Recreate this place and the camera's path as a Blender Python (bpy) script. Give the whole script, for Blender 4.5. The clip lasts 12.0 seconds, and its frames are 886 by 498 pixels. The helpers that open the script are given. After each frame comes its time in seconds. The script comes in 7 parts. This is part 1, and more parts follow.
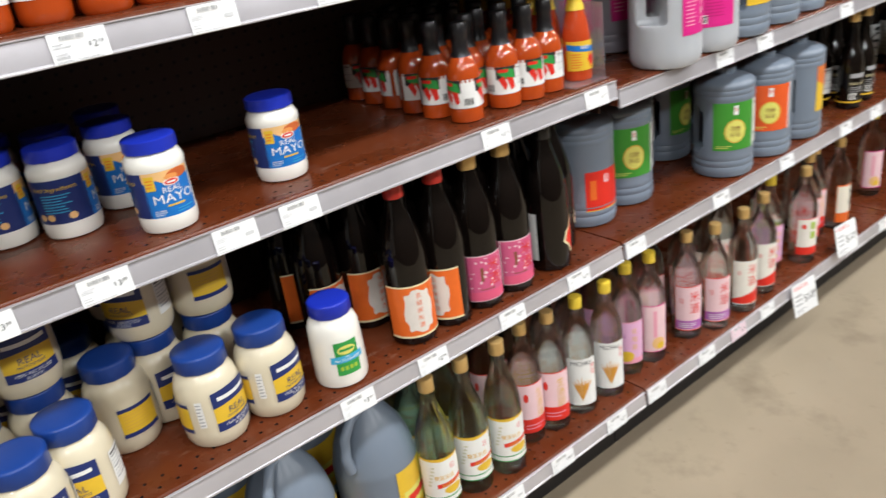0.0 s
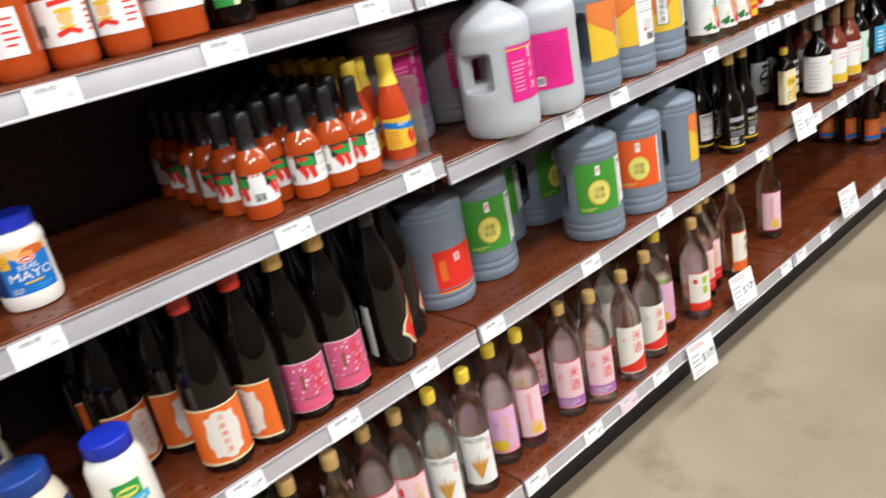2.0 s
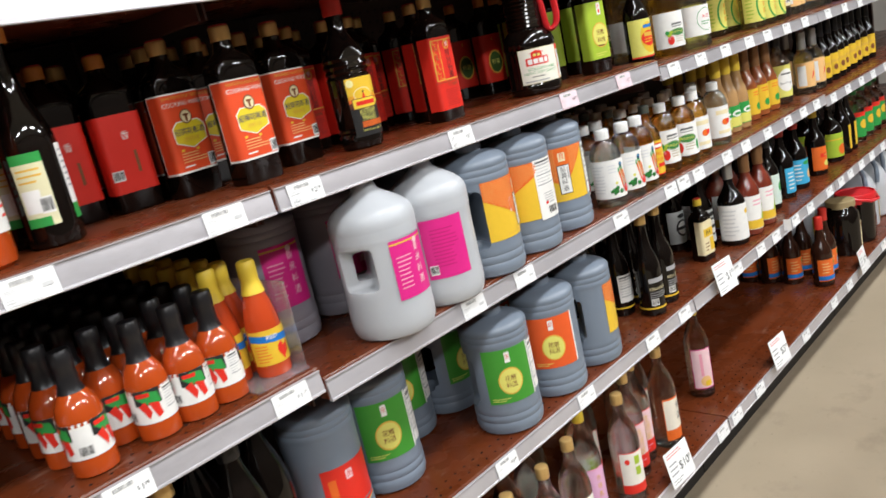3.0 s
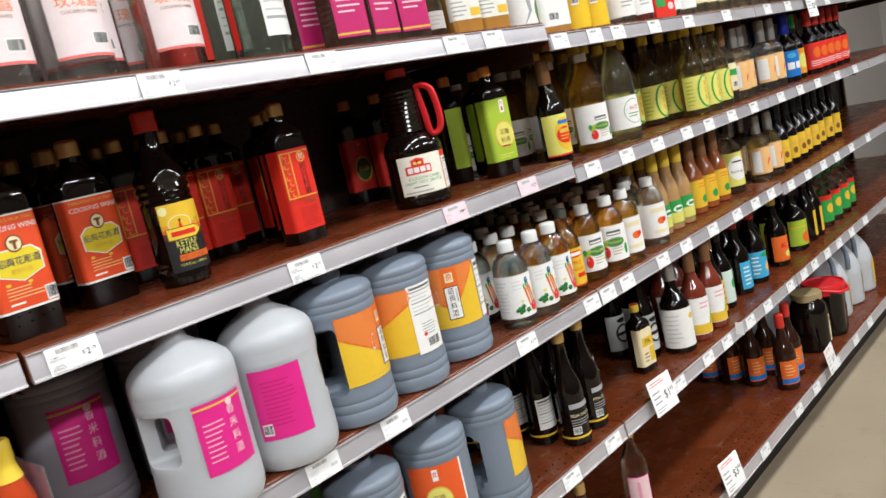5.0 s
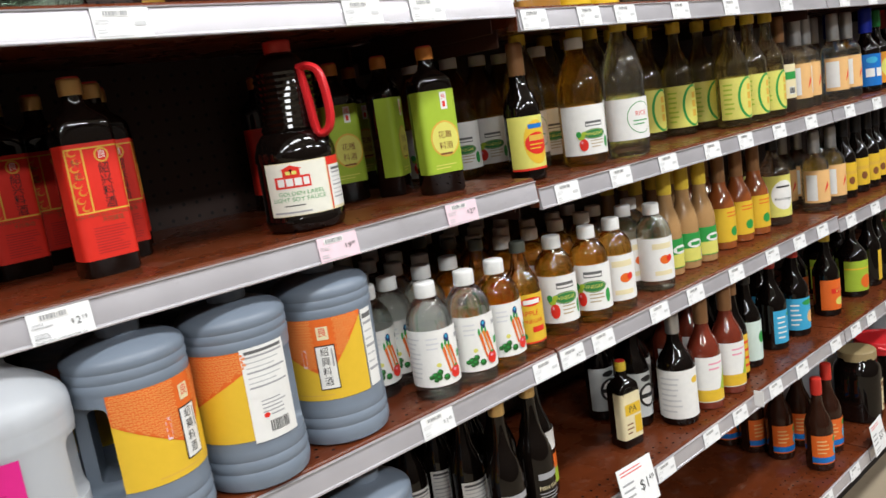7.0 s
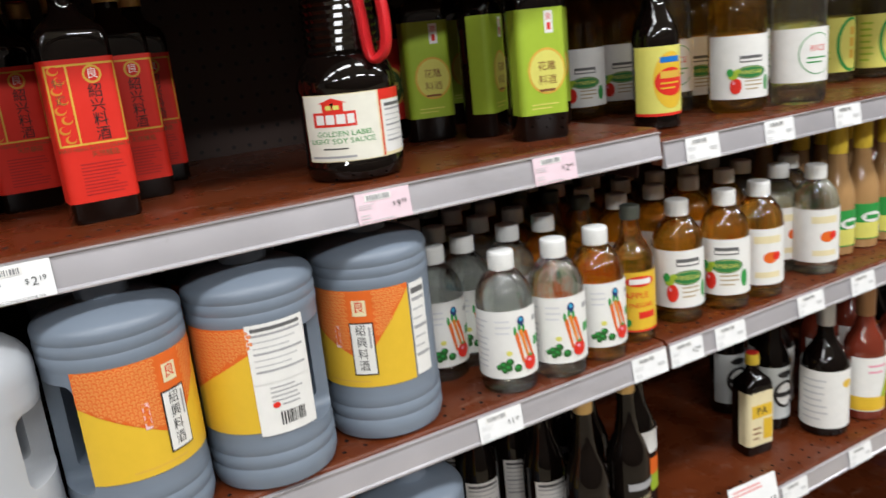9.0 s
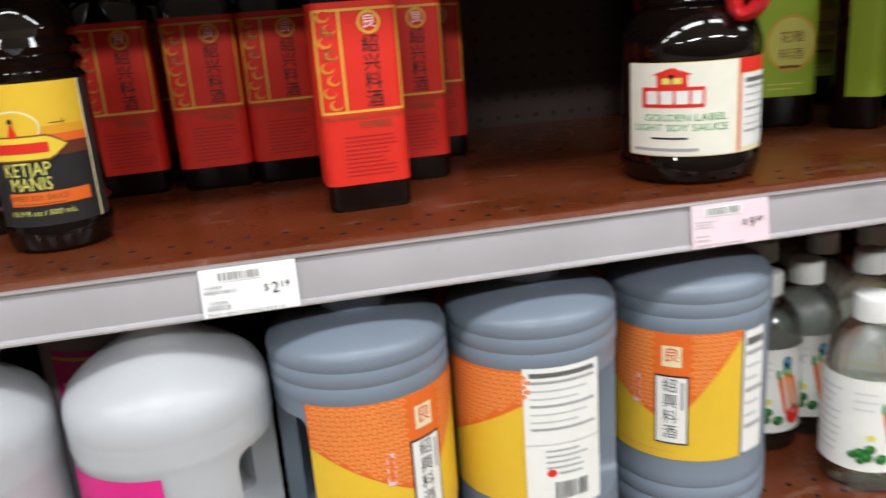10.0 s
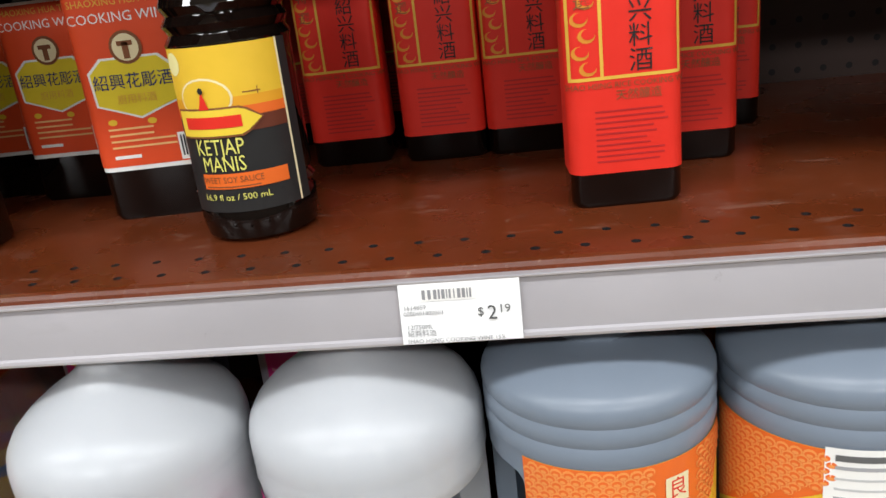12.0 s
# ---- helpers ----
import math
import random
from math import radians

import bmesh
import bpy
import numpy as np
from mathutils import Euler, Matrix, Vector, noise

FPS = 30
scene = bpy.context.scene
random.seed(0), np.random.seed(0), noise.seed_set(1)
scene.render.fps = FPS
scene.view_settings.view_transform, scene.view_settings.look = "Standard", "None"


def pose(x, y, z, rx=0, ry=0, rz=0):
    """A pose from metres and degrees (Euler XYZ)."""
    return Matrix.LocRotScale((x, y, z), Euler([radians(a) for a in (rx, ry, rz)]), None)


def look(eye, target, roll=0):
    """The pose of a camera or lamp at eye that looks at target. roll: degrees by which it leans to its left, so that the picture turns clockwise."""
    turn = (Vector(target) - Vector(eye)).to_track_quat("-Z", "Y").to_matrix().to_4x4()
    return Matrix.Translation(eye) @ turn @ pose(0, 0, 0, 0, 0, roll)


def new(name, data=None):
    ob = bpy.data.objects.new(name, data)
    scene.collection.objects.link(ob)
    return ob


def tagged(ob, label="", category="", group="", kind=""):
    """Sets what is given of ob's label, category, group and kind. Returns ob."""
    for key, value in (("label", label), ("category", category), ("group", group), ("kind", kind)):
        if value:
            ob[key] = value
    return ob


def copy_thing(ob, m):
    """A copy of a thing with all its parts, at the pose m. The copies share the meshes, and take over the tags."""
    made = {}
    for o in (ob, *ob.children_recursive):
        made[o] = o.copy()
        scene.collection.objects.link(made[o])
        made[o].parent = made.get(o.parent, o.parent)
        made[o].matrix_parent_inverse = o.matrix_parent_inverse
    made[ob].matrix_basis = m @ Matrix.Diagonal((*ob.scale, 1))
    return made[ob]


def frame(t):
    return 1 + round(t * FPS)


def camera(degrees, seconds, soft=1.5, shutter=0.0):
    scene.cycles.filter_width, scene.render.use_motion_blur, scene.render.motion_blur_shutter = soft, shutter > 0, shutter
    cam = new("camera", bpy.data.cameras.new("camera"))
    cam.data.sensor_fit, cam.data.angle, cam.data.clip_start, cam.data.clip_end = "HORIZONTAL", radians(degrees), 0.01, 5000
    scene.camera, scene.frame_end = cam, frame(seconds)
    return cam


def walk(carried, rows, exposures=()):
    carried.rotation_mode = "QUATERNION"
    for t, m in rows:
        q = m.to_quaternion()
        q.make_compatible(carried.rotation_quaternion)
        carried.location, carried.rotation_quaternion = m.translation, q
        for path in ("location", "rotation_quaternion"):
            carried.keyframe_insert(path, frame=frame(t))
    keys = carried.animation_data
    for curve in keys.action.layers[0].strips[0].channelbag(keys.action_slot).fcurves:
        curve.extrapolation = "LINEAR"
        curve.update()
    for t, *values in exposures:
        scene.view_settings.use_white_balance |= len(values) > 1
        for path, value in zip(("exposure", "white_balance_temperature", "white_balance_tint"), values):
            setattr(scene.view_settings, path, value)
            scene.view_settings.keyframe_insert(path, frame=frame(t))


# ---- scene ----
cam = camera(58.1, 12.0, shutter=0.3)
PATH = [
    (0, (-1.219, -0.997, 1.286), (-0.127, 0.462, 0.462), -7.9),
    (0.5, (-1.125, -1.005, 1.26), (-0.277, 0.614, 0.446), -8.7),
    (1, (-1.055, -1.009, 1.261), (-0.188, 0.576, 0.403), -11.9),
    (1.5, (-0.978, -1.029, 1.267), (-0.022, 0.535, 0.467), -12.9),
    (2, (-0.905, -1.061, 1.267), (0.272, 0.384, 0.542), -11.6),
    (2.5, (-0.778, -0.986, 1.3), (0.511, 0.432, 0.726), -11.2),
    (3, (-0.672, -0.991, 1.331), (0.706, 0.379, 0.86), -12.7),
    (3.5, (-0.568, -0.982, 1.336), (0.835, 0.374, 0.896), -11.8),
    (3.7, (-0.52, -0.993, 1.342), (0.882, 0.363, 0.9), -11.5),
    (5.3, (-0.251, -1.023, 1.358), (1.168, 0.353, 1.049), -13.1),
    (5.5, (-0.201, -1.009, 1.357), (1.199, 0.385, 1.048), -12.6),
    (6, (-0.07, -0.951, 1.372), (1.304, 0.465, 1.045), -10.9),
    (6.5, (0.068, -0.927, 1.358), (1.412, 0.508, 0.992), -10.5),
    (6.7, (0.124, -0.915, 1.352), (1.444, 0.545, 0.998), -9.6),
    (8.3, (0.348, -0.932, 1.338), (1.511, 0.613, 0.827), -6.0),
    (8.5, (0.366, -0.916, 1.345), (1.463, 0.671, 0.817), -5.8),
    (9, (0.43, -0.785, 1.347), (1.372, 0.901, 0.827), -5.9),
    (9.5, (0.456, -0.646, 1.355), (1.211, 1.131, 0.834), -4.4),
    (10, (0.462, -0.548, 1.346), (0.831, 1.334, 0.777), -4.4),
    (10.5, (0.485, -0.47, 1.343), (0.421, 1.454, 0.798), -4.8),
    (11, (0.489, -0.412, 1.342), (0.284, 1.485, 0.742), -5.6),
    (11.5, (0.479, -0.379, 1.343), (0.213, 1.49, 0.682), -6.4),
    (12, (0.478, -0.399, 1.349), (0.224, 1.47, 0.682), -6.8),
]
walk(cam, [(t, look(eye, target, roll)) for t, eye, target, roll in PATH], [(0.0, 0.06), (0.7, 0.15), (2.0, 0.16), (3.5, 0.01), (5.5, -0.06), (8.5, -0.20), (9.5, -0.18), (10.5, -0.06), (12.0, -0.05)])

# ---- light: fluorescent strips over the aisles, a closed shop around ----
world = bpy.data.worlds.new("shop_world")
scene.world = world
world.use_nodes = True
world.node_tree.nodes["Background"].inputs[0].default_value = (0.9, 0.95, 1.0, 1)
world.node_tree.nodes["Background"].inputs[1].default_value = 0.05

LIGHT_ROWS = ((-1.25, 33.5, (-3.0, -1.4, 0.2, 1.8, 3.4, 5.0)), (-3.4, 80.0, (-3.0, -0.6, 1.8, 4.2)))
for ly, watts, lxs in LIGHT_ROWS:
    for lx in lxs:
        lamp = bpy.data.lights.new("fluorescent_lamp", "AREA")
        lamp.shape, lamp.size, lamp.size_y = "RECTANGLE", 1.2, 0.30
        lamp.energy, lamp.color = watts, (0.95, 0.98, 1.0)
        lo = new("fluorescent_lamp", lamp)
        lo.matrix_world = pose(lx, ly, 3.13)

# ---- materials ----


def principled(name):
    m = bpy.data.materials.new(name)
    m.use_nodes = True
    return m, m.node_tree, m.node_tree.nodes["Principled BSDF"]


def surface(name, col, rough=0.5, metal=0.0, vary=0.12, scale=30.0, bump=0.0, bscale=200.0, trans=0.0, ior=1.45, coat=0.0, spots=0.0, rnd=0.0):
    """A painted, printed, plastic or glass surface with stains at two scales and fine relief."""
    m, nt, b = principled(name)
    tex = nt.nodes.new("ShaderNodeTexCoord")
    n1 = nt.nodes.new("ShaderNodeTexNoise")
    n1.inputs["Scale"].default_value, n1.inputs["Detail"].default_value = scale, 6
    nt.links.new(tex.outputs["Object"], n1.inputs["Vector"])
    n2 = nt.nodes.new("ShaderNodeTexNoise")
    n2.inputs["Scale"].default_value, n2.inputs["Detail"].default_value = scale * 0.17, 3
    nt.links.new(tex.outputs["Object"], n2.inputs["Vector"])
    add = nt.nodes.new("ShaderNodeMath")
    add.operation = "ADD"
    nt.links.new(n1.outputs["Fac"], add.inputs[0])
    nt.links.new(n2.outputs["Fac"], add.inputs[1])
    rng = nt.nodes.new("ShaderNodeMapRange")
    rng.inputs["From Min"].default_value, rng.inputs["From Max"].default_value = 0.6, 1.4
    rng.inputs["To Min"].default_value, rng.inputs["To Max"].default_value = 1 - vary, 1 + vary
    nt.links.new(add.outputs[0], rng.inputs["Value"])
    hsv = nt.nodes.new("ShaderNodeHueSaturation")
    hsv.inputs["Color"].default_value = (*col, 1)
    out = rng.outputs["Result"]
    if rnd:
        info = nt.nodes.new("ShaderNodeObjectInfo")
        r2 = nt.nodes.new("ShaderNodeMapRange")
        r2.inputs["To Min"].default_value, r2.inputs["To Max"].default_value = 1 - rnd, 1 + rnd
        nt.links.new(info.outputs["Random"], r2.inputs["Value"])
        mul = nt.nodes.new("ShaderNodeMath")
        mul.operation = "MULTIPLY"
        nt.links.new(out, mul.inputs[0])
        nt.links.new(r2.outputs["Result"], mul.inputs[1])
        out = mul.outputs[0]
    nt.links.new(out, hsv.inputs["Value"])
    colour = hsv.outputs["Color"]
    if spots:
        n3 = nt.nodes.new("ShaderNodeTexNoise")
        n3.inputs["Scale"].default_value, n3.inputs["Detail"].default_value, n3.inputs["Roughness"].default_value = 9.0, 10, 0.7
        nt.links.new(tex.outputs["Object"], n3.inputs["Vector"])
        ramp = nt.nodes.new("ShaderNodeMapRange")
        ramp.inputs["From Min"].default_value, ramp.inputs["From Max"].default_value = 0.56, 0.8
        ramp.inputs["To Max"].default_value = spots
        nt.links.new(n3.outputs["Fac"], ramp.inputs["Value"])
        mix = nt.nodes.new("ShaderNodeMix")
        mix.data_type = "RGBA"
        nt.links.new(ramp.outputs["Result"], mix.inputs["Factor"])
        nt.links.new(colour, mix.inputs["A"])
        mix.inputs["B"].default_value = (0.32, 0.26, 0.22, 1)
        colour = mix.outputs["Result"]
    nt.links.new(colour, b.inputs["Base Color"])
    rr = nt.nodes.new("ShaderNodeMapRange")
    rr.inputs["To Min"].default_value, rr.inputs["To Max"].default_value = rough * 0.8, min(1.0, rough * 1.25)
    nt.links.new(n1.outputs["Fac"], rr.inputs["Value"])
    nt.links.new(rr.outputs["Result"], b.inputs["Roughness"])
    b.inputs["Metallic"].default_value = metal
    b.inputs["IOR"].default_value = ior
    b.inputs["Transmission Weight"].default_value = trans
    b.inputs["Coat Weight"].default_value = coat
    b.inputs["Coat Roughness"].default_value = 0.05
    if trans > 0.5:
        b.inputs["Coat Weight"].default_value = 1.0
        b.inputs["Coat Roughness"].default_value = 0.02
        # thin glass and liquid: part refracts, part lets light straight on
        tr = nt.nodes.new("ShaderNodeBsdfTransparent")
        tr.inputs["Color"].default_value = (*[c ** 0.45 for c in col], 1)
        straight = tr.outputs[0]
        if trans > 0.95:
            # the wall of the bottle mirrors the lamps
            fr = nt.nodes.new("ShaderNodeFresnel")
            fr.inputs["IOR"].default_value = 1.5
            gl = nt.nodes.new("ShaderNodeBsdfGlossy")
            gl.inputs["Roughness"].default_value = 0.03
            wall = nt.nodes.new("ShaderNodeMixShader")
            nt.links.new(fr.outputs[0], wall.inputs[0])
            nt.links.new(tr.outputs[0], wall.inputs[1])
            nt.links.new(gl.outputs[0], wall.inputs[2])
            straight = wall.outputs[0]
        ms = nt.nodes.new("ShaderNodeMixShader")
        ms.inputs[0].default_value = 0.48 if trans > 0.95 else 0.38
        nt.links.new(b.outputs[0], ms.inputs[1])
        nt.links.new(straight, ms.inputs[2])
        nt.links.new(ms.outputs[0], nt.nodes["Material Output"].inputs["Surface"])
    if bump:
        nb = nt.nodes.new("ShaderNodeTexNoise")
        nb.inputs["Scale"].default_value, nb.inputs["Detail"].default_value = bscale, 4
        nt.links.new(tex.outputs["Object"], nb.inputs["Vector"])
        bu = nt.nodes.new("ShaderNodeBump")
        bu.inputs["Strength"].default_value, bu.inputs["Distance"].default_value = bump, 0.002
        nt.links.new(nb.outputs["Fac"], bu.inputs["Height"])
        nt.links.new(bu.outputs["Normal"], b.inputs["Normal"])
    return m


INKS = {}


def ink(r, g, b):
    """Printed paper or film of one ink."""
    key = (round(r, 3), round(g, 3), round(b, 3))
    if key not in INKS:
        INKS[key] = surface("printed_ink", key, 0.38, vary=0.05, scale=90, bump=0.04, bscale=500)
    return INKS[key]


SHELF = surface("brown_enamel_steel", (0.112, 0.024, 0.007), 0.27, ior=1.32, vary=0.28, scale=14, bump=0.05, bscale=60, spots=0.22)
UPRIGHT = surface("dark_brown_steel", (0.06, 0.022, 0.016), 0.45, vary=0.2)
LIP = surface("grey_price_channel", (0.57, 0.55, 0.58), 0.34, metal=0.45, vary=0.14, scale=7, bump=0.06, bscale=16, coat=0.6)
# the kick plate's black, also used to paint shade into the deck holes
KICK_AND_SHADE = surface("black_kick_plate_and_hole_shade", (0.012, 0.011, 0.012), 0.5, vary=0.3)
CREAM = surface("mayonnaise_cream", (0.68, 0.60, 0.44), 0.3, vary=0.04, coat=0.6)
WHITEMAYO = surface("mayonnaise_white", (0.84, 0.81, 0.74), 0.3, vary=0.04, coat=0.6)
NAVYCAP = surface("navy_plastic_lid", (0.012, 0.05, 0.25), 0.35, vary=0.08, bump=0.03)
BLUECAP = surface("blue_plastic_lid", (0.012, 0.03, 0.42), 0.35, vary=0.08, bump=0.03)
GREENCAP = surface("green_plastic_lid", (0.02, 0.25, 0.06), 0.35)
BLACKCAP = surface("black_sleeve", (0.012, 0.011, 0.012), 0.3)
REDCAP = surface("red_cap", (0.55, 0.03, 0.02), 0.35)
WHITECAP = surface("white_cap", (0.80, 0.80, 0.78), 0.4, vary=0.03)
GOLDCAP = surface("gold_cap", (0.72, 0.47, 0.18), 0.35, metal=0.6)
YELLOWCAP = surface("yellow_cap", (0.78, 0.55, 0.05), 0.4)
DIMCAP = surface("dull_olive_cap", (0.07, 0.075, 0.06), 0.35)
ORANGECAP = surface("orange_cap", (0.65, 0.25, 0.05), 0.4)
BROWNFOIL = surface("brown_foil", (0.32, 0.16, 0.07), 0.3, metal=0.3)
SILVERFOIL = surface("silver_foil", (0.5, 0.5, 0.5), 0.3, metal=0.7)
HOTSAUCE = surface("orange_hot_sauce", (0.42, 0.058, 0.008), 0.10, vary=0.1, coat=0.8)
REDSAUCE = surface("red_hot_sauce", (0.50, 0.055, 0.012), 0.12, vary=0.1, coat=0.8)
DARKGLASS = surface("dark_sauce_glass", (0.004, 0.0025, 0.002), 0.03, vary=0.3, ior=1.50, bump=0.08, bscale=24)
BROWNGLASS = surface("brown_sauce_glass", (0.026, 0.009, 0.005), 0.04, vary=0.2)
CLEARGLASS = surface("clear_glass_liquid", (0.94, 0.995, 0.965), 0.01, vary=0.02, trans=1.0, ior=1.34)
GREENGLASS = surface("green_glass_liquid", (0.62, 0.86, 0.70), 0.01, vary=0.02, trans=1.0, ior=1.34)
SMOKEGLASS = surface("smoked_glass_wine", (0.32, 0.24, 0.18), 0.03, vary=0.05, trans=0.9, ior=1.38)
AMBER = surface("amber_vinegar", (1.0, 0.52, 0.07), 0.015, vary=0.04, trans=0.97, ior=1.36)
YELLOWOIL = surface("pale_yellow_vinegar", (0.82, 0.70, 0.34), 0.015, vary=0.04, trans=0.97, ior=1.36)
STRAW = surface("straw_vinegar", (0.93, 0.90, 0.74), 0.02, vary=0.03, trans=0.97, ior=1.36)
MUSTARD = surface("brown_marinade", (0.42, 0.24, 0.10), 0.15, vary=0.1, coat=0.8)
YELLOWJUICE = surface("yellow_plastic_bottle", (0.80, 0.52, 0.03), 0.25, vary=0.05, coat=0.4)
GREYJUG = surface("blue_grey_plastic_jug", (0.175, 0.21, 0.26), 0.34, vary=0.1, scale=12, bump=0.04, bscale=60, rnd=0.08)
WHITEJUG = surface("white_translucent_jug", (0.465, 0.48, 0.505), 0.32, vary=0.06, scale=12, bump=0.04, bscale=60)
WHITEJUG.node_tree.nodes["Principled BSDF"].inputs["Subsurface Weight"].default_value = 0.6
WHITEJUG.node_tree.nodes["Principled BSDF"].inputs["Subsurface Radius"].default_value = (0.06, 0.06, 0.06)
WHITEJUG.node_tree.nodes["Principled BSDF"].inputs["Subsurface Scale"].default_value = 1.0
DIMJUG = surface("grey_translucent_jug", (0.30, 0.28, 0.32), 0.4, vary=0.1, scale=12)
REDPLASTIC = surface("red_plastic", (0.62, 0.02, 0.025), 0.3, vary=0.05)
ACRYLIC = surface("clear_acrylic", (0.85, 0.87, 0.9), 0.08, vary=0.02, trans=0.85, ior=1.2)
PAPER = ink(0.84, 0.84, 0.84)
PINKPAPER = ink(0.80, 0.62, 0.68)
WHITE = ink(0.80, 0.79, 0.76)
BLACK = ink(0.02, 0.02, 0.02)
GREY = ink(0.35, 0.35, 0.36)
RED = ink(0.70, 0.028, 0.016)
ORANGE = ink(0.75, 0.14, 0.02)
GOLD = ink(0.70, 0.42, 0.06)
YELLOW = ink(0.74, 0.47, 0.035)
LEMON = ink(0.70, 0.66, 0.15)
CREAMINK = ink(0.78, 0.68, 0.42)
GREEN = ink(0.03, 0.30, 0.06)
LIME = ink(0.36, 0.50, 0.04)
NAVY = ink(0.015, 0.03, 0.14)
BLUE = ink(0.01, 0.16, 0.52)
SKY = ink(0.05, 0.38, 0.62)
MAGENTA = ink(0.66, 0.02, 0.22)
PINK = ink(0.78, 0.32, 0.42)
PALEPINK = ink(0.80, 0.55, 0.58)
PURPLE = ink(0.40, 0.12, 0.40)
BROWN = ink(0.22, 0.08, 0.03)
PEACH = ink(0.80, 0.48, 0.20)
VERMILION = ink(0.72, 0.075, 0.02)
BADGE = ink(0.76, 0.60, 0.03)


def pegboard():
    m = surface("dark_pegboard", (0.045, 0.024, 0.019), 0.5, vary=0.2, scale=8)
    nt = m.node_tree
    b = nt.nodes["Principled BSDF"]
    tex = nt.nodes.new("ShaderNodeTexCoord")
    sca = nt.nodes.new("ShaderNodeVectorMath")
    sca.operation = "MULTIPLY"
    sca.inputs[1].default_value = (39.37, 0, 39.37)
    nt.links.new(tex.outputs["Object"], sca.inputs[0])
    fr = nt.nodes.new("ShaderNodeVectorMath")
    fr.operation = "FRACTION"
    nt.links.new(sca.outputs[0], fr.inputs[0])
    dist = nt.nodes.new("ShaderNodeVectorMath")
    dist.operation = "DISTANCE"
    dist.inputs[1].default_value = (0.5, 0, 0.5)
    nt.links.new(fr.outputs[0], dist.inputs[0])
    lt = nt.nodes.new("ShaderNodeMath")
    lt.operation = "LESS_THAN"
    lt.inputs[1].default_value = 0.13
    nt.links.new(dist.outputs["Value"], lt.inputs[0])
    mix = nt.nodes.new("ShaderNodeMix")
    mix.data_type = "RGBA"
    old = b.inputs["Base Color"].links[0].from_socket
    nt.links.new(lt.outputs[0], mix.inputs["Factor"])
    nt.links.new(old, mix.inputs["A"])
    mix.inputs["B"].default_value = (0.003, 0.003, 0.003, 1)
    nt.links.new(mix.outputs["Result"], b.inputs["Base Color"])
    return m


PEG = pegboard()


def concrete():
    """Worn beige polished concrete with stains and specks."""
    m = surface("beige_polished_concrete", (0.43, 0.35, 0.25), 0.35, vary=0.16, scale=3.0, bump=0.05, bscale=90)
    nt = m.node_tree
    b = nt.nodes["Principled BSDF"]
    tex = nt.nodes.new("ShaderNodeTexCoord")
    no = nt.nodes.new("ShaderNodeTexNoise")
    no.inputs["Scale"].default_value, no.inputs["Detail"].default_value, no.inputs["Roughness"].default_value = 22, 8, 0.75
    nt.links.new(tex.outputs["Object"], no.inputs["Vector"])
    ra = nt.nodes.new("ShaderNodeMapRange")
    ra.inputs["From Min"].default_value, ra.inputs["From Max"].default_value = 0.60, 0.74
    ra.inputs["To Max"].default_value = 0.45
    nt.links.new(no.outputs["Fac"], ra.inputs["Value"])
    mix = nt.nodes.new("ShaderNodeMix")
    mix.data_type = "RGBA"
    old = b.inputs["Base Color"].links[0].from_socket
    nt.links.new(ra.outputs["Result"], mix.inputs["Factor"])
    nt.links.new(old, mix.inputs["A"])
    mix.inputs["B"].default_value = (0.20, 0.14, 0.085, 1)
    nt.links.new(mix.outputs["Result"], b.inputs["Base Color"])
    return m


FLOOR = concrete()


def scuffs(m, colour, amount, scale, lo, hi, stretch=(1, 1, 1)):
    """Dust, scratches or specks laid over a finished material."""
    nt = m.node_tree
    b = nt.nodes["Principled BSDF"]
    tex = nt.nodes.new("ShaderNodeTexCoord")
    sc = nt.nodes.new("ShaderNodeVectorMath")
    sc.operation = "MULTIPLY"
    sc.inputs[1].default_value = stretch
    nt.links.new(tex.outputs["Object"], sc.inputs[0])
    n = nt.nodes.new("ShaderNodeTexNoise")
    n.inputs["Scale"].default_value, n.inputs["Detail"].default_value, n.inputs["Roughness"].default_value = scale, 8, 0.65
    nt.links.new(sc.outputs[0], n.inputs["Vector"])
    rg = nt.nodes.new("ShaderNodeMapRange")
    rg.inputs["From Min"].default_value, rg.inputs["From Max"].default_value, rg.inputs["To Max"].default_value = lo, hi, amount
    nt.links.new(n.outputs["Fac"], rg.inputs["Value"])
    mix = nt.nodes.new("ShaderNodeMix")
    mix.data_type = "RGBA"
    nt.links.new(rg.outputs["Result"], mix.inputs["Factor"])
    nt.links.new(b.inputs["Base Color"].links[0].from_socket, mix.inputs["A"])
    mix.inputs["B"].default_value = (*colour, 1)
    nt.links.new(mix.outputs["Result"], b.inputs["Base Color"])


scuffs(SHELF, (0.30, 0.17, 0.12), 0.12, 5, 0.50, 0.78)
scuffs(SHELF, (0.30, 0.19, 0.14), 0.45, 40, 0.60, 0.74, (0.35, 1.2, 1))
scuffs(SHELF, (0.30, 0.18, 0.13), 0.6, 130, 0.63, 0.75)
scuffs(FLOOR, (0.16, 0.12, 0.08), 0.5, 3.5, 0.56, 0.75)
scuffs(FLOOR, (0.10, 0.08, 0.06), 0.6, 45, 0.66, 0.76)
scuffs(LIP, (0.30, 0.28, 0.28), 0.35, 9, 0.56, 0.78, (0.6, 1, 2.0))
scuffs(LIP, (0.25, 0.22, 0.22), 0.5, 70, 0.66, 0.76)
WALL = surface("pale_painted_wall", (0.55, 0.53, 0.50), 0.7, vary=0.06, scale=2)
OPPOSITE = surface("tan_shelving_back", (0.14, 0.11, 0.09), 0.6, vary=0.2, scale=3)
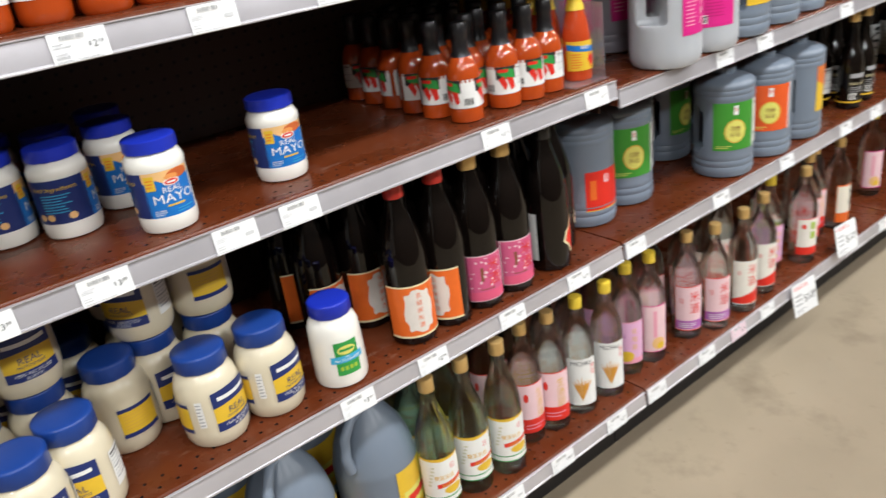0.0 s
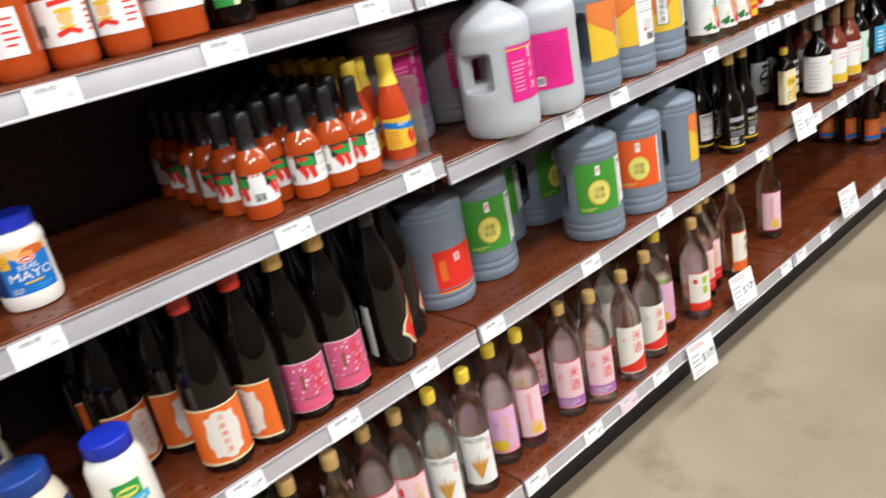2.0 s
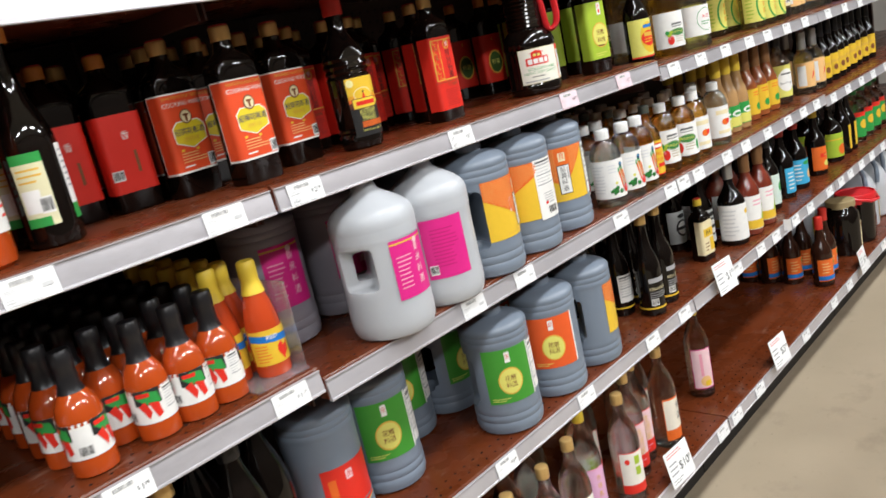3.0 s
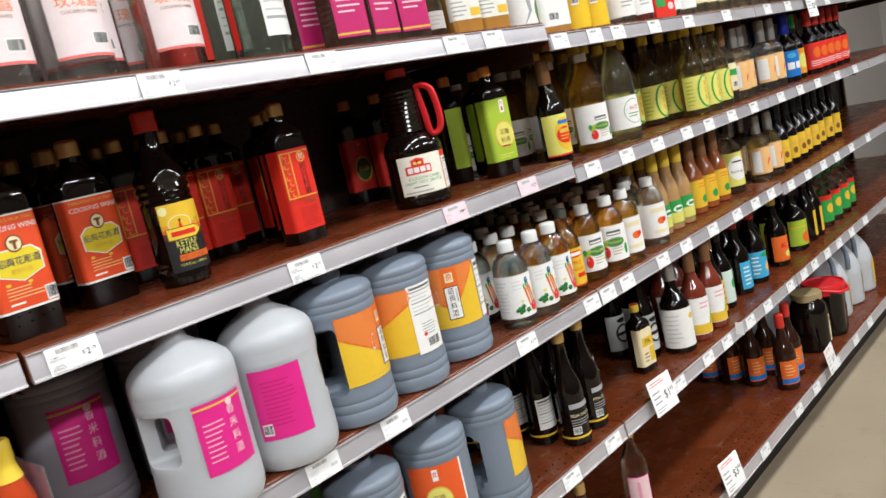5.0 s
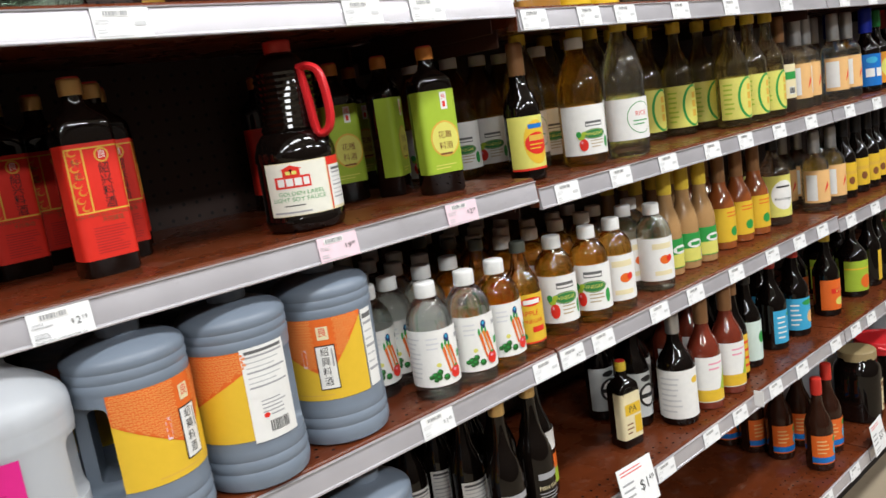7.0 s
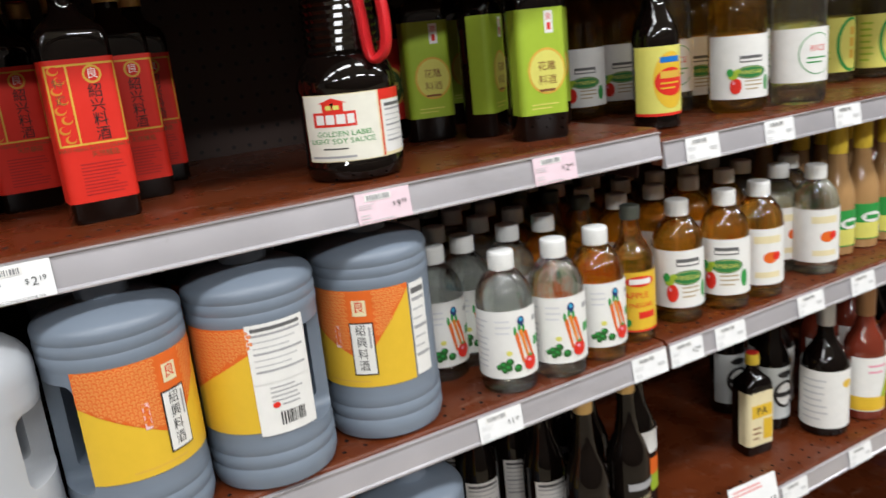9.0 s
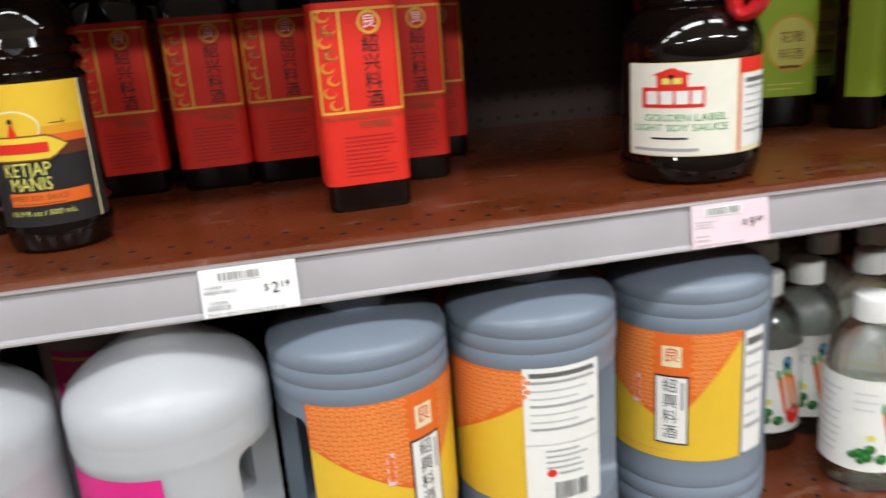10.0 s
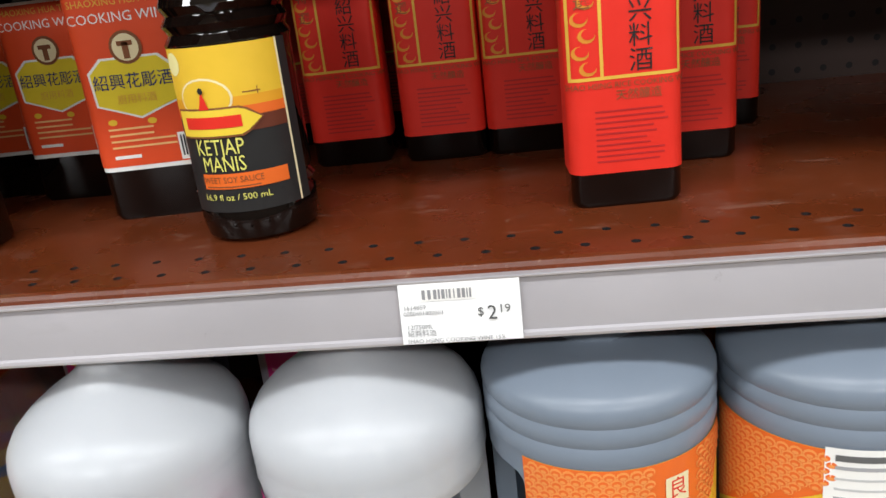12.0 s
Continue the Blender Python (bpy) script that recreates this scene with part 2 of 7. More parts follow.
CEIL = surface("white_ceiling", (0.75, 0.75, 0.74), 0.8, vary=0.05, scale=2)

from mathutils.geometry import tessellate_polygon  # noqa: E402

# ---- mesh tools ----


def mesh_of(name, verts, faces, mats, idx=None, smooth=40):
    me = bpy.data.meshes.new(name)
    me.from_pydata(verts, [], faces)
    for m in mats:
        me.materials.append(m)
    if idx is not None:
        me.polygons.foreach_set("material_index", idx)
    if smooth:
        me.polygons.foreach_set("use_smooth", [True] * len(me.polygons))
        me.set_sharp_from_angle(angle=radians(smooth))
    me.update()
    return me


def part(name, bm, material, parent, label=""):
    """Links a bmesh or a mesh as one part under a thing or under a part."""
    if isinstance(bm, bmesh.types.BMesh):
        me = bpy.data.meshes.new(name)
        bm.to_mesh(me)
        bm.free()
        me.materials.append(material)
    else:
        me = bm
        if material is not None:
            me.materials.append(material)
    ob = new(name, me)
    ob.parent = parent
    if label:
        tagged(ob, label)
    return ob


def thing(name, label, category, group="", kind=""):
    return tagged(new(name), label, category, group, kind)


def box(x0, x1, y0, y1, z0, z1, bevel=0.0, seg=2):
    bm = bmesh.new()
    bmesh.ops.create_cube(bm, size=1.0, matrix=Matrix.Translation(((x0 + x1) / 2, (y0 + y1) / 2, (z0 + z1) / 2)) @ Matrix.Diagonal((x1 - x0, y1 - y0, z1 - z0, 1)))
    if bevel:
        bmesh.ops.bevel(bm, geom=bm.edges[:], offset=bevel, segments=seg, affect="EDGES", profile=0.5)
    return bm


def section(w, d, rc, k=6):
    """A closed outline: half width w, half depth d, corners of radius rc."""
    pts = []
    for q in range(4):
        cx, cy = (w - rc, d - rc)
        sx, sy = ((1, 1), (-1, 1), (-1, -1), (1, -1))[q]
        for i in range(k):
            a = radians(90 * (q + (i + 0.5) / k))
            pts.append((sx * cx + rc * math.cos(a), sy * cy + rc * math.sin(a)))
    return pts


def turned(name, profile, mat, q=0.0, sy=1.0, k=6, smooth=38):
    """A bottle, jar or cap: rows of (half width, height[, squareness]) stacked into a closed skin."""
    verts, faces = [], []
    n = 4 * k
    for row in profile:
        w, z = row[0], row[1]
        s = row[2] if len(row) > 2 else q
        d = w * (1 - s * (1 - sy))
        rc = min(w, d) * (1 - 0.62 * s)
        for x, y in section(w, d, rc, k):
            verts.append((x, y, z))
    for i in range(len(profile) - 1):
        for j in range(n):
            a, b = i * n + j, i * n + (j + 1) % n
            faces.append((a, b, b + n, a + n))
    faces.append(tuple(reversed(range(n))))
    faces.append(tuple(range((len(profile) - 1) * n, len(profile) * n)))
    return mesh_of(name, verts, faces, [mat], smooth=smooth)


def tube(name, path, r, mat, seg=8, flat=1.0):
    """A bent bar of round or flattened section along a path."""
    verts, faces = [], []
    if 5 < len(path) < 14:
        q = [Vector(p) for p in path]
        q = [q[0] * 2 - q[1]] + q + [q[-1] * 2 - q[-2]]
        path = [0.5 * (2 * q[i] + (q[i + 1] - q[i - 1]) * s + (2 * q[i - 1] - 5 * q[i] + 4 * q[i + 1] - q[i + 2]) * s * s + (3 * q[i] - q[i - 1] - 3 * q[i + 1] + q[i + 2]) * s ** 3) for i in range(1, len(q) - 2) for s in (0, 0.25, 0.5, 0.75)] + [q[-2]]
    for i, p in enumerate(path):
        a, b = Vector(path[max(0, i - 1)]), Vector(path[min(len(path) - 1, i + 1)])
        t = (b - a).normalized()
        u = t.cross(Vector((0, 1, 0)) if abs(t.y) < 0.9 else Vector((1, 0, 0))).normalized()
        v = t.cross(u)
        for j in range(seg):
            an = 2 * math.pi * j / seg
            verts.append(tuple(Vector(p) + u * (r * math.cos(an)) + v * (r * flat * math.sin(an))))
    for i in range(len(path) - 1):
        for j in range(seg):
            a, b = i * seg + j, i * seg + (j + 1) % seg
            faces.append((a, b, b + seg, a + seg))
    faces.append(tuple(reversed(range(seg))))
    faces.append(tuple(range((len(path) - 1) * seg, len(path) * seg)))
    return mesh_of(name, verts, faces, [mat], smooth=60)


GLYPHS = {}


def glyphs(text):
    """The flat outline of a text, one unit high, centred."""
    if text not in GLYPHS:
        cu = bpy.data.curves.new("lettering", "FONT")
        cu.body, cu.align_x, cu.align_y, cu.resolution_u = text, "CENTER", "CENTER", 2
        ob = bpy.data.objects.new("lettering", cu)
        scene.collection.objects.link(ob)
        bpy.context.view_layer.update()
        me = bpy.data.meshes.new_from_object(ob.evaluated_get(bpy.context.evaluated_depsgraph_get()))
        GLYPHS[text] = ([(v.co.x, v.co.y) for v in me.vertices], [tuple(p.vertices) for p in me.polygons])
        bpy.data.objects.remove(ob)
        bpy.data.curves.remove(cu)
        bpy.data.meshes.remove(me)
    return GLYPHS[text]


class Print:
    """A printed label wrapped on a round body of radius R (q=0), on a square one (q=1), or flat."""

    def __init__(self, R, q=0, sy=1.0, turn=0.0, flat=False):
        self.R, self.q, self.sy, self.turn, self.flat = R, q, sy, turn, flat
        self.v, self.f, self.i, self.m = [], [], [], []
        self.s, self.boxes = [], []

    def wrap(self, u, v, layer):
        off = 0.0006 + 0.0003 * layer
        if self.flat:
            return (u, -off, v)
        R = self.R
        if not self.q:
            a = u / R + radians(self.turn)
            return ((R + off) * math.sin(a), -(R + off) * math.cos(a), v)
        d = R * self.sy
        rc = min(R, d) * 0.38
        flatw, s, au = R - rc, (1 if u >= 0 else -1), abs(u)
        if au <= flatw:
            return (u, -(d + off), v)
        arc = rc * math.pi / 2
        if au <= flatw + arc:
            a = (au - flatw) / rc
            return (s * (flatw + (rc + off) * math.sin(a)), -(d - rc) - (rc + off) * math.cos(a), v)
        return (s * (R + off), -(d - rc) + (au - flatw - arc), v)

    def add(self, pts, faces, mat, layer):
        if mat not in self.m:
            self.m.append(mat)
        k = self.m.index(mat)
        for f in faces:
            for piece in self.slabs([pts[j] for j in f]):
                base = len(self.v)
                self.v += [self.wrap(u, v, layer) for u, v in piece]
                self.f.append(tuple(range(base, base + len(piece))))
                self.i.append(k)
                self.s.append(len(self.boxes))
        us, vs = [p[0] for p in pts], [p[1] for p in pts]
        self.boxes.append([layer, min(us), max(us), min(vs), max(vs)])
        return self

    def slabs(self, pts, step=0.005):
        """Cuts a convex outline into upright slabs, so that it follows a curved body."""
        us = [p[0] for p in pts]
        lo, hi = min(us), max(us)
        if self.flat or hi - lo <= step * 1.01:
            return [pts]
        n, out = math.ceil((hi - lo) / step), []
        for j in range(n):
            piece = pts
            for edge, side in ((lo + (hi - lo) * j / n, 1), (lo + (hi - lo) * (j + 1) / n, -1)):
                cut = []
                for a, c in zip(piece, piece[1:] + piece[:1]):
                    ia, ic = (a[0] - edge) * side >= -1e-9, (c[0] - edge) * side >= -1e-9
                    if ia:
                        cut.append(a)
                    if ia != ic:
                        s = (edge - a[0]) / (c[0] - a[0])
                        cut.append((edge, a[1] + (c[1] - a[1]) * s))
                piece = cut
                if len(piece) < 3:
                    break
            if len(piece) >= 3:
                out.append(piece)
        return out

    def rect(self, u0, u1, v0, v1, mat, layer=0, skew=0.0):
        n = max(1, int(abs(u1 - u0) / (0.006 if not self.flat else 9)))
        us = [u0 + (u1 - u0) * j / n for j in range(n + 1)]
        pts = [(u, v0 + skew * (u - u0)) for u in us] + [(u, v1 + skew * (u - u0)) for u in us]
        return self.add(pts, [(j, j + 1, n + 2 + j, n + 1 + j) for j in range(n)], mat, layer)

    def band(self, u0, u1, low, high, mat, layer=0):
        """A strip between two outlines low(s) and high(s), s from 0 to 1."""
        n = max(4, int(abs(u1 - u0) / 0.006))
        pts = [(u0 + (u1 - u0) * j / n, low(j / n)) for j in range(n + 1)] + [(u0 + (u1 - u0) * j / n, high(j / n)) for j in range(n + 1)]
        return self.add(pts, [(j, j + 1, n + 2 + j, n + 1 + j) for j in range(n)], mat, layer)

    def oval(self, u, v, ru, rv, mat, layer=1, n=20):
        pts = [(u + ru * math.cos(2 * math.pi * j / n), v + rv * math.sin(2 * math.pi * j / n)) for j in range(n)]
        rows = []
        for j in range(n // 2):
            rows.append((j, (j + 1) % n, (n - 1 - j) % n, (n - j) % n) if j else (0, 1, n - 1))
        return self.add(pts, rows, mat, layer)

    def poly(self, pts, mat, layer=1):
        return self.add(pts, tessellate_polygon([[Vector((u, v, 0)) for u, v in pts]]), mat, layer)

    def text(self, s, u, v, size, mat, layer=2, wide=1.0, slope=0.0):
        pts, faces = glyphs(s)
        return self.add([(u + x * size * wide, v + y * size + slope * x * size) for x, y in pts], faces, mat, layer)

    def column(self, s, u, v, size, step, mat, layer=2):
        for j, ch in enumerate(s):
            self.text(ch, u, v - j * step, size, mat, layer)
        return self

    def bars(self, u0, u1, v0, v1, rows, mat, layer=2, seed=1):
        """Fine print that cannot be read: lines of uneven length."""
        rng = random.Random(seed)
        h = (v1 - v0) / rows
        for j in range(rows):
            e = u0 + (u1 - u0) * rng.uniform(0.65, 1.0)
            self.rect(u0, e, v0 + j * h + h * 0.3, v0 + j * h + h * 0.62, mat, layer)
        return self

    def code(self, u0, u1, v0, v1, layer=2, mat=None):
        """A barcode on white."""
        self.rect(u0, u1, v0, v1, WHITE, layer)
        rng, u = random.Random(5), u0 + (u1 - u0) * 0.08
        while u < u1 - (u1 - u0) * 0.1:
            w = (u1 - u0) * rng.choice((0.02, 0.035, 0.055))
            self.rect(u, u + w, v0 + (v1 - v0) * 0.15, v1 - (v1 - v0) * 0.1, mat or BLACK, layer + 1)
            u += w + (u1 - u0) * rng.choice((0.025, 0.045))
        return self

    def nutrition(self, u0, u1, v0, v1, layer=1):
        self.rect(u0, u1, v0, v1, WHITE, layer)
        h = v1 - v0
        w = u1 - u0
        self.rect(u0 + w * 0.08, u1 - w * 0.08, v1 - h * 0.12, v1 - h * 0.06, ink(0.12, 0.12, 0.12), layer + 1)
        for j in range(7):
            z = v1 - h * (0.2 + 0.1 * j)
            self.rect(u0 + w * 0.08, u1 - w * (0.08 + 0.12 * (j % 3)), z, z + h * (0.022 if j % 3 else 0.035), GREY if j % 3 == 0 else ink(0.5, 0.5, 0.5), layer + 1)
        return self

    def pick(self, name, keep):
        """A mesh of the chosen faces."""
        faces, idx, verts, at = [], [], [], {}
        for f, k, s in zip(self.f, self.i, self.s):
            if s in keep:
                keys = [tuple(round(c, 6) for c in self.v[j]) for j in f]
                for key in keys:
                    if key not in at:
                        at[key] = len(verts)
                        verts.append(key)
                face = tuple(dict.fromkeys(at[key] for key in keys))
                if len(face) > 2:
                    faces.append(face)
                    idx.append(k)
        used = sorted(set(idx))
        return mesh_of(name, verts, faces, [self.m[k] for k in used], [used.index(k) for k in idx], smooth=50)

    def done(self, parent, name="label", label=""):
        """Each sheet of paper becomes a part, what is printed on it a part of that sheet."""
        lowest = min(bx[0] for bx in self.boxes)
        sheets = []
        for n, (lay, a, c, d, e) in enumerate(self.boxes):
            if lay == lowest:
                for sh in sheets:
                    if a < sh[1] + 1e-4 and c > sh[0] - 1e-4 and d < sh[3] + 1e-4 and e > sh[2] - 1e-4:
                        sh[:4] = [min(a, sh[0]), max(c, sh[1]), min(d, sh[2]), max(e, sh[3])]
                        sh[4].add(n)
                        break
                else:
                    sheets.append([a, c, d, e, {n}, set()])
        for n, (lay, a, c, d, e) in enumerate(self.boxes):
            if lay != lowest:
                u, v = (a + c) / 2, (d + e) / 2
                near = min(sheets, key=lambda sh: max(sh[0] - u, 0, u - sh[1]) + max(sh[2] - v, 0, v - sh[3]))
                near[5].add(n)
        first = None
        for sh in sheets:
            o = part(name, self.pick(name, sh[4]), None, parent, label if first is None else "")
            first = first or o
            if sh[5]:
                part("print", self.pick("print", sh[5]), None, o)
        return first


def cap(parent, r, z0, z1, mat, name="cap", ridges=0, label=""):
    """A screw cap or lid with a rounded rim; ridges: a knurled side."""
    h = z1 - z0
    me = turned(name, [(r * 0.97, z0), (r, z0 + 0.06 * h), (r, z0 + 0.80 * h), (r * 0.985, z0 + 0.9 * h), (r * 0.93, z0 + 0.97 * h), (r * 0.8, z1)], mat, k=6)
    if ridges:
        for i, v in enumerate(me.vertices):
            if i % 2 and v.co.z < z0 + 0.85 * h:
                v.co.x *= 0.972
                v.co.y *= 0.972
    return part(name, me, None, parent, label)


def stand(proto, z, spots, turn=0.0, jitter=10.0, bias=-17.0):
    """Stands the thing and its copies on a shelf: rows of (x, y[, degrees])."""
    rng = random.Random(int(z * 1000) + len(spots) * 7)
    for n, s in enumerate(spots):
        m = pose(s[0], s[1], z, 0, 0, (s[2] if len(s) > 2 else turn) + bias + rng.uniform(-jitter, jitter))
        if n:
            copy_thing(proto, m)
        else:
            proto.matrix_basis = m
    return proto

# ---- the shop: floor, ceiling, walls ----
tagged(part("floor", box(-7, 9, -6.2, 1.2, -0.1, 0.0), FLOOR, None), "worn beige polished concrete shop floor with stains", "floor", kind="structure")
tagged(part("ceiling", box(-7, 9, -6.2, 1.2, 3.5, 3.6), CEIL, None), "plain white shop ceiling", "ceiling", kind="structure")
tagged(part("wall_north", box(-7, 9, 1.2, 1.3, 0, 3.5), WALL, None), "plain pale wall behind the shelving", "wall", kind="structure")
tagged(part("wall_south", box(-7, 9, -6.3, -6.2, 0, 3.5), WALL, None), "plain pale shop wall", "wall", kind="structure")
tagged(part("wall_west", box(-7.1, -7, -6.2, 1.2, 0, 3.5), WALL, None), "plain pale shop wall", "wall", kind="structure")
tagged(part("wall_east", box(9, 9.1, -6.2, 1.2, 0, 3.5), WALL, None), "plain pale shop wall", "wall", kind="structure")
tagged(part("wall_aisle", box(-6, 8, -2.35, -2.2, 0, 2.0), OPPOSITE, None), "plain tan back of the opposite shelving", "wall", kind="structure")

for ly, watts, lxs in LIGHT_ROWS:
    for lx in lxs:
        fx = thing("ceiling_light", "white fluorescent strip fitting under the ceiling", "ceiling light", "aisle lights")
        part("housing", box(lx - 0.65, lx + 0.65, ly - 0.17, ly + 0.17, 3.14, 3.22, 0.01), CEIL, fx)
        for sx in (-0.5, 0.5):
            part("hanger", box(lx + sx - 0.006, lx + sx + 0.006, ly - 0.006, ly + 0.006, 3.22, 3.5), LIP, fx)

# ---- shelving: bays 1.22 m wide, heights of the decks by level ----
BAY = 1.22
DECK = {
    -2: (0.199, 0.552, 0.907, 1.196, 1.506), -1: (0.199, 0.552, 0.907, 1.196, 1.506), 0: (0.199, 0.552, 0.886, 1.196, 1.506),
    1: (0.199, 0.552, 0.886, 1.181, 1.482), 2: (0.199, 0.552, 0.875, 1.181, 1.482), 3: (0.199, 0.552, 0.875, 1.181, 1.482),
}
BACK = 0.47


def deck_mesh(y0, y1, rows):
    """A folded steel deck with a rounded front edge and rows of punched holes; top at z = 0."""
    w, g = BAY - 0.005, 0.0254
    v, f = [], []

    def quad(*p):
        b = len(v)
        v.extend(p)
        f.append(tuple(range(b, b + len(p))))

    x0, nx = 0.0025, int((w - 0.02) / 0.0275)
    px = 0.0275
    left = x0 + (w - nx * px) / 2
    last = y0 + 0.006
    shade = set()
    for ry, shift in rows:
        ya, yb = ry - 0.008, ry + 0.008
        quad((x0, last, 0), (x0 + w, last, 0), (x0 + w, ya, 0), (x0, ya, 0))
        s = left + shift * px
        n = nx - (1 if shift else 0)
        quad((x0, ya, 0), (s, ya, 0), (s, yb, 0), (x0, yb, 0))
        quad((s + n * px, ya, 0), (x0 + w, ya, 0), (x0 + w, yb, 0), (s + n * px, yb, 0))
        for j in range(n):
            a, b = s + j * px, s + (j + 1) * px
            c, r = (a + b) / 2, 0.0029
            outer = [(a, ya), (c, ya), (b, ya), (b, ry), (b, yb), (c, yb), (a, yb), (a, ry)]
            inner = [(c + r * math.cos(radians(225 + 45 * i)), ry + r * math.sin(radians(225 + 45 * i))) for i in range(8)]
            base = len(v)
            v.extend((p[0], p[1], 0) for p in outer)
            v.extend((p[0], p[1], 0) for p in inner)
            v.extend((p[0], p[1], -0.004) for p in inner)
            for i in range(8):
                k = (i + 1) % 8
                f.append((base + i, base + k, base + 8 + k, base + 8 + i))
                # hole walls take the black material: shade inside the holes, painted
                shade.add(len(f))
                f.append((base + 8 + i, base + 8 + k, base + 16 + k, base + 16 + i))
        last = yb
    quad((x0, last, 0), (x0 + w, last, 0), (x0 + w, y1, 0), (x0, y1, 0))
    n_deck = len(f)
    # added black sheet just below the holes, standing in for the shade inside
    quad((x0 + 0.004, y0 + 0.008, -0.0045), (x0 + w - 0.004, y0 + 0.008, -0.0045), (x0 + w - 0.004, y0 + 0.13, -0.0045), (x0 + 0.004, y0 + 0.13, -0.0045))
    # rolled front edge, front face, underside, sides
    prof = [(y0 + 0.006, 0), (y0 + 0.003, -0.0008), (y0 + 0.001, -0.003), (y0, -0.006), (y0, -0.038), (y0 + 0.02, -0.038), (y0 + 0.02, -0.03), (y1, -0.022), (y1, 0)]
    for (ya, za), (yb, zb) in zip(prof, prof[1:]):
        quad((x0, ya, za), (x0, yb, zb), (x0 + w, yb, zb), (x0 + w, ya, za))
    for x in (x0, x0 + w):
        quad(*[(x, y, z) for y, z in prof])
    return mesh_of("shelf", v, f, [SHELF, KICK_AND_SHADE], [1 if j == n_deck or j in shade else 0 for j in range(len(f))], smooth=30)


def channel_mesh(y0):
    """The grey price channel that clips onto the front of a deck, its foot curled out."""
    w, x0 = BAY - 0.008, 0.004
    prof = [(y0 + 0.001, -0.0050), (y0 - 0.004, -0.0050), (y0 - 0.0052, -0.0056), (y0 - 0.0050, -0.0066), (y0 - 0.0020, -0.0076), (y0 - 0.0038, -0.018), (y0 - 0.0052, -0.028),
            (y0 - 0.0060, -0.037), (y0 - 0.0075, -0.0380), (y0 - 0.0080, -0.0398), (y0 - 0.0074, -0.0415), (y0 + 0.001, -0.0415)]
    n = len(prof)
    v = [(x0, y, z) for y, z in prof] + [(x0 + w, y, z) for y, z in prof]
    f = [(i, (i + 1) % n, n + (i + 1) % n, n + i) for i in range(n)] + [tuple(range(n)), tuple(reversed(range(n, 2 * n)))]
    return mesh_of("price_channel", v, f, [LIP], smooth=25)


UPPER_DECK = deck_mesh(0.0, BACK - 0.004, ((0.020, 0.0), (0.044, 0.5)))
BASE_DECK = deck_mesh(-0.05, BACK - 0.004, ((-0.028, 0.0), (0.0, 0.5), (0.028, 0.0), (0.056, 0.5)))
LIP_UP, LIP_BASE = channel_mesh(0.0), channel_mesh(-0.05)
for bay, tops in DECK.items():
    bx = bay * BAY
    unit = thing("shelving_bay", "brown steel gondola shelving bay with grey price channels", "shelving", "gondola bays")
    part("back_panel", box(bx + 0.002, bx + BAY - 0.002, BACK, BACK + 0.02, 0.1, 2.25), PEG, unit)
    part("kick_plate", box(bx + 0.002, bx + BAY - 0.002, 0.043, 0.063, 0.0, 0.165), KICK_AND_SHADE, unit, "black kick plate")
    part("upright", box(bx + BAY - 0.015, bx + BAY + 0.015, BACK - 0.018, BACK - 0.001, 0.0, 2.25, 0.002), UPRIGHT, unit)
    for lv, top in enumerate(tops):
        sh = part("shelf", UPPER_DECK if lv else BASE_DECK, None, unit)
        sh.location = (bx, 0, top)
        ch = part("price_channel", LIP_UP if lv else LIP_BASE, None, sh, "grey plastic price channel")
        if lv:
            for x in (0.004, BAY - 0.008):
                part("bracket", box(x, x + 0.004, 0.05, BACK - 0.005, -0.06, -0.024, 0.001), UPRIGHT, sh)

# ---- price tags in the channels ----


def price_tag(price, paper, w=0.066):
    t = thing("price_tag", "white printed paper shelf price tag" if paper is PAPER else "pink printed paper shelf price tag", "price tag", "shelf price tags")
    part("paper", box(-w / 2, w / 2, -0.0022, -0.0012, -0.0392, -0.0050, 0.0003, 1), paper, t)
    p = Print(1, flat=True)
    p.code(-w * 0.34, w * 0.14, -0.0150, -0.0080, 0, ink(0.25, 0.25, 0.26))
    if price == "2.19":
        dark = ink(0.22, 0.22, 0.23)
        p.text("1614859", -w * 0.37, -0.0182, 0.0036, dark).text("0080401800003", -w * 0.30, -0.0215, 0.0034, dark).text("12/750ML", -w * 0.34, -0.0292, 0.0036, dark)
        p.text("紹興料酒", -w * 0.33, -0.0330, 0.0040, dark).text("SHAO HSING COOKING WINE 15%", -w * 0.05, -0.0372, 0.0034, dark)
    else:
        p.bars(-w * 0.46, -w * 0.16, -0.0235, -0.0170, 3, ink(0.58, 0.58, 0.58), 1, seed=len(price) + 3).bars(-w * 0.46, -w * 0.22, -0.0340, -0.0275, 2, ink(0.58, 0.58, 0.58), 1, seed=7).bars(-w * 0.46, w * 0.42, -0.0378, -0.0350, 1, ink(0.56, 0.56, 0.56), 1)
    if price:
        p.text("$", w * 0.17, -0.0225, 0.0068, ink(0.08, 0.08, 0.08)).text(price.split(".")[0], w * 0.265, -0.0235, 0.0112, ink(0.08, 0.08, 0.08))
        p.text(price.split(".")[1], w * 0.365, -0.0215, 0.0068, ink(0.08, 0.08, 0.08))
    else:
        p.rect(w * 0.20, w * 0.40, -0.026, -0.021, ink(0.58, 0.58, 0.58), 1)
    p.done(t, "print", "black printed price and barcode")
    for o in t.children:
        if o.name.startswith("print"):
            o.location = (0, -0.0022, 0)
    return t


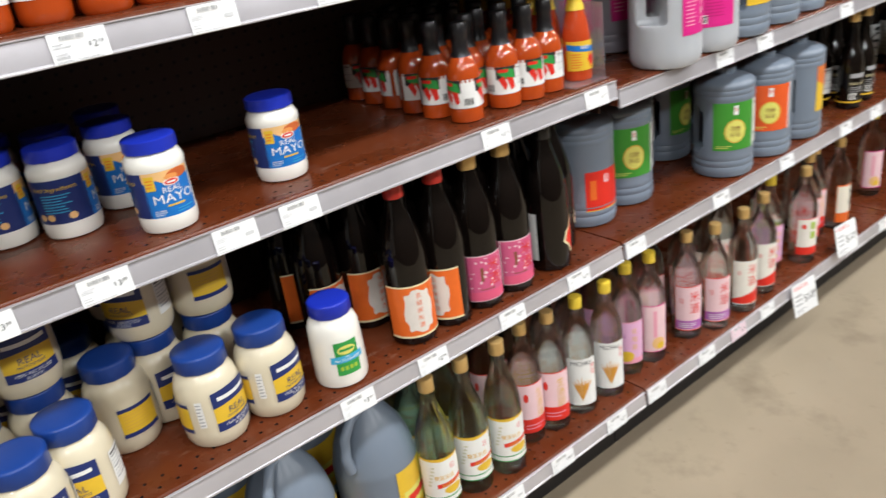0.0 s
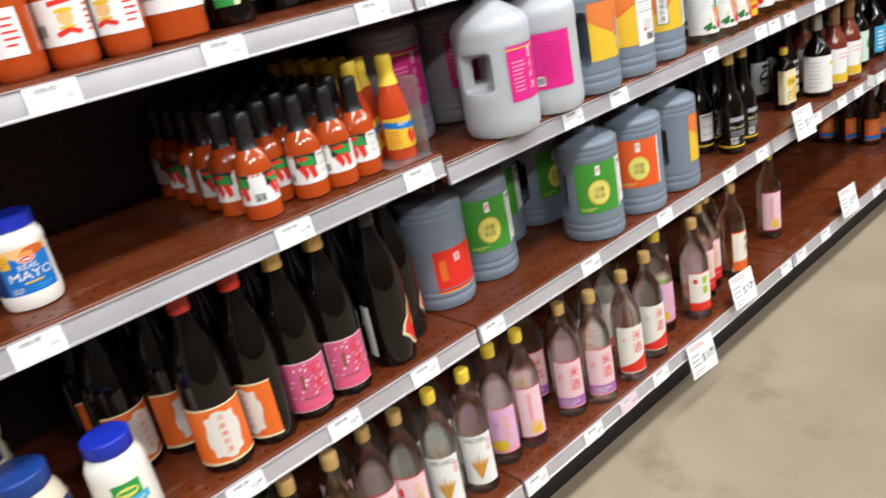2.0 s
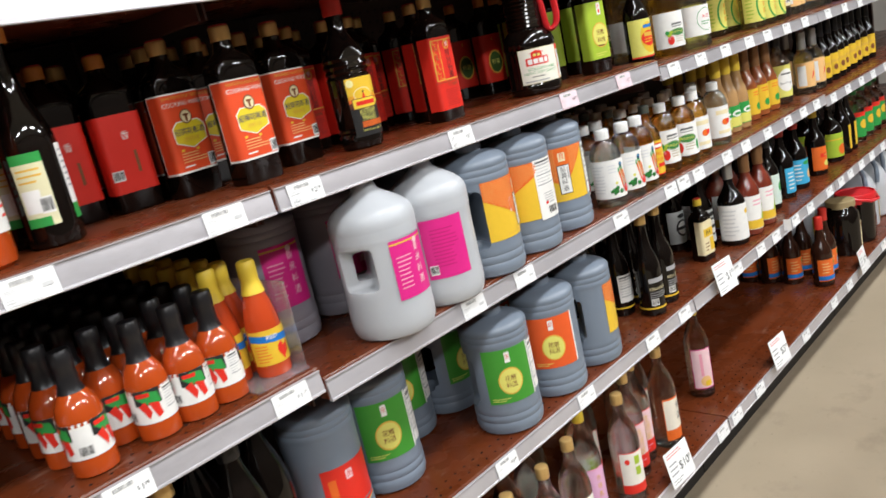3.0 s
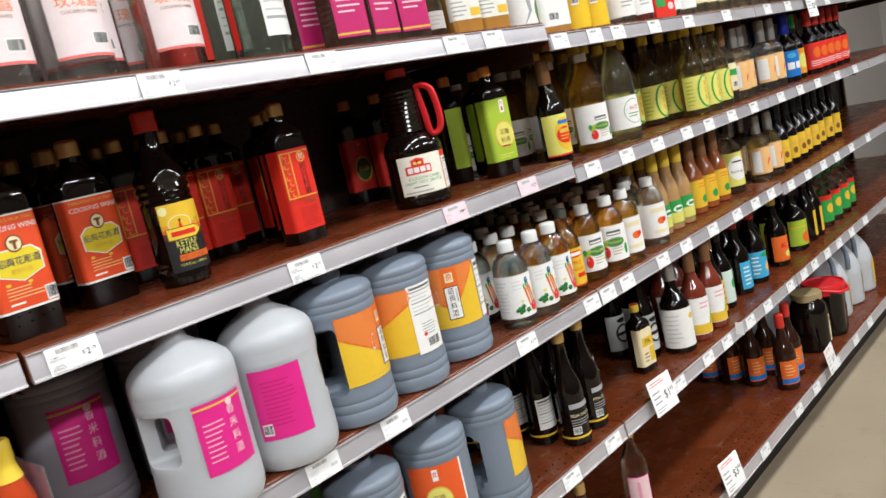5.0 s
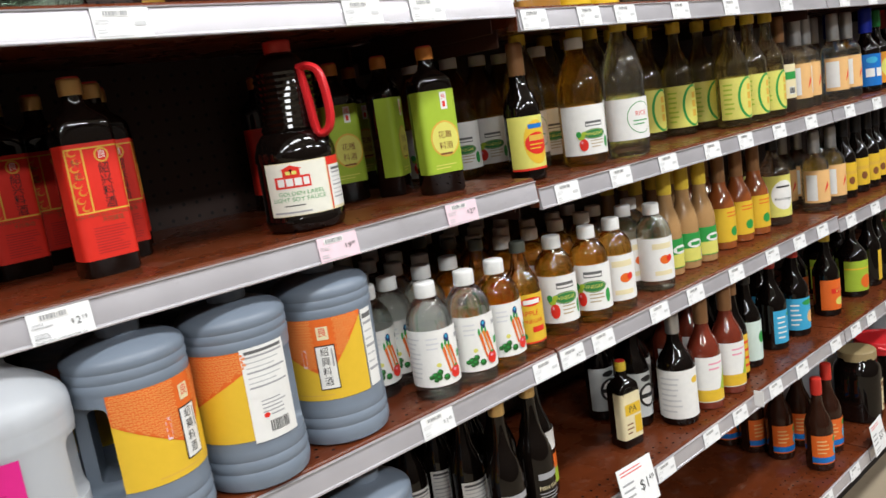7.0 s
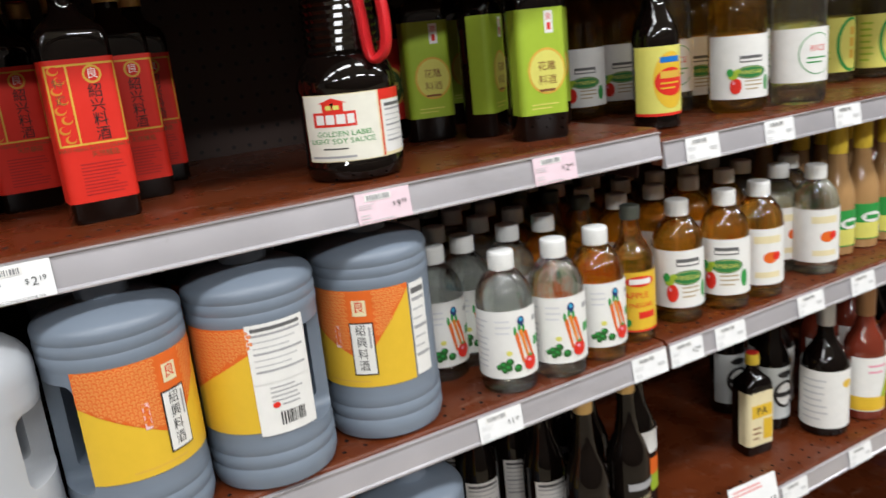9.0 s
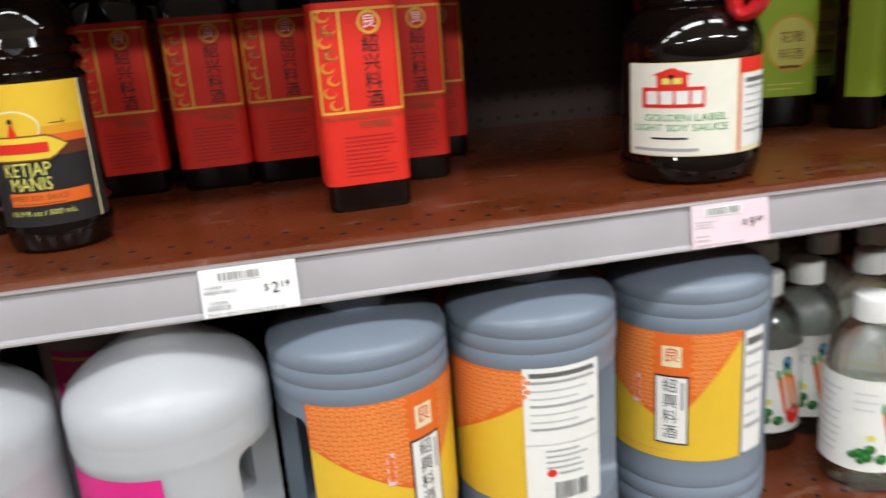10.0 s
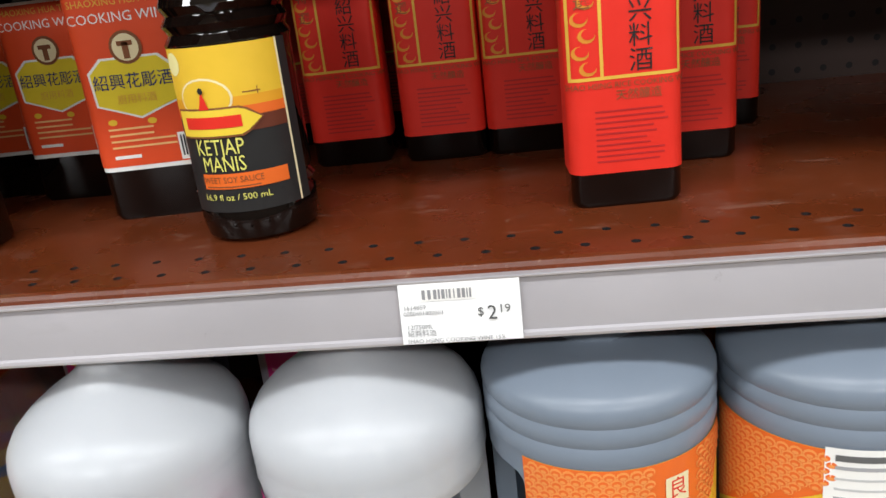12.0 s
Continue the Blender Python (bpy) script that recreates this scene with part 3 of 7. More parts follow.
TAGS = {
    (-1, 3): ((-0.953, "2.19"), (-0.785, ""), (-0.60, ""), (-0.36, ""), (-0.089, "")),
    (-1, 2): ((-1.15, "3.99"), (-1.010, "3.99"), (-0.828, ""), (-0.724, ""), (-0.330, "1.99"), (-0.066, "1.19")),
    (-1, 1): ((-0.694, "3.99"), (-0.532, "2.99"), (-0.335, "2.49"), (-0.146, "1.99")),
    (-1, 0): ((-0.43, ""), (-0.282, "9.99"), (-0.107, "2.99")),
    (0, 0): ((0.037, "2.49"), (0.234, "2.49"), (0.372, "4.99"), (0.507, ""), (1.174, "")),
    (0, 1): ((0.039, "1.99"), (0.362, "9.99"), (0.66, ""), (0.976, ""), (1.156, "")),
    (0, 2): ((0.366, ""), (0.53, ""), (0.923, "1.49"), (1.182, "")),
    (0, 3): ((0.057, "2.19"), (0.430, "2.19"), (0.797, "9.99"), (1.035, "2.99")),
    (0, 4): ((0.273, "2.49"), (0.564, ""), (0.902, ""), (1.023, "")),
    (1, 0): ((1.272, ""), (1.442, ""), (1.848, ""), (2.147, ""), (2.329, "")),
    (1, 1): ((1.509, ""), (1.694, ""), (1.826, ""), (2.008, ""), (2.158, ""), (2.371, "")),
    (1, 2): ((1.256, "2.49"), (1.349, ""), (1.541, ""), (1.681, ""), (1.86, ""), (2.04, ""), (2.19, ""), (2.33, "")),
    (1, 3): ((1.295, ""), (1.458, ""), (1.623, ""), (1.80, ""), (1.95, ""), (2.12, ""), (2.30, "")),
    (1, 4): ((1.262, ""), (1.413, ""), (1.525, ""), (1.72, ""), (1.93, ""), (2.2, "")),
    (2, 0): ((2.56, ""), (2.80, ""), (3.0, "")), (2, 1): ((2.512, ""), (2.63, ""), (2.78, ""), (2.93, ""), (3.1, ""), (3.3, "")),
    (2, 2): ((2.52, ""), (2.70, ""), (2.88, ""), (3.05, ""), (3.25, ""), (3.5, "")), (2, 3): ((2.55, ""), (2.75, ""), (2.95, ""), (3.2, ""), (3.45, "")),
    (2, 4): ((2.55, ""), (2.75, ""), (3.2, "")),
}
PINKTAGS = {(0, 0, 0.372), (0, 3, 0.797), (0, 3, 1.035)}
tag_made = {}
for (bay, lv), row in TAGS.items():
    for x, price in row:
        paper = PINKPAPER if (bay, lv, x) in PINKTAGS else PAPER
        m = pose(x, -0.0020 - (0.05 if lv == 0 else 0), DECK[bay][lv] - 0.0018, -8)
        if (price, paper.name) in tag_made:
            copy_thing(tag_made[price, paper.name], m)
        else:
            tag_made[price, paper.name] = price_tag(price, paper)
            tag_made[price, paper.name].matrix_basis = m


def shelf_sign(price, m):
    """A larger promotional card, clipped to the price channel and leaning out."""
    t = thing("shelf_sign", "white promotional price card with a pink heading clipped to the channel", "sign", "promotional price cards")
    part("card", box(-0.052, 0.052, -0.0008, 0.0008, -0.045, 0.045, 0.0003, 1), PAPER, t)
    part("clip", box(-0.012, 0.012, 0.0012, 0.012, -0.03, -0.005, 0.001), LIP, t, "grey plastic clip")
    p = Print(1, flat=True)
    p.rect(-0.050, 0.050, 0.024, 0.043, PEACH, 0).bars(-0.044, 0.044, 0.027, 0.040, 2, RED, 1, 4)
    p.bars(-0.044, -0.008, -0.020, 0.018, 3, GREY, 1, 5).bars(-0.044, 0.0, -0.040, -0.026, 2, GREY, 1, 8)
    p.text(price[0], 0.018, -0.006, 0.030, BLACK, 1).text(price[1], 0.040, 0.0, 0.016, BLACK, 1)
    p.done(t, "print", "black printed price")
    t.matrix_basis = m
    return t


shelf_sign(("$10", "99"), pose(0.668, -0.074, 0.152, -12, 0, -5))
shelf_sign(("$10", "49"), pose(0.905, -0.066, 0.236, -12, 0, -4))
shelf_sign(("$1", "49"), pose(1.385, -0.024, 0.556, -12, 0, -4))
shelf_sign(("$3", "99"), pose(1.595, -0.066, 0.236, -12, 0, -4))
shelf_sign(("$3", "49"), pose(2.48, -0.066, 0.225, -10, 0, 4))
shelf_sign(("$2", "99"), pose(2.97, -0.018, 1.450, -8, 0, 0))
flag = thing("shelf_flag", "small white paper flag standing out of the price channel", "sign")
part("paper", box(1.893, 1.8945, -0.032, -0.008, 0.528, 0.566), PAPER, flag)

# ---- jars of mayonnaise ----


def cream_jar():
    t = thing("mayonnaise_jar", "cream mayonnaise jar with navy lid and yellow and navy label", "jar", "stacked cream mayonnaise jars")
    prof = [(0.040, 0.0), (0.047, 0.003), (0.051, 0.012), (0.0525, 0.03), (0.0525, 0.06), (0.052, 0.095), (0.0515, 0.105), (0.048, 0.122), (0.042, 0.134), (0.0385, 0.138), (0.0385, 0.15)]
    part("body", turned("body", [(w * 0.91, z) for w, z in prof], CREAM, k=8), None, t)
    cap(t, 0.0385, 0.141, 0.172, NAVYCAP, "lid", 1, "navy ribbed plastic lid")
    p = Print(0.0480)
    p.band(-0.036, 0.036, lambda s: 0.030, lambda s: 0.078, YELLOW, 0)
    p.band(-0.036, 0.036, lambda s: 0.068 + 0.004 * math.sin(s * math.pi), lambda s: 0.094 + 0.004 * math.sin(s * math.pi), NAVY, 1)
    p.rect(-0.028, 0.028, 0.080, 0.086, WHITE, 2)
    p.text("REAL", 0, 0.058, 0.014, NAVY, 2).text("MAYONNAISE", 0, 0.049, 0.006, NAVY, 2)
    p.rect(-0.036, 0.036, 0.028, 0.043, NAVY, 1).text("100% RECYCLED", 0, 0.0375, 0.0068, WHITE, 2).text("PLASTIC", 0, 0.0315, 0.006, WHITE, 2)
    p.rect(-0.130, -0.072, 0.036, 0.074, YELLOW, 0).rect(-0.130, -0.072, 0.030, 0.037, NAVY, 1).rect(-0.130, -0.072, 0.074, 0.080, NAVY, 1).bars(-0.125, -0.078, 0.042, 0.070, 5, GOLD, 1, 3)
    p.rect(-0.060, -0.050, 0.04, 0.085, WHITE, 0).bars(-0.059, -0.051, 0.042, 0.083, 7, GREY, 1, 6)
    p.nutrition(0.055, 0.085, 0.032, 0.088, 0)
    p.done(t, "label", "yellow and navy printed label")
    for o in t.children:
        o.scale = (1.06, 1.06, 0.9)
        if o.name.startswith("label"):
            o.scale.z = 1.02
            o.location.z = 0.0015
    return t


stand(cream_jar(), 0.552, ((-1.102, 0.064, -12), (-0.899, 0.078, 44), (-0.798, 0.075, 40), (-1.006, 0.175, 150), (-0.930, 0.205, 30), (-0.830, 0.20, 80), (-1.175, 0.020, 25), (-1.11, 0.185, 40), (-1.205, 0.16, 90), (-0.925, 0.31, 10), (-0.82, 0.31, 10), (-1.03, 0.31, 10), (-1.13, 0.31, 10)))
stand(cream_jar(), 0.707, ((-0.930, 0.205, -28), (-0.828, 0.200, 140), (-1.11, 0.185, 20), (-1.205, 0.16, 130), (-0.93, 0.31, 100)), jitter=4)


def white_jar():
    t = thing("mayonnaise_jar", "white mayonnaise jar with blue lid and food picture label", "jar", "blue label mayonnaise jars")
    prof = [(0.034, 0.0), (0.040, 0.003), (0.0425, 0.012), (0.043, 0.03), (0.042, 0.034), (0.042, 0.105), (0.043, 0.108), (0.0425, 0.118), (0.038, 0.128), (0.0345, 0.131), (0.0345, 0.14)]
    part("body", turned("body", prof, WHITEMAYO, k=7), None, t)
    cap(t, 0.0385, 0.133, 0.156, BLUECAP, "lid", 1, "bright blue plastic lid")
    p = Print(0.0425)
    p.rect(-0.131, -0.035, 0.030, 0.105, NAVY, 0).rect(-0.037, 0.037, 0.030, 0.105, BLUE, 0)
    p.band(-0.037, 0.037, lambda s: 0.088 + 0.006 * math.sin(s * 9), lambda s: 0.1055, PEACH, 1)
    p.oval(0.016, 0.097, 0.018, 0.008, ink(0.55, 0.12, 0.03), 2).oval(0.004, 0.094, 0.010, 0.005, ink(0.75, 0.30, 0.08), 3)
    p.rect(-0.034, -0.020, 0.076, 0.100, YELLOW, 2).bars(-0.032, -0.022, 0.080, 0.096, 3, ORANGE, 3)
    p.oval(0.003, 0.086, 0.012, 0.006, WHITE, 3).oval(0.003, 0.086, 0.010, 0.0045, RED, 4).rect(-0.003, 0.009, 0.0845, 0.0875, WHITE, 5)
    p.text("REAL", 0.002, 0.074, 0.013, WHITE, 2).text("MAYO", 0.003, 0.0595, 0.021, WHITE, 2, 1.05)
    p.rect(-0.010, 0.016, 0.0465, 0.0495, YELLOW, 2).bars(-0.030, -0.012, 0.033, 0.043, 3, WHITE, 2).bars(0.002, 0.030, 0.033, 0.042, 2, SKY, 2)
    p.text("Real Ingredients", -0.082, 0.090, 0.010, YELLOW, 2).bars(-0.105, -0.060, 0.048, 0.082, 7, SKY, 1, 9)
    for u in (-0.112, -0.098, -0.066):
        p.oval(u, 0.042, 0.006, 0.006, PEACH, 2)
    p.done(t, "label", "blue printed label with a food picture")
    for o in t.children:
        o.scale = (0.93, 0.93, 0.83)
    return t


stand(white_jar(), 0.907, ((-0.887, 0.062, 12), (-0.684, 0.102, 10), (-0.984, 0.174, 100), (-1.062, 0.220, 100), (-0.89, 0.225, 18), (-0.965, 0.27, 60), (-0.87, 0.33, 40), (-1.04, 0.32, 90)), jitter=4)


def green_jar():
    t = thing("dressing_jar", "white jar with green lid and green navy label", "jar")
    prof = [(0.036, 0.0), (0.044, 0.004), (0.046, 0.015), (0.046, 0.11), (0.044, 0.122), (0.038, 0.133), (0.035, 0.145)]
    part("body", turned("body", prof, WHITEMAYO, k=7), None, t)
    cap(t, 0.040, 0.138, 0.162, GREENCAP, "lid", 1, "green plastic lid")
    p = Print(0.0462).rect(-0.06, 0.06, 0.025, 0.110, GREEN, 0).rect(-0.06, 0.06, 0.085, 0.110, NAVY, 1)
    p.oval(0.0, 0.045, 0.03, 0.015, PEACH, 2).oval(0.004, 0.044, 0.018, 0.008, RED, 3).rect(-0.015, 0.03, 0.070, 0.076, WHITE, 2, 0.3)
    p.done(t, "label", "green and navy printed label")
    return t


stand(green_jar(), 0.907, ((-1.150, 0.170, 0), (-1.215, 0.10, 10)))


def tall_mayo_jar():
    t = thing("mayonnaise_jar", "tall white mayonnaise jar with blue lid and green label", "jar")
    prof = [(0.042, 0.0), (0.049, 0.004), (0.051, 0.014), (0.0505, 0.05), (0.049, 0.10), (0.048, 0.118), (0.043, 0.130), (0.037, 0.137), (0.036, 0.15)]
    part("body", turned("body", prof, WHITEMAYO, k=8), None, t)
    cap(t, 0.040, 0.140, 0.168, BLUECAP, "lid", 1, "blue plastic lid")
    p = Print(0.051).rect(-0.023, 0.023, 0.030, 0.098, GREEN, 0).oval(0.0, 0.081, 0.018, 0.009, LEMON, 1).rect(-0.014, 0.014, 0.079, 0.084, GREEN, 2)
    p.rect(-0.032, 0.032, 0.056, 0.070, SKY, 1).text("MAYONNAISE", 0, 0.061, 0.0078, WHITE, 2).text("REAL", 0, 0.0675, 0.004, WHITE, 2)
    for u in (-0.014, -0.005, 0.004, 0.013):
        p.rect(u - 0.003, u + 0.003, 0.040, 0.048, LIME, 1)
    p.done(t, "label", "green printed label with a blue band")
    for o in t.children:
        o.scale = (0.89, 0.89, 0.90)
    return t


stand(tall_mayo_jar(), 0.552, ((-0.681, 0.053, 8),), jitter=1)

# ---- hot sauces ----


def black_cap_sauce():
    t = thing("hot_sauce_bottle", "orange hot sauce bottle with black sleeve and chilli label", "bottle", "black capped hot sauces")
    prof = [(0.026, 0.0), (0.0295, 0.003), (0.030, 0.010), (0.0295, 0.026), (0.029, 0.028), (0.029, 0.075), (0.030, 0.080), (0.0298, 0.092), (0.026, 0.108), (0.019, 0.122), (0.0135, 0.130), (0.0125, 0.15), (0.0125, 0.165)]
    part("body", turned("body", [(w, z * 0.9) for w, z in prof], HOTSAUCE), None, t)
    part("cap", turned("cap", [(0.0215, 0.104), (0.0168, 0.113), (0.0142, 0.122), (0.0138, 0.144), (0.0150, 0.147), (0.0150, 0.166), (0.0130, 0.169)], BLACKCAP), None, t, "black shrink sleeve and cap")
    p = Print(0.0292).rect(-0.088, 0.088, 0.027, 0.076, WHITE, 0)
    for c in (-0.062, 0.0, 0.062):
        p.rect(c - 0.018, c + 0.018, 0.054, 0.076, BLACK, 1)
        p.poly([(c - 0.016, 0.066), (c - 0.002, 0.074), (c + 0.014, 0.070), (c + 0.017, 0.056), (c + 0.006, 0.052), (c - 0.006, 0.058)], GREEN, 2)
        p.poly([(c - 0.014, 0.054), (c - 0.004, 0.060), (c + 0.002, 0.044), (c - 0.003, 0.034), (c - 0.008, 0.044)], RED, 3)
        p.poly([(c + 0.000, 0.058), (c + 0.013, 0.055), (c + 0.015, 0.038), (c + 0.008, 0.034), (c + 0.004, 0.046)], RED, 3)
        p.rect(c - 0.014, c + 0.004, 0.066, 0.072, RED, 3)
    p.nutrition(0.021, 0.041, 0.034, 0.074, 1).code(-0.041, -0.022, 0.030, 0.046, 1)
    p.done(t, "label", "white label with red and green chillies")
    return t


hot = [(-0.335, 0.058, 50), (-0.238, 0.062, -20), (-0.180, 0.058, 15), (-0.124, 0.061, -40), (-0.275, 0.110, 20)]
hot += [(-0.345 + 0.004 * k, 0.062 + 0.068 * k, 35 + 40 * k) for k in range(1, 6)]
hot += [(-0.285, 0.115 + 0.066 * k, 50 * k) for k in range(1, 5)]
hot += [(x, 0.070 + 0.066 * k, 70 * k + 300 * x) for x in (-0.225, -0.167, -0.112) for k in range(1, 6)]
stand(black_cap_sauce(), 0.907, hot, jitter=14)


def rooster_sauce():
    t = thing("hot_sauce_bottle", "red hot sauce bottle with yellow neck wrap and yellow label", "bottle", "yellow necked hot sauces")
    prof = [(0.024, 0.0), (0.0275, 0.003), (0.028, 0.010), (0.028, 0.078), (0.027, 0.092), (0.022, 0.118), (0.016, 0.136), (0.013, 0.15), (0.012, 0.178)]
    part("body", turned("body", prof, REDSAUCE), None, t)
    part("neck_wrap", turned("neck_wrap", [(0.0185, 0.134), (0.0155, 0.146), (0.0135, 0.156), (0.0145, 0.160), (0.0145, 0.182), (0.012, 0.186)], YELLOWCAP), None, t, "yellow neck wrap")
    p = Print(0.0281).rect(-0.044, 0.044, 0.022, 0.078, YELLOW, 0).rect(-0.044, 0.044, 0.062, 0.073, BLUE, 1, -0.12)
    p.text("RED", -0.006, 0.066, 0.010, WHITE, 2)
    p.poly([(0.0, 0.050), (0.006, 0.056), (0.009, 0.046), (0.018, 0.052), (0.016, 0.036), (0.008, 0.030), (0.007, 0.024), (0.003, 0.032), (-0.002, 0.042)], RED, 2)
    p.bars(-0.036, -0.012, 0.026, 0.056, 6, ORANGE, 1)
    p.done(t, "label", "yellow label with blue band")
    return t


stand(rooster_sauce(), 0.907, [(-0.038, 0.062, 12), (-0.050, 0.125, 10)] + [(-0.045, 0.125 + 0.06 * k, 10) for k in range(1, 5)] + [(-0.084, 0.105 + 0.06 * k, -12) for k in range(5)], jitter=6)

tray = thing("display_tray", "clear acrylic display tray holding yellow hot sauces", "tray")
part("tray_base", box(-0.105, -0.008, 0.012, 0.40, 0.9072, 0.9092), ACRYLIC, tray)
part("side_panel", box(-0.010, -0.0075, 0.02, 0.40, 0.9095, 1.05), ACRYLIC, tray)


def salsa_bottle(s, name_label, group):
    t = thing("hot_sauce_bottle", name_label, "bottle", group)
    k = s
    prof = [(0.043 * k, 0.0), (0.049 * k, 0.005), (0.050 * k, 0.015), (0.050 * k, 0.148 * k), (0.0485 * k, 0.166 * k), (0.044 * k, 0.183 * k), (0.034 * k, 0.200 * k), (0.022 * k, 0.214 * k), (0.018 * k, 0.235 * k)]
    part("body", turned("body", prof, HOTSAUCE), None, t)
    cap(t, 0.021 * k, 0.225 * k, 0.252 * k, REDCAP, "cap", 1, "red screw cap")
    R = 0.0502 * k
    p = Print(R).rect(-1.5 * R, 1.5 * R, 0.045 * k, 0.132 * k, WHITE, 0)
    p.oval(0.0, 0.094 * k, 0.30 * R, 0.30 * R, PEACH, 1).oval(0, 0.108 * k, 0.36 * R, 0.1 * R, YELLOW, 2)
    p.poly([(-0.5 * R, 0.068 * k), (0, 0.076 * k), (0.5 * R, 0.068 * k), (0.4 * R, 0.060 * k), (0, 0.067 * k), (-0.4 * R, 0.060 * k)], RED, 2)
    p.rect(-0.5 * R, 0.5 * R, 0.118 * k, 0.127 * k, RED, 1, 0.1).rect(-0.3 * R, 0.3 * R, 0.074 * k, 0.079 * k, YELLOW, 2)
    p.bars(0.8 * R, 1.4 * R, 0.06 * k, 0.12 * k, 5, RED, 1).code(-1.35 * R, -0.8 * R, 0.06 * k, 0.09 * k, 1)
    p.done(t, "label", "white label with yellow and red emblem")
    return t


stand(salsa_bottle(0.93, "large orange salsa picante bottle with white label", "salsa bottles"), 1.196, ((-0.380, 0.080, 22), (-0.375, 0.20, -20)), jitter=3)
small = [(-0.462 - 0.071 * k, 0.065 + 0.006 * (k % 2), (-35, 10, -60, 20, 0, 10, 15, -10, 5, 10)[k]) for k in range(10)]
stand(salsa_bottle(0.66, "small orange salsa picante bottle with white label", "salsa bottles"), 1.196, small + [(x, y + 0.07, r + 50) for x, y, r in small], jitter=5)

# ---- dark wine, soy and sauce bottles ----


def flask_profile(w, hs, hn, htop):
    return [(w * 0.92, 0.0, 1), (w, 0.004, 1), (w, hs - 0.034, 1), (w * 0.995, hs - 0.012, 1), (w * 0.97, hs, 1), (w * 0.88, hs + 0.007, 0.9), (w * 0.64, hs + 0.014, 0.6), (w * 0.43, hs + 0.021, 0.2), (w * 0.37, hn, 0), (w * 0.36, htop, 0)]


def square_bottle(label, group, build, glass=None, capmat=None, w=0.034, sy=0.72, hs=0.185):
    t = thing("cooking_wine_bottle", label, "bottle", group)
    part("body", turned("body", flask_profile(w, hs, hs + 0.030, hs + 0.052), glass or DARKGLASS, sy=sy), None, t)
    arch = [(w * 0.78 * math.cos(math.pi * k / 14), -w * sy * 0.985, hs - 0.0125 + 0.012 * math.sin(math.pi * k / 14)) for k in range(15)]
    part("shoulder_ridge", tube("shoulder_ridge", arch, 0.0013, glass or DARKGLASS, 6), None, t)
    lid = cap(t, w * 0.42, hs + 0.036, hs + 0.056, capmat or GOLDCAP, "cap", 1, "metal screw cap")
    part("cap_top", turned("cap_top", [(w * 0.36, hs + 0.0562), (w * 0.37, hs + 0.0575), (w * 0.30, hs + 0.0585)], REDCAP), None, lid, "red disc on the cap")
    p = Print(w, 1, sy)
    build(p)
    p.done(t, "label")
    return t


def red_wine_label(p):
    p.rect(-0.064, 0.064, 0.022, 0.163, RED, 0)
    for u in (-0.032, 0.032):
        p.rect(u - 0.0011, u + 0.0011, 0.080, 0.158, GOLD, 1)
    p.rect(-0.014, -0.012, 0.080, 0.158, GOLD, 1)
    p.rect(-0.033, 0.033, 0.156, 0.158, GOLD, 1).rect(-0.033, 0.033, 0.079, 0.081, GOLD, 1)
    p.oval(0.010, 0.147, 0.009, 0.009, GOLD, 1).oval(0.010, 0.147, 0.0068, 0.0068, RED, 2).text("良", 0.010, 0.147, 0.011, WHITE, 3)
    p.column("紹兴料酒", 0.010, 0.130, 0.0145, 0.0140, BLACK, 2)
    p.column("特選", -0.023, 0.140, 0.010, 0.016, BROWN, 2)
    for j in range(8):
        p.oval(-0.023 + 0.002 * (-1) ** j, 0.086 + 0.0095 * j, 0.0052, 0.0042, ink(0.66, 0.26, 0.03), 1, 12).oval(-0.022 + 0.002 * (-1) ** j, 0.087 + 0.0095 * j, 0.0040, 0.0032, RED, 2, 12)
    p.text("SHAO HSING RICE COOKING WINE", 0.003, 0.0755, 0.0048, BROWN, 2).text("天然釀造", 0.008, 0.069, 0.0068, BROWN, 2)
    p.bars(-0.018, 0.028, 0.028, 0.062, 10, ink(0.42, 0.02, 0.02), 1, 12)


stand(square_bottle("tall square dark wine bottle with red and gold label", "red label cooking wines", red_wine_label), 1.196,
      ((0.530, 0.109, 2), (0.320, 0.286, 2), (0.402, 0.276, 0), (0.472, 0.276, 2), (0.586, 0.205, 0), (0.630, 0.310, -4), (0.262, 0.39, 3), (0.545, 0.330, 0), (0.345, 0.41, 2), (0.43, 0.40, 0), (0.51, 0.40, 1)), jitter=1.5, bias=0)


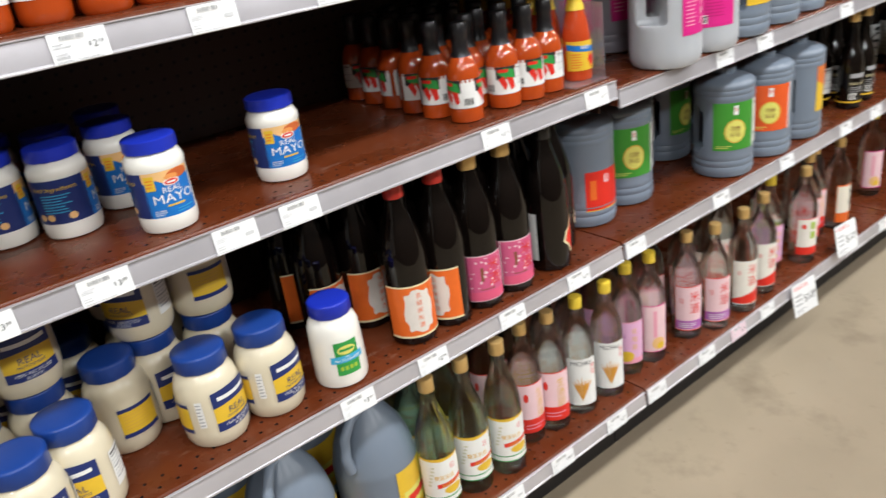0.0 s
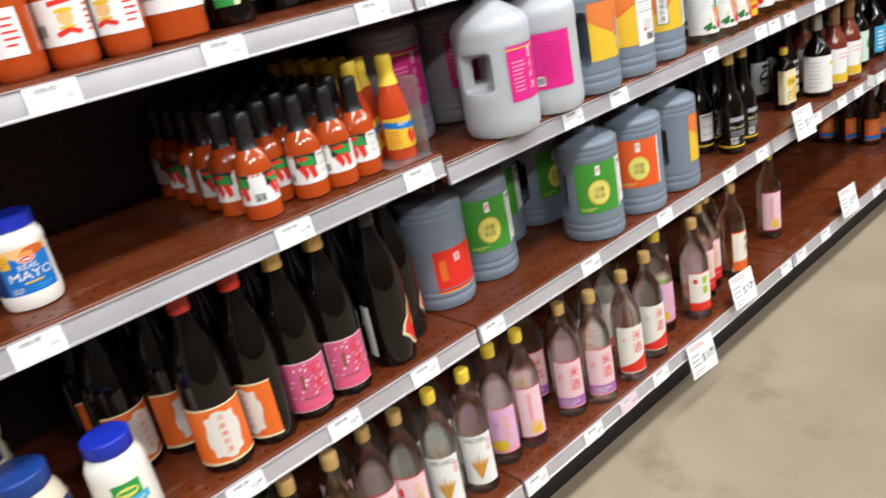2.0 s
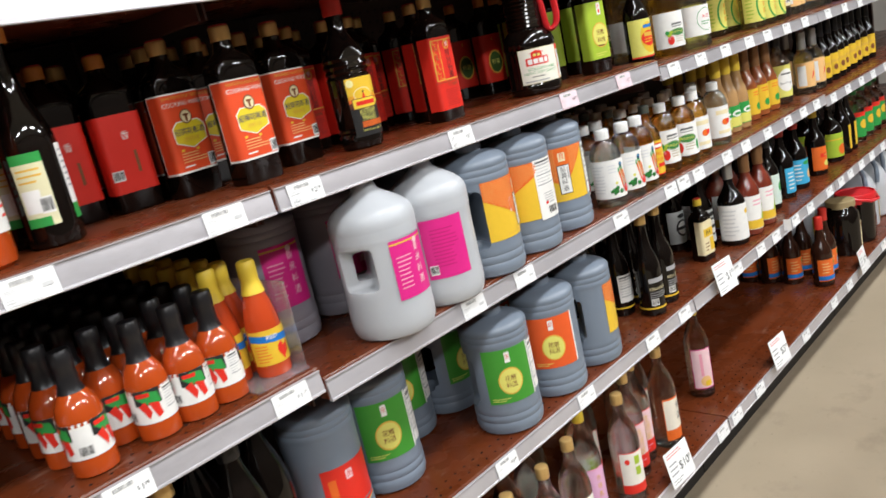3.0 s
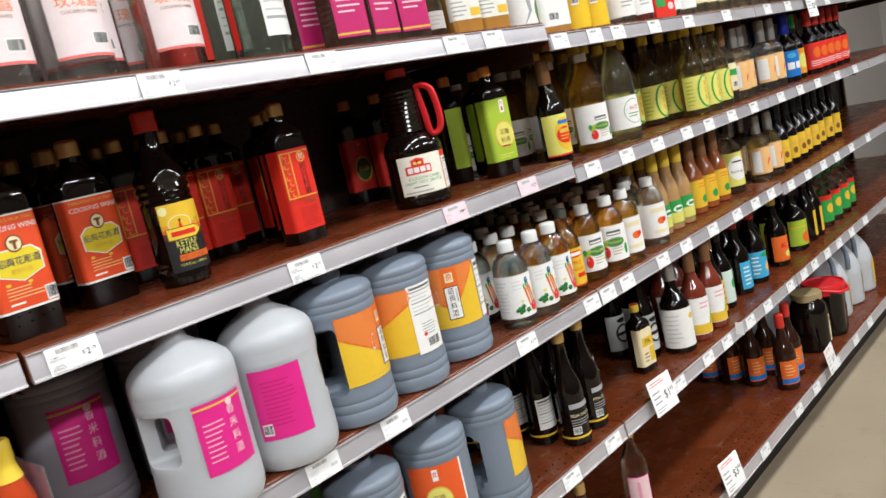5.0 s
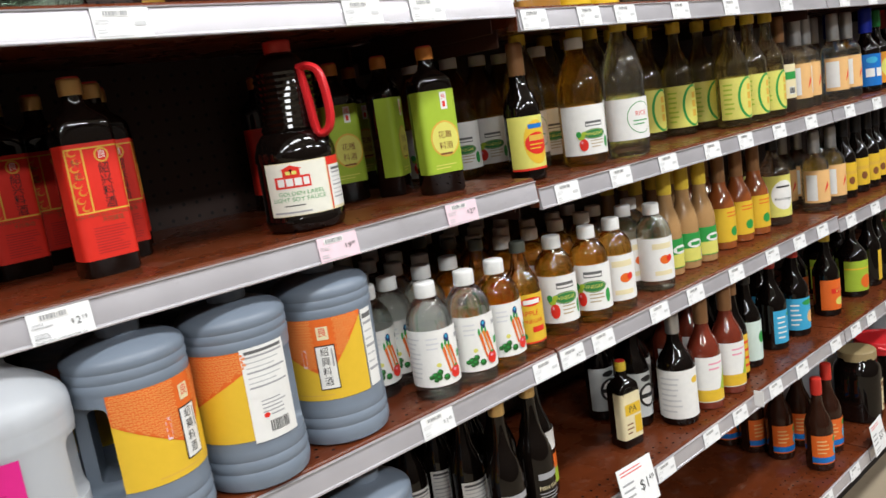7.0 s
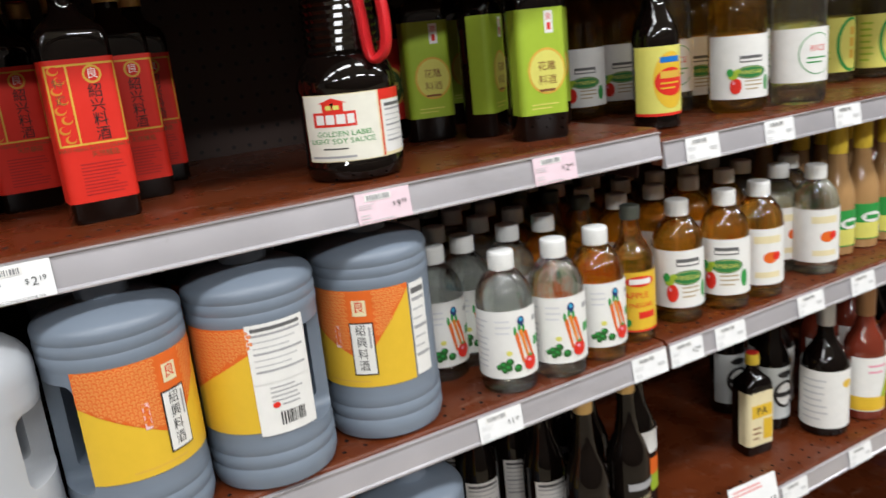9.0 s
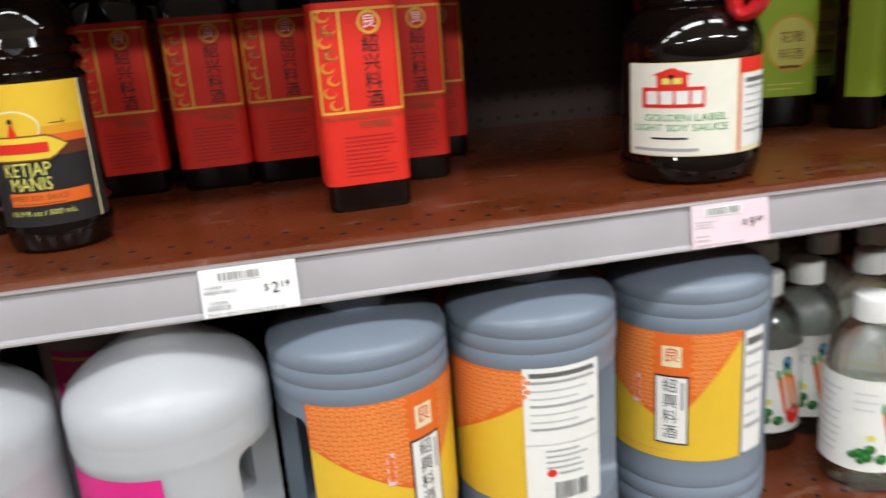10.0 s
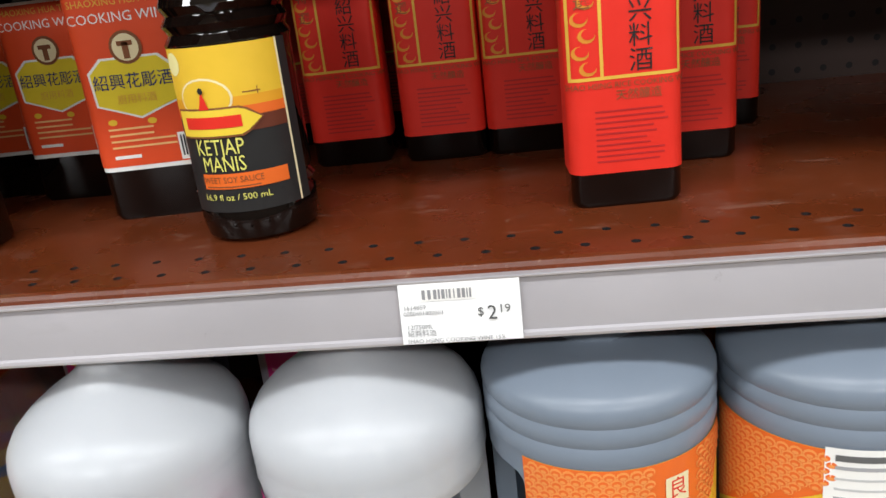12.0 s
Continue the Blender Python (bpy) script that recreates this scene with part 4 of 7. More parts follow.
def huadiao_label(p):
    p.rect(-0.060, 0.060, 0.034, 0.148, WHITE, 0).rect(-0.0585, 0.0585, 0.037, 0.146, VERMILION, 1)
    p.text("SHAOXING HUA TIAO", 0, 0.141, 0.0062, GOLD, 2).text("COOKING WINE", 0, 0.1315, 0.0088, WHITE, 2)
    p.oval(0.0, 0.113, 0.0105, 0.0105, BROWN, 4).oval(0.0, 0.113, 0.0085, 0.0085, CREAMINK, 5).rect(-0.002, 0.002, 0.106, 0.116, BROWN, 6).rect(-0.005, 0.005, 0.114, 0.117, BROWN, 6)
    hexa = [(-0.027, 0.098), (-0.018, 0.106), (0.018, 0.106), (0.027, 0.098), (0.026, 0.078), (0.014, 0.074), (0, 0.069), (-0.014, 0.074), (-0.026, 0.078)]
    p.poly([(x * 1.06, 0.088 + (y - 0.088) * 1.08) for x, y in hexa], WHITE, 2).poly(hexa, BADGE, 3)
    p.text("紹興花彫酒", 0, 0.0915, 0.0105, NAVY, 5).text("廚用料酒", 0, 0.0805, 0.0065, GOLD, 5)
    p.bars(-0.024, 0.020, 0.048, 0.064, 4, PEACH, 2, 2).bars(-0.024, 0.0, 0.040, 0.047, 1, WHITE, 2, 3).code(0.020, 0.040, 0.038, 0.056, 2)
    p.oval(-0.02, 0.0665, 0.003, 0.002, YELLOW, 2).oval(0.006, 0.0655, 0.003, 0.002, YELLOW, 2)


hua = [(0.197, 0.170, 4), (0.092, 0.248, 2), (0.055, 0.103, 6), (-0.008, 0.188, 8), (0.012, 0.275, 4), (0.115, 0.37, 0), (0.205, 0.28, 3), (-0.10, 0.36, 0), (0.035, 0.37, 0), (0.185, 0.38, 0)]
flask = square_bottle("dark flask of cooking wine with orange and yellow label", "orange label cooking wines", huadiao_label, w=0.036, sy=0.56, hs=0.166)
for o in flask.children:
    o.scale = (1.1, 1.1, 1.1)
stand(flask, 1.196, hua, jitter=2, bias=0)


def plain_red_label(p):
    p.rect(-0.062, 0.062, 0.030, 0.150, RED, 0).text("香", 0.002, 0.116, 0.014, WHITE, 1).rect(0.008, 0.013, 0.058, 0.092, BROWN, 1).code(-0.034, -0.016, 0.050, 0.066, 1)


stand(square_bottle("dark flask of cooking wine with plain red label", "red flask cooking wines", plain_red_label, capmat=ORANGECAP, w=0.037, sy=0.72), 1.196,
      ((-0.092, 0.232, 14), (-0.175, 0.255, 24), (-0.235, 0.27, 28), (-0.165, 0.35, 10), (-0.24, 0.36, 10), (-0.31, 0.30, 20), (-0.31, 0.38, 10)), jitter=4)


def green_wine_label(p):
    p.rect(-0.062, 0.062, 0.034, 0.170, LIME, 0).rect(0.004, 0.016, 0.138, 0.166, WHITE, 1).text("良", 0.010, 0.158, 0.009, RED, 2).rect(0.0075, 0.0125, 0.142, 0.151, RED, 2)
    p.oval(0.004, 0.090, 0.027, 0.030, GOLD, 1, 28).oval(0.004, 0.090, 0.024, 0.027, LEMON, 2, 28)
    p.text("花雕", 0.004, 0.096, 0.013, BROWN, 3).text("料酒", 0.004, 0.078, 0.013, BROWN, 3).rect(-0.008, 0.014, 0.064, 0.067, BROWN, 3).bars(-0.02, 0.02, 0.040, 0.050, 2, LEMON, 1)


stand(square_bottle("square dark wine bottle with lime green label", "green label cooking wines", green_wine_label, capmat=ORANGECAP), 1.196,
      ((1.092, 0.094, 6), (1.016, 0.262, 4), (1.080, 0.205, 50), (1.06, 0.35, 4), (1.185, 0.20, 4), (1.165, 0.41, 4)), jitter=3)


def red_green_label(p):
    p.rect(-0.062, 0.062, 0.030, 0.150, RED, 0).oval(0.003, 0.080, 0.022, 0.030, GOLD, 1).oval(0.003, 0.080, 0.018, 0.026, ink(0.05, 0.10, 0.02), 2).text("料酒", 0.003, 0.080, 0.013, LEMON, 3).text("良", 0.003, 0.138, 0.009, GOLD, 1)


stand(square_bottle("square dark wine bottle with red label and oval", "oval label cooking wines", red_green_label, capmat=ORANGECAP), 1.196, ((0.955, 0.415, 2), (0.99, 0.345, 2)), jitter=2)


def round_sauce(name, label, group, prof, glass, capspec, build, cat="bottle", lab="", stretch=1.0):
    """A round bottle: profile, cap (radius, z0, z1, material) and a printed label."""
    t = thing(name, label, cat, group)
    part("body", turned("body", prof, glass), None, t)
    r, z0, z1, m = capspec
    cap(t, r, z0, z1, m, "cap", 1)
    p = Print(max(w[0] for w in prof) + 0.0001)
    build(p)
    p.done(t, "label", lab)
    for o in t.children:
        if o.name.startswith("label"):
            o.scale.z = stretch
    return t


def sloped(R, hb, hn, ht, rn=0.013, waist=True):
    """The outline of a common bottle: foot, straight side, sloping shoulder, neck and lip."""
    return [(R * 0.86, 0.0), (R * 0.98, 0.003), (R, 0.010), (R * 0.995, hb * 0.5), (R, hb), (R * 0.97, hb + (hn - hb) * 0.18), (R * 0.80, hb + (hn - hb) * 0.45), (R * 0.55, hb + (hn - hb) * 0.72), (rn * 1.2, hn), (rn, hn + (ht - hn) * 0.4), (rn, ht - 0.004), (rn * 1.12, ht)]


def ketjap():
    t = thing("soy_sauce_bottle", "dark ribbed sweet soy sauce bottle with sunset label and red cap", "bottle")
    k = 1.10
    prof = [(0.026, 0.0), (0.031, 0.003), (0.0325, 0.010), (0.033, 0.022), (0.0305, 0.026), (0.0335, 0.030), (0.0305, 0.034), (0.0325, 0.037), (0.0325, 0.110), (0.0335, 0.114), (0.0305, 0.119), (0.0335, 0.124), (0.0305, 0.129), (0.0335, 0.134), (0.0310, 0.140), (0.0335, 0.145), (0.0305, 0.156), (0.023, 0.168), (0.016, 0.181), (0.0125, 0.195), (0.012, 0.225)]
    part("body", turned("body", [(w * k, z * k) for w, z in prof], DARKGLASS, k=8), None, t)
    cap(t, 0.0155 * k, 0.212 * k, 0.240 * k, REDCAP, "cap", 1, "red screw cap")
    p = Print(0.0362)
    top = 0.124
    z = lambda s: top - 0.102 * s  # noqa: E731
    p.rect(-0.036, 0.045, z(1), z(0), BLACK, 0).rect(-0.036, 0.036, z(0.30), z(0), YELLOW, 1).rect(-0.036, 0.036, z(0.36), z(0.30), ink(0.72, 0.33, 0.02), 1)
    p.rect(-0.036, 0.036, z(0.42), z(0.36), ORANGE, 1).rect(-0.036, 0.036, z(0.51), z(0.42), ink(0.12, 0.03, 0.015), 1).rect(0.036, 0.0375, z(1), z(0), CREAMINK, 1)
    p.oval(-0.029, z(0.09), 0.006, 0.007, ink(0.80, 0.74, 0.35), 2)
    p.oval(-0.010, z(0.30), 0.0165, 0.0125, CREAMINK, 2).oval(-0.010, z(0.30), 0.0152, 0.0112, YELLOW, 3)
    badge = [(-0.030, z(0.365)), (0.008, z(0.365)), (0.012, z(0.38)), (0.020, z(0.435)), (0.012, z(0.50)), (0.008, z(0.52)), (-0.030, z(0.52))]
    p.poly([(-0.006 + (x + 0.006) * 1.05, z(0.44) + (y - z(0.44)) * 1.16) for x, y in badge], BROWN, 4).poly(badge, ink(0.80, 0.58, 0.05), 5)
    p.rect(-0.025, 0.009, z(0.475), z(0.405), RED, 6).poly([(-0.0135, z(0.36)), (-0.0105, z(0.25)), (-0.0075, z(0.36))], RED, 6).oval(-0.0105, z(0.25), 0.0016, 0.002, BLACK, 7, 8)
    p.rect(0.012, 0.022, z(0.285), z(0.278), BROWN, 2).rect(0.020, 0.0205, z(0.30), z(0.255), BROWN, 2)
    p.text("KETJAP", -0.0075, z(0.595), 0.0140, LEMON, 2, 0.68).text("MANIS", -0.0065, z(0.70), 0.0135, LEMON, 2, 0.68)
    p.rect(-0.022, 0.030, z(0.85), z(0.755), ORANGE, 2).text("SWEET SOY SAUCE", -0.004, z(0.795), 0.0056, BROWN, 3, 0.8)
    p.bars(-0.020, 0.027, z(0.845), z(0.825), 1, BROWN, 3).text("16.9 fl oz / 500 mL", -0.003, z(0.905), 0.0056, LEMON, 2)
    p.done(t, "label", "yellow sunset label over black")
    return t


sweet_soy = ketjap()
for o in sweet_soy.children:
    o.scale = (1.07, 1.07, 1.0)
stand(sweet_soy, 1.196, ((0.290, 0.104, 4),), jitter=0, bias=0)


def soy_jug():
    t = thing("soy_sauce_jug", "large dark ribbed soy sauce jug with red handle and cream label", "bottle")
    prof = [(0.044, 0.0), (0.050, 0.004), (0.0525, 0.012), (0.0525, 0.022), (0.0515, 0.024), (0.0515, 0.105), (0.053, 0.108), (0.052, 0.120), (0.047, 0.135), (0.040, 0.145)]
    z = 0.148
    while z < 0.235:
        prof += [(0.0365, z), (0.0385, z + 0.004)]
        z += 0.009
    prof += [(0.034, 0.240), (0.024, 0.256), (0.016, 0.262), (0.015, 0.275)]
    part("body", turned("body", prof, DARKGLASS, k=8), None, t)
    cap(t, 0.018, 0.262, 0.280, REDCAP, "cap", 1, "red screw cap")
    path = [(0.022, -0.026, 0.236), (0.034, -0.034, 0.236), (0.045, -0.040, 0.224), (0.050, -0.042, 0.19), (0.050, -0.042, 0.158), (0.044, -0.038, 0.142), (0.032, -0.032, 0.142), (0.027, -0.030, 0.19), (0.022, -0.026, 0.236)]
    part("handle", tube("handle", path, 0.006, REDPLASTIC, 8, 1.5), None, t, "glossy red plastic loop handle")
    p = Print(0.0517).rect(-0.048, 0.085, 0.026, 0.104, CREAMINK, 0).rect(-0.047, 0.036, 0.027, 0.103, ink(0.78, 0.76, 0.66), 1)
    p.rect(0.038, 0.085, 0.092, 0.104, RED, 1).rect(0.038, 0.040, 0.027, 0.104, RED, 1).nutrition(0.041, 0.083, 0.030, 0.091, 1)
    p.rect(-0.034, 0.012, 0.067, 0.084, RED, 2).rect(-0.030, -0.021, 0.070, 0.081, WHITE, 3).rect(-0.019, -0.010, 0.070, 0.081, WHITE, 3).rect(-0.008, 0.001, 0.070, 0.081, WHITE, 3).rect(0.003, 0.010, 0.070, 0.081, WHITE, 3).rect(-0.022, 0.0, 0.084, 0.094, RED, 2).rect(-0.018, -0.012, 0.0865, 0.0915, LEMON, 3).rect(-0.010, -0.004, 0.0865, 0.0915, LEMON, 3)
    p.poly([(-0.026, 0.094), (-0.011, 0.100), (0.004, 0.094)], RED, 2)
    p.text("GOLDEN LABEL", -0.002, 0.0585, 0.0085, GREEN, 2).text("LIGHT SOY SAUCE", -0.006, 0.0500, 0.0085, GREEN, 2).bars(-0.026, 0.012, 0.039, 0.044, 1, BLACK, 2).bars(-0.042, 0.030, 0.028, 0.036, 1, GREY, 2)
    p.done(t, "label", "cream label with red heading")
    return t


soy = soy_jug()
for o in soy.children:
    o.scale = (1.09, 1.09, 0.95)
stand(soy, 1.196, ((0.808, 0.080, -30),), jitter=0, bias=0)


def pearl_label(p):
    p.rect(-0.052, 0.052, 0.022, 0.118, LEMON, 0).rect(-0.052, 0.052, 0.020, 0.024, RED, 1).oval(0.004, 0.070, 0.026, 0.040, YELLOW, 1, 28).oval(0.004, 0.068, 0.024, 0.020, RED, 2, 24).rect(-0.012, 0.022, 0.073, 0.083, GOLD, 3).bars(-0.012, 0.020, 0.056, 0.070, 2, YELLOW, 3).rect(-0.012, 0.020, 0.095, 0.103, BLUE, 2)


stand(round_sauce("soy_sauce_bottle", "dark soy sauce bottle with yellow label and brown foil neck", "", sloped(0.034, 0.125, 0.185, 0.245), DARKGLASS, (0.0155, 0.19, 0.250, BROWNFOIL), pearl_label), 1.181, ((1.300, 0.084, 2),), jitter=0)


def green_neck_label(p):
    p.rect(-0.030, 0.010, 0.03, 0.125, ink(0.70, 0.66, 0.42), 0).rect(-0.030, 0.010, 0.112, 0.125, GREEN, 1).rect(-0.030, 0.000, 0.03, 0.042, GREEN, 1).rect(-0.027, -0.004, 0.048, 0.078, WHITE, 1).code(-0.008, 0.008, 0.046, 0.068, 1).bars(-0.026, 0.006, 0.085, 0.108, 3, GOLD, 1)
    p.rect(0.034, 0.060, 0.05, 0.13, WHITE, 0).bars(0.037, 0.057, 0.07, 0.125, 7, GREY, 1).rect(0.034, 0.060, 0.03, 0.05, GREEN, 0)


stand(round_sauce("sauce_bottle", "dark sauce bottle with green and white label and orange cap", "", sloped(0.036, 0.13, 0.215, 0.285), DARKGLASS, (0.018, 0.262, 0.292, ORANGECAP), green_neck_label), 1.196, ((-0.268, 0.112, 0), (-0.27, 0.19, 5)), jitter=2)

# ---- black wine bottles on the second shelf ----
SAKE = [(0.036, 0.0), (0.0415, 0.003), (0.043, 0.012), (0.043, 0.150), (0.0415, 0.172), (0.034, 0.205), (0.024, 0.235), (0.0175, 0.255), (0.0155, 0.275), (0.0155, 0.298)]


def orange_label(p):
    p.rect(-0.060, 0.050, 0.020, 0.118, ORANGE, 0).rect(-0.060, 0.050, 0.017, 0.021, CREAMINK, 1).rect(-0.060, 0.050, 0.116, 0.119, CREAMINK, 1)
    pts = []
    for j in range(32):
        a, k = 2 * math.pi * j / 32, 1.0 + (0.07 if j % 4 < 2 else -0.05)
        pts.append((k * 0.026 * math.copysign(abs(math.cos(a)) ** 0.6, math.cos(a)), 0.068 + k * 0.040 * math.copysign(abs(math.sin(a)) ** 0.6, math.sin(a))))
    p.add(pts + [(0, 0.068)], [(j, (j + 1) % 32, 32) for j in range(32)], ink(0.72, 0.66, 0.60), 1)
    p.column("良紹興料酒", 0.001, 0.098, 0.011, 0.0145, ORANGE, 2)


def pink_label(p):
    p.rect(-0.040, 0.040, 0.018, 0.112, PALEPINK, 0).rect(-0.038, 0.038, 0.020, 0.110, ink(0.62, 0.10, 0.22), 1).rect(-0.038, 0.038, 0.020, 0.038, ink(0.72, 0.10, 0.20), 2)
    p.column("米酒", 0.014, 0.090, 0.028, 0.030, RED, 3)
    rng = random.Random(2)
    for j in range(26):
        p.oval(rng.uniform(-0.034, 0.03), rng.uniform(0.045, 0.106), rng.uniform(0.0012, 0.004), rng.uniform(0.001, 0.003), PALEPINK, 2, 8)
    p.rect(-0.013, -0.008, 0.060, 0.088, BROWN, 3).bars(-0.016, 0.024, 0.040, 0.046, 1, BROWN, 3)


def shield_label(p):
    pts = [(0.060, 0.060), (0.045, 0.085), (0.035, 0.090), (0.028, 0.105), (0.015, 0.125), (0.002, 0.105), (-0.005, 0.090), (-0.018, 0.080), (-0.025, 0.060), (-0.012, 0.048), (0.0, 0.030), (0.018, 0.020), (0.035, 0.032), (0.045, 0.048)]
    p.add([(u + 0.03, v) for u, v in pts] + [(0.048, 0.068)], [(j, (j + 1) % 14, 14) for j in range(14)], CREAMINK, 0)
    p.add([(0.048 + (u - 0.018) * 0.86, 0.068 + (v - 0.068) * 0.86) for u, v in pts] + [(0.048, 0.068)], [(j, (j + 1) % 14, 14) for j in range(14)], RED, 1)
    p.rect(0.036, 0.060, 0.062, 0.080, GOLD, 2).rect(-0.075, -0.050, 0.024, 0.125, WHITE, 0)


def sake(label, group, capmat, build, lab):
    return round_sauce("rice_wine_bottle", label, group, SAKE, DARKGLASS, (0.0178, 0.270, 0.304, capmat), build, lab=lab)


stand(sake("black rice wine bottle with ornate orange label and red cap", "orange label rice wines", REDCAP, orange_label, "orange label with pale ornament"), 0.552,
      ((-0.517, 0.060, 5), (-0.432, 0.058, -55), (-0.535, 0.175, 25), (-0.445, 0.165, 20), (-0.62, 0.19, 40), (-0.535, 0.275, 30), (-0.445, 0.275, 20), (-0.63, 0.29, 50)), jitter=3)
stand(sake("black rice wine bottle with pink label and gold cap", "pink label rice wines", GOLDCAP, pink_label, "pink printed label"), 0.552, ((-0.352, 0.058, 2), (-0.269, 0.058, 2), (-0.352, 0.165, 0), (-0.264, 0.165, 0), (-0.352, 0.265, 0), (-0.264, 0.265, 0)), jitter=4)
stand(sake("black rice wine bottle with red shield label", "shield label rice wines", BLACKCAP, shield_label, "red shield label with gold edge"), 0.552, ((-0.158, 0.058, 4), (-0.085, 0.11, 30), (-0.175, 0.165, 10), (-0.09, 0.21, 10), (-0.175, 0.265, 0)), jitter=3)

# ---- big plastic jugs ----


def carved(name, me, cutters, mat, smooth=38):
    """The mesh with the cutters taken out of it."""
    body = bpy.data.objects.new(name, me)
    scene.collection.objects.link(body)
    tools = []
    for bm in cutters:
        cm = bpy.data.meshes.new("cutter")
        bm.to_mesh(cm)
        bm.free()
        cm.materials.append(mat)
        tool = bpy.data.objects.new("cutter", cm)
        scene.collection.objects.link(tool)
        md = body.modifiers.new("cut", "BOOLEAN")
        md.operation, md.object, md.solver = "DIFFERENCE", tool, "EXACT"
        tools.append(tool)
    bpy.context.view_layer.update()
    out = bpy.data.meshes.new_from_object(body.evaluated_get(bpy.context.evaluated_depsgraph_get()))
    out.name = name
    for o in tools + [body]:
        data = o.data
        bpy.data.objects.remove(o)
        bpy.data.meshes.remove(data)
    out.polygons.foreach_set("use_smooth", [True] * len(out.polygons))
    out.set_sharp_from_angle(angle=radians(smooth))
    return out


def grip_cutters(R, side, z0, z1, near, pocket, hole0=0.16, hole1=0.70):
    """Tools for a grip on one side: a hole through the web and a shallow pocket on both faces of it."""
    turn = Matrix.Rotation(radians(side), 4, "Z")
    tools = [box(R * hole0, R * hole1, -1.6 * R, 1.6 * R, z0, z1, 0.006, 3)]
    for s in (-1, 1):
        ya, yb = sorted((s * pocket * R, s * 1.5 * R))
        tools.append(box(near * R, R * 1.5, ya, yb, z0 - 0.013, z1 + 0.011, 0.010, 3))
    for bm in tools:
        bmesh.ops.transform(bm, matrix=turn, verts=bm.verts)
    return tools


def jug(label, group, mat, build, side=150, H=0.262, R=0.0718, name="cooking_wine_jug", plain=False):
    """A ribbed jug with a domed shoulder, a short neck and a grip cut into one side."""
    t = thing(name, label, "jug", group)
    prof = [(R * 0.86, 0.0), (R * 0.96, 0.004), (R, 0.014), (R, 0.024), (R * 0.975, 0.028), (R, 0.032), (R, 0.040), (R * 0.975, 0.044), (R, 0.048), (R * 0.985, 0.056), (R * 0.985, 0.062)]
    for j in range(9):
        prof.append((R * 0.985, 0.070 + 0.0115 * j))
    side_rows = len(prof)
    prof += [(R * 0.985, 0.188), (R * 0.99, 0.191), (R, 0.194), (R, 0.200), (R * 0.982, 0.2035), (R, 0.207), (R, 0.2125), (R * 0.982, 0.216), (R, 0.2195), (R * 0.998, 0.225), (R * 0.97, 0.2295), (R * 0.90, 0.234), (R * 0.74, 0.240), (R * 0.54, 0.244), (R * 0.38, 0.246), (R * 0.33, 0.248), (R * 0.33, H - 0.004)]
    if plain:
        R *= 1.05
        H = 0.290
        prof = [(R * 0.80, 0.0), (R * 0.91, 0.004), (R * 0.97, 0.014), (R * 0.99, 0.028), (R * 0.99, 0.045), (R * 0.983, 0.062)] + [(R * 0.98, 0.070 + 0.0115 * j) for j in range(9)]
        prof += [(R * 0.985, 0.170), (R, 0.175), (R * 0.99, 0.1775), (R, 0.180), (R * 0.99, 0.1825), (R, 0.185), (R * 0.99, 0.1875), (R, 0.191), (R * 0.998, 0.200), (R * 0.975, 0.209), (R * 0.91, 0.2175), (R * 0.79, 0.226), (R * 0.62, 0.235), (R * 0.44, 0.243), (R * 0.30, 0.251), (R * 0.245, 0.263), (R * 0.23, 0.270), (R * 0.23, H - 0.004)]
    tools = grip_cutters(R, side, 0.104, 0.154, 0.26, 0.33, 0.26, 0.64) if plain else grip_cutters(R, side, 0.074, 0.166, 0.30, 0.36)
    part("body", carved("body", turned("body", prof, mat, k=10), tools, mat), None, t)
    cap(t, R * (0.26 if plain else 0.36), H - 0.016, H, mat, "cap", 1)
    p = Print(R * 0.986)
    build(p)
    p.done(t, "label")
    for o in t.children:
        if o.name.startswith("label") and not plain:
            o.scale.z = 1.12
    return t


def lattice(p, u0, u1, v0, v1, mat, layer, keep):
    """A printed net of small scales."""
    r = 0
    v = v0
    while v < v1:
        u = u0 + (0.0035 if r % 2 else 0)
        while u < u1:
            if keep(u, v):
                p.oval(u, v, 0.0037, 0.0028, mat, layer, 10).oval(u, v - 0.0004, 0.0029, 0.0019, ORANGE, layer + 1, 10).oval(u, v - 0.0008, 0.0019, 0.0010, mat, layer + 2, 8)
            u += 0.0074
        v += 0.0036
        r += 1


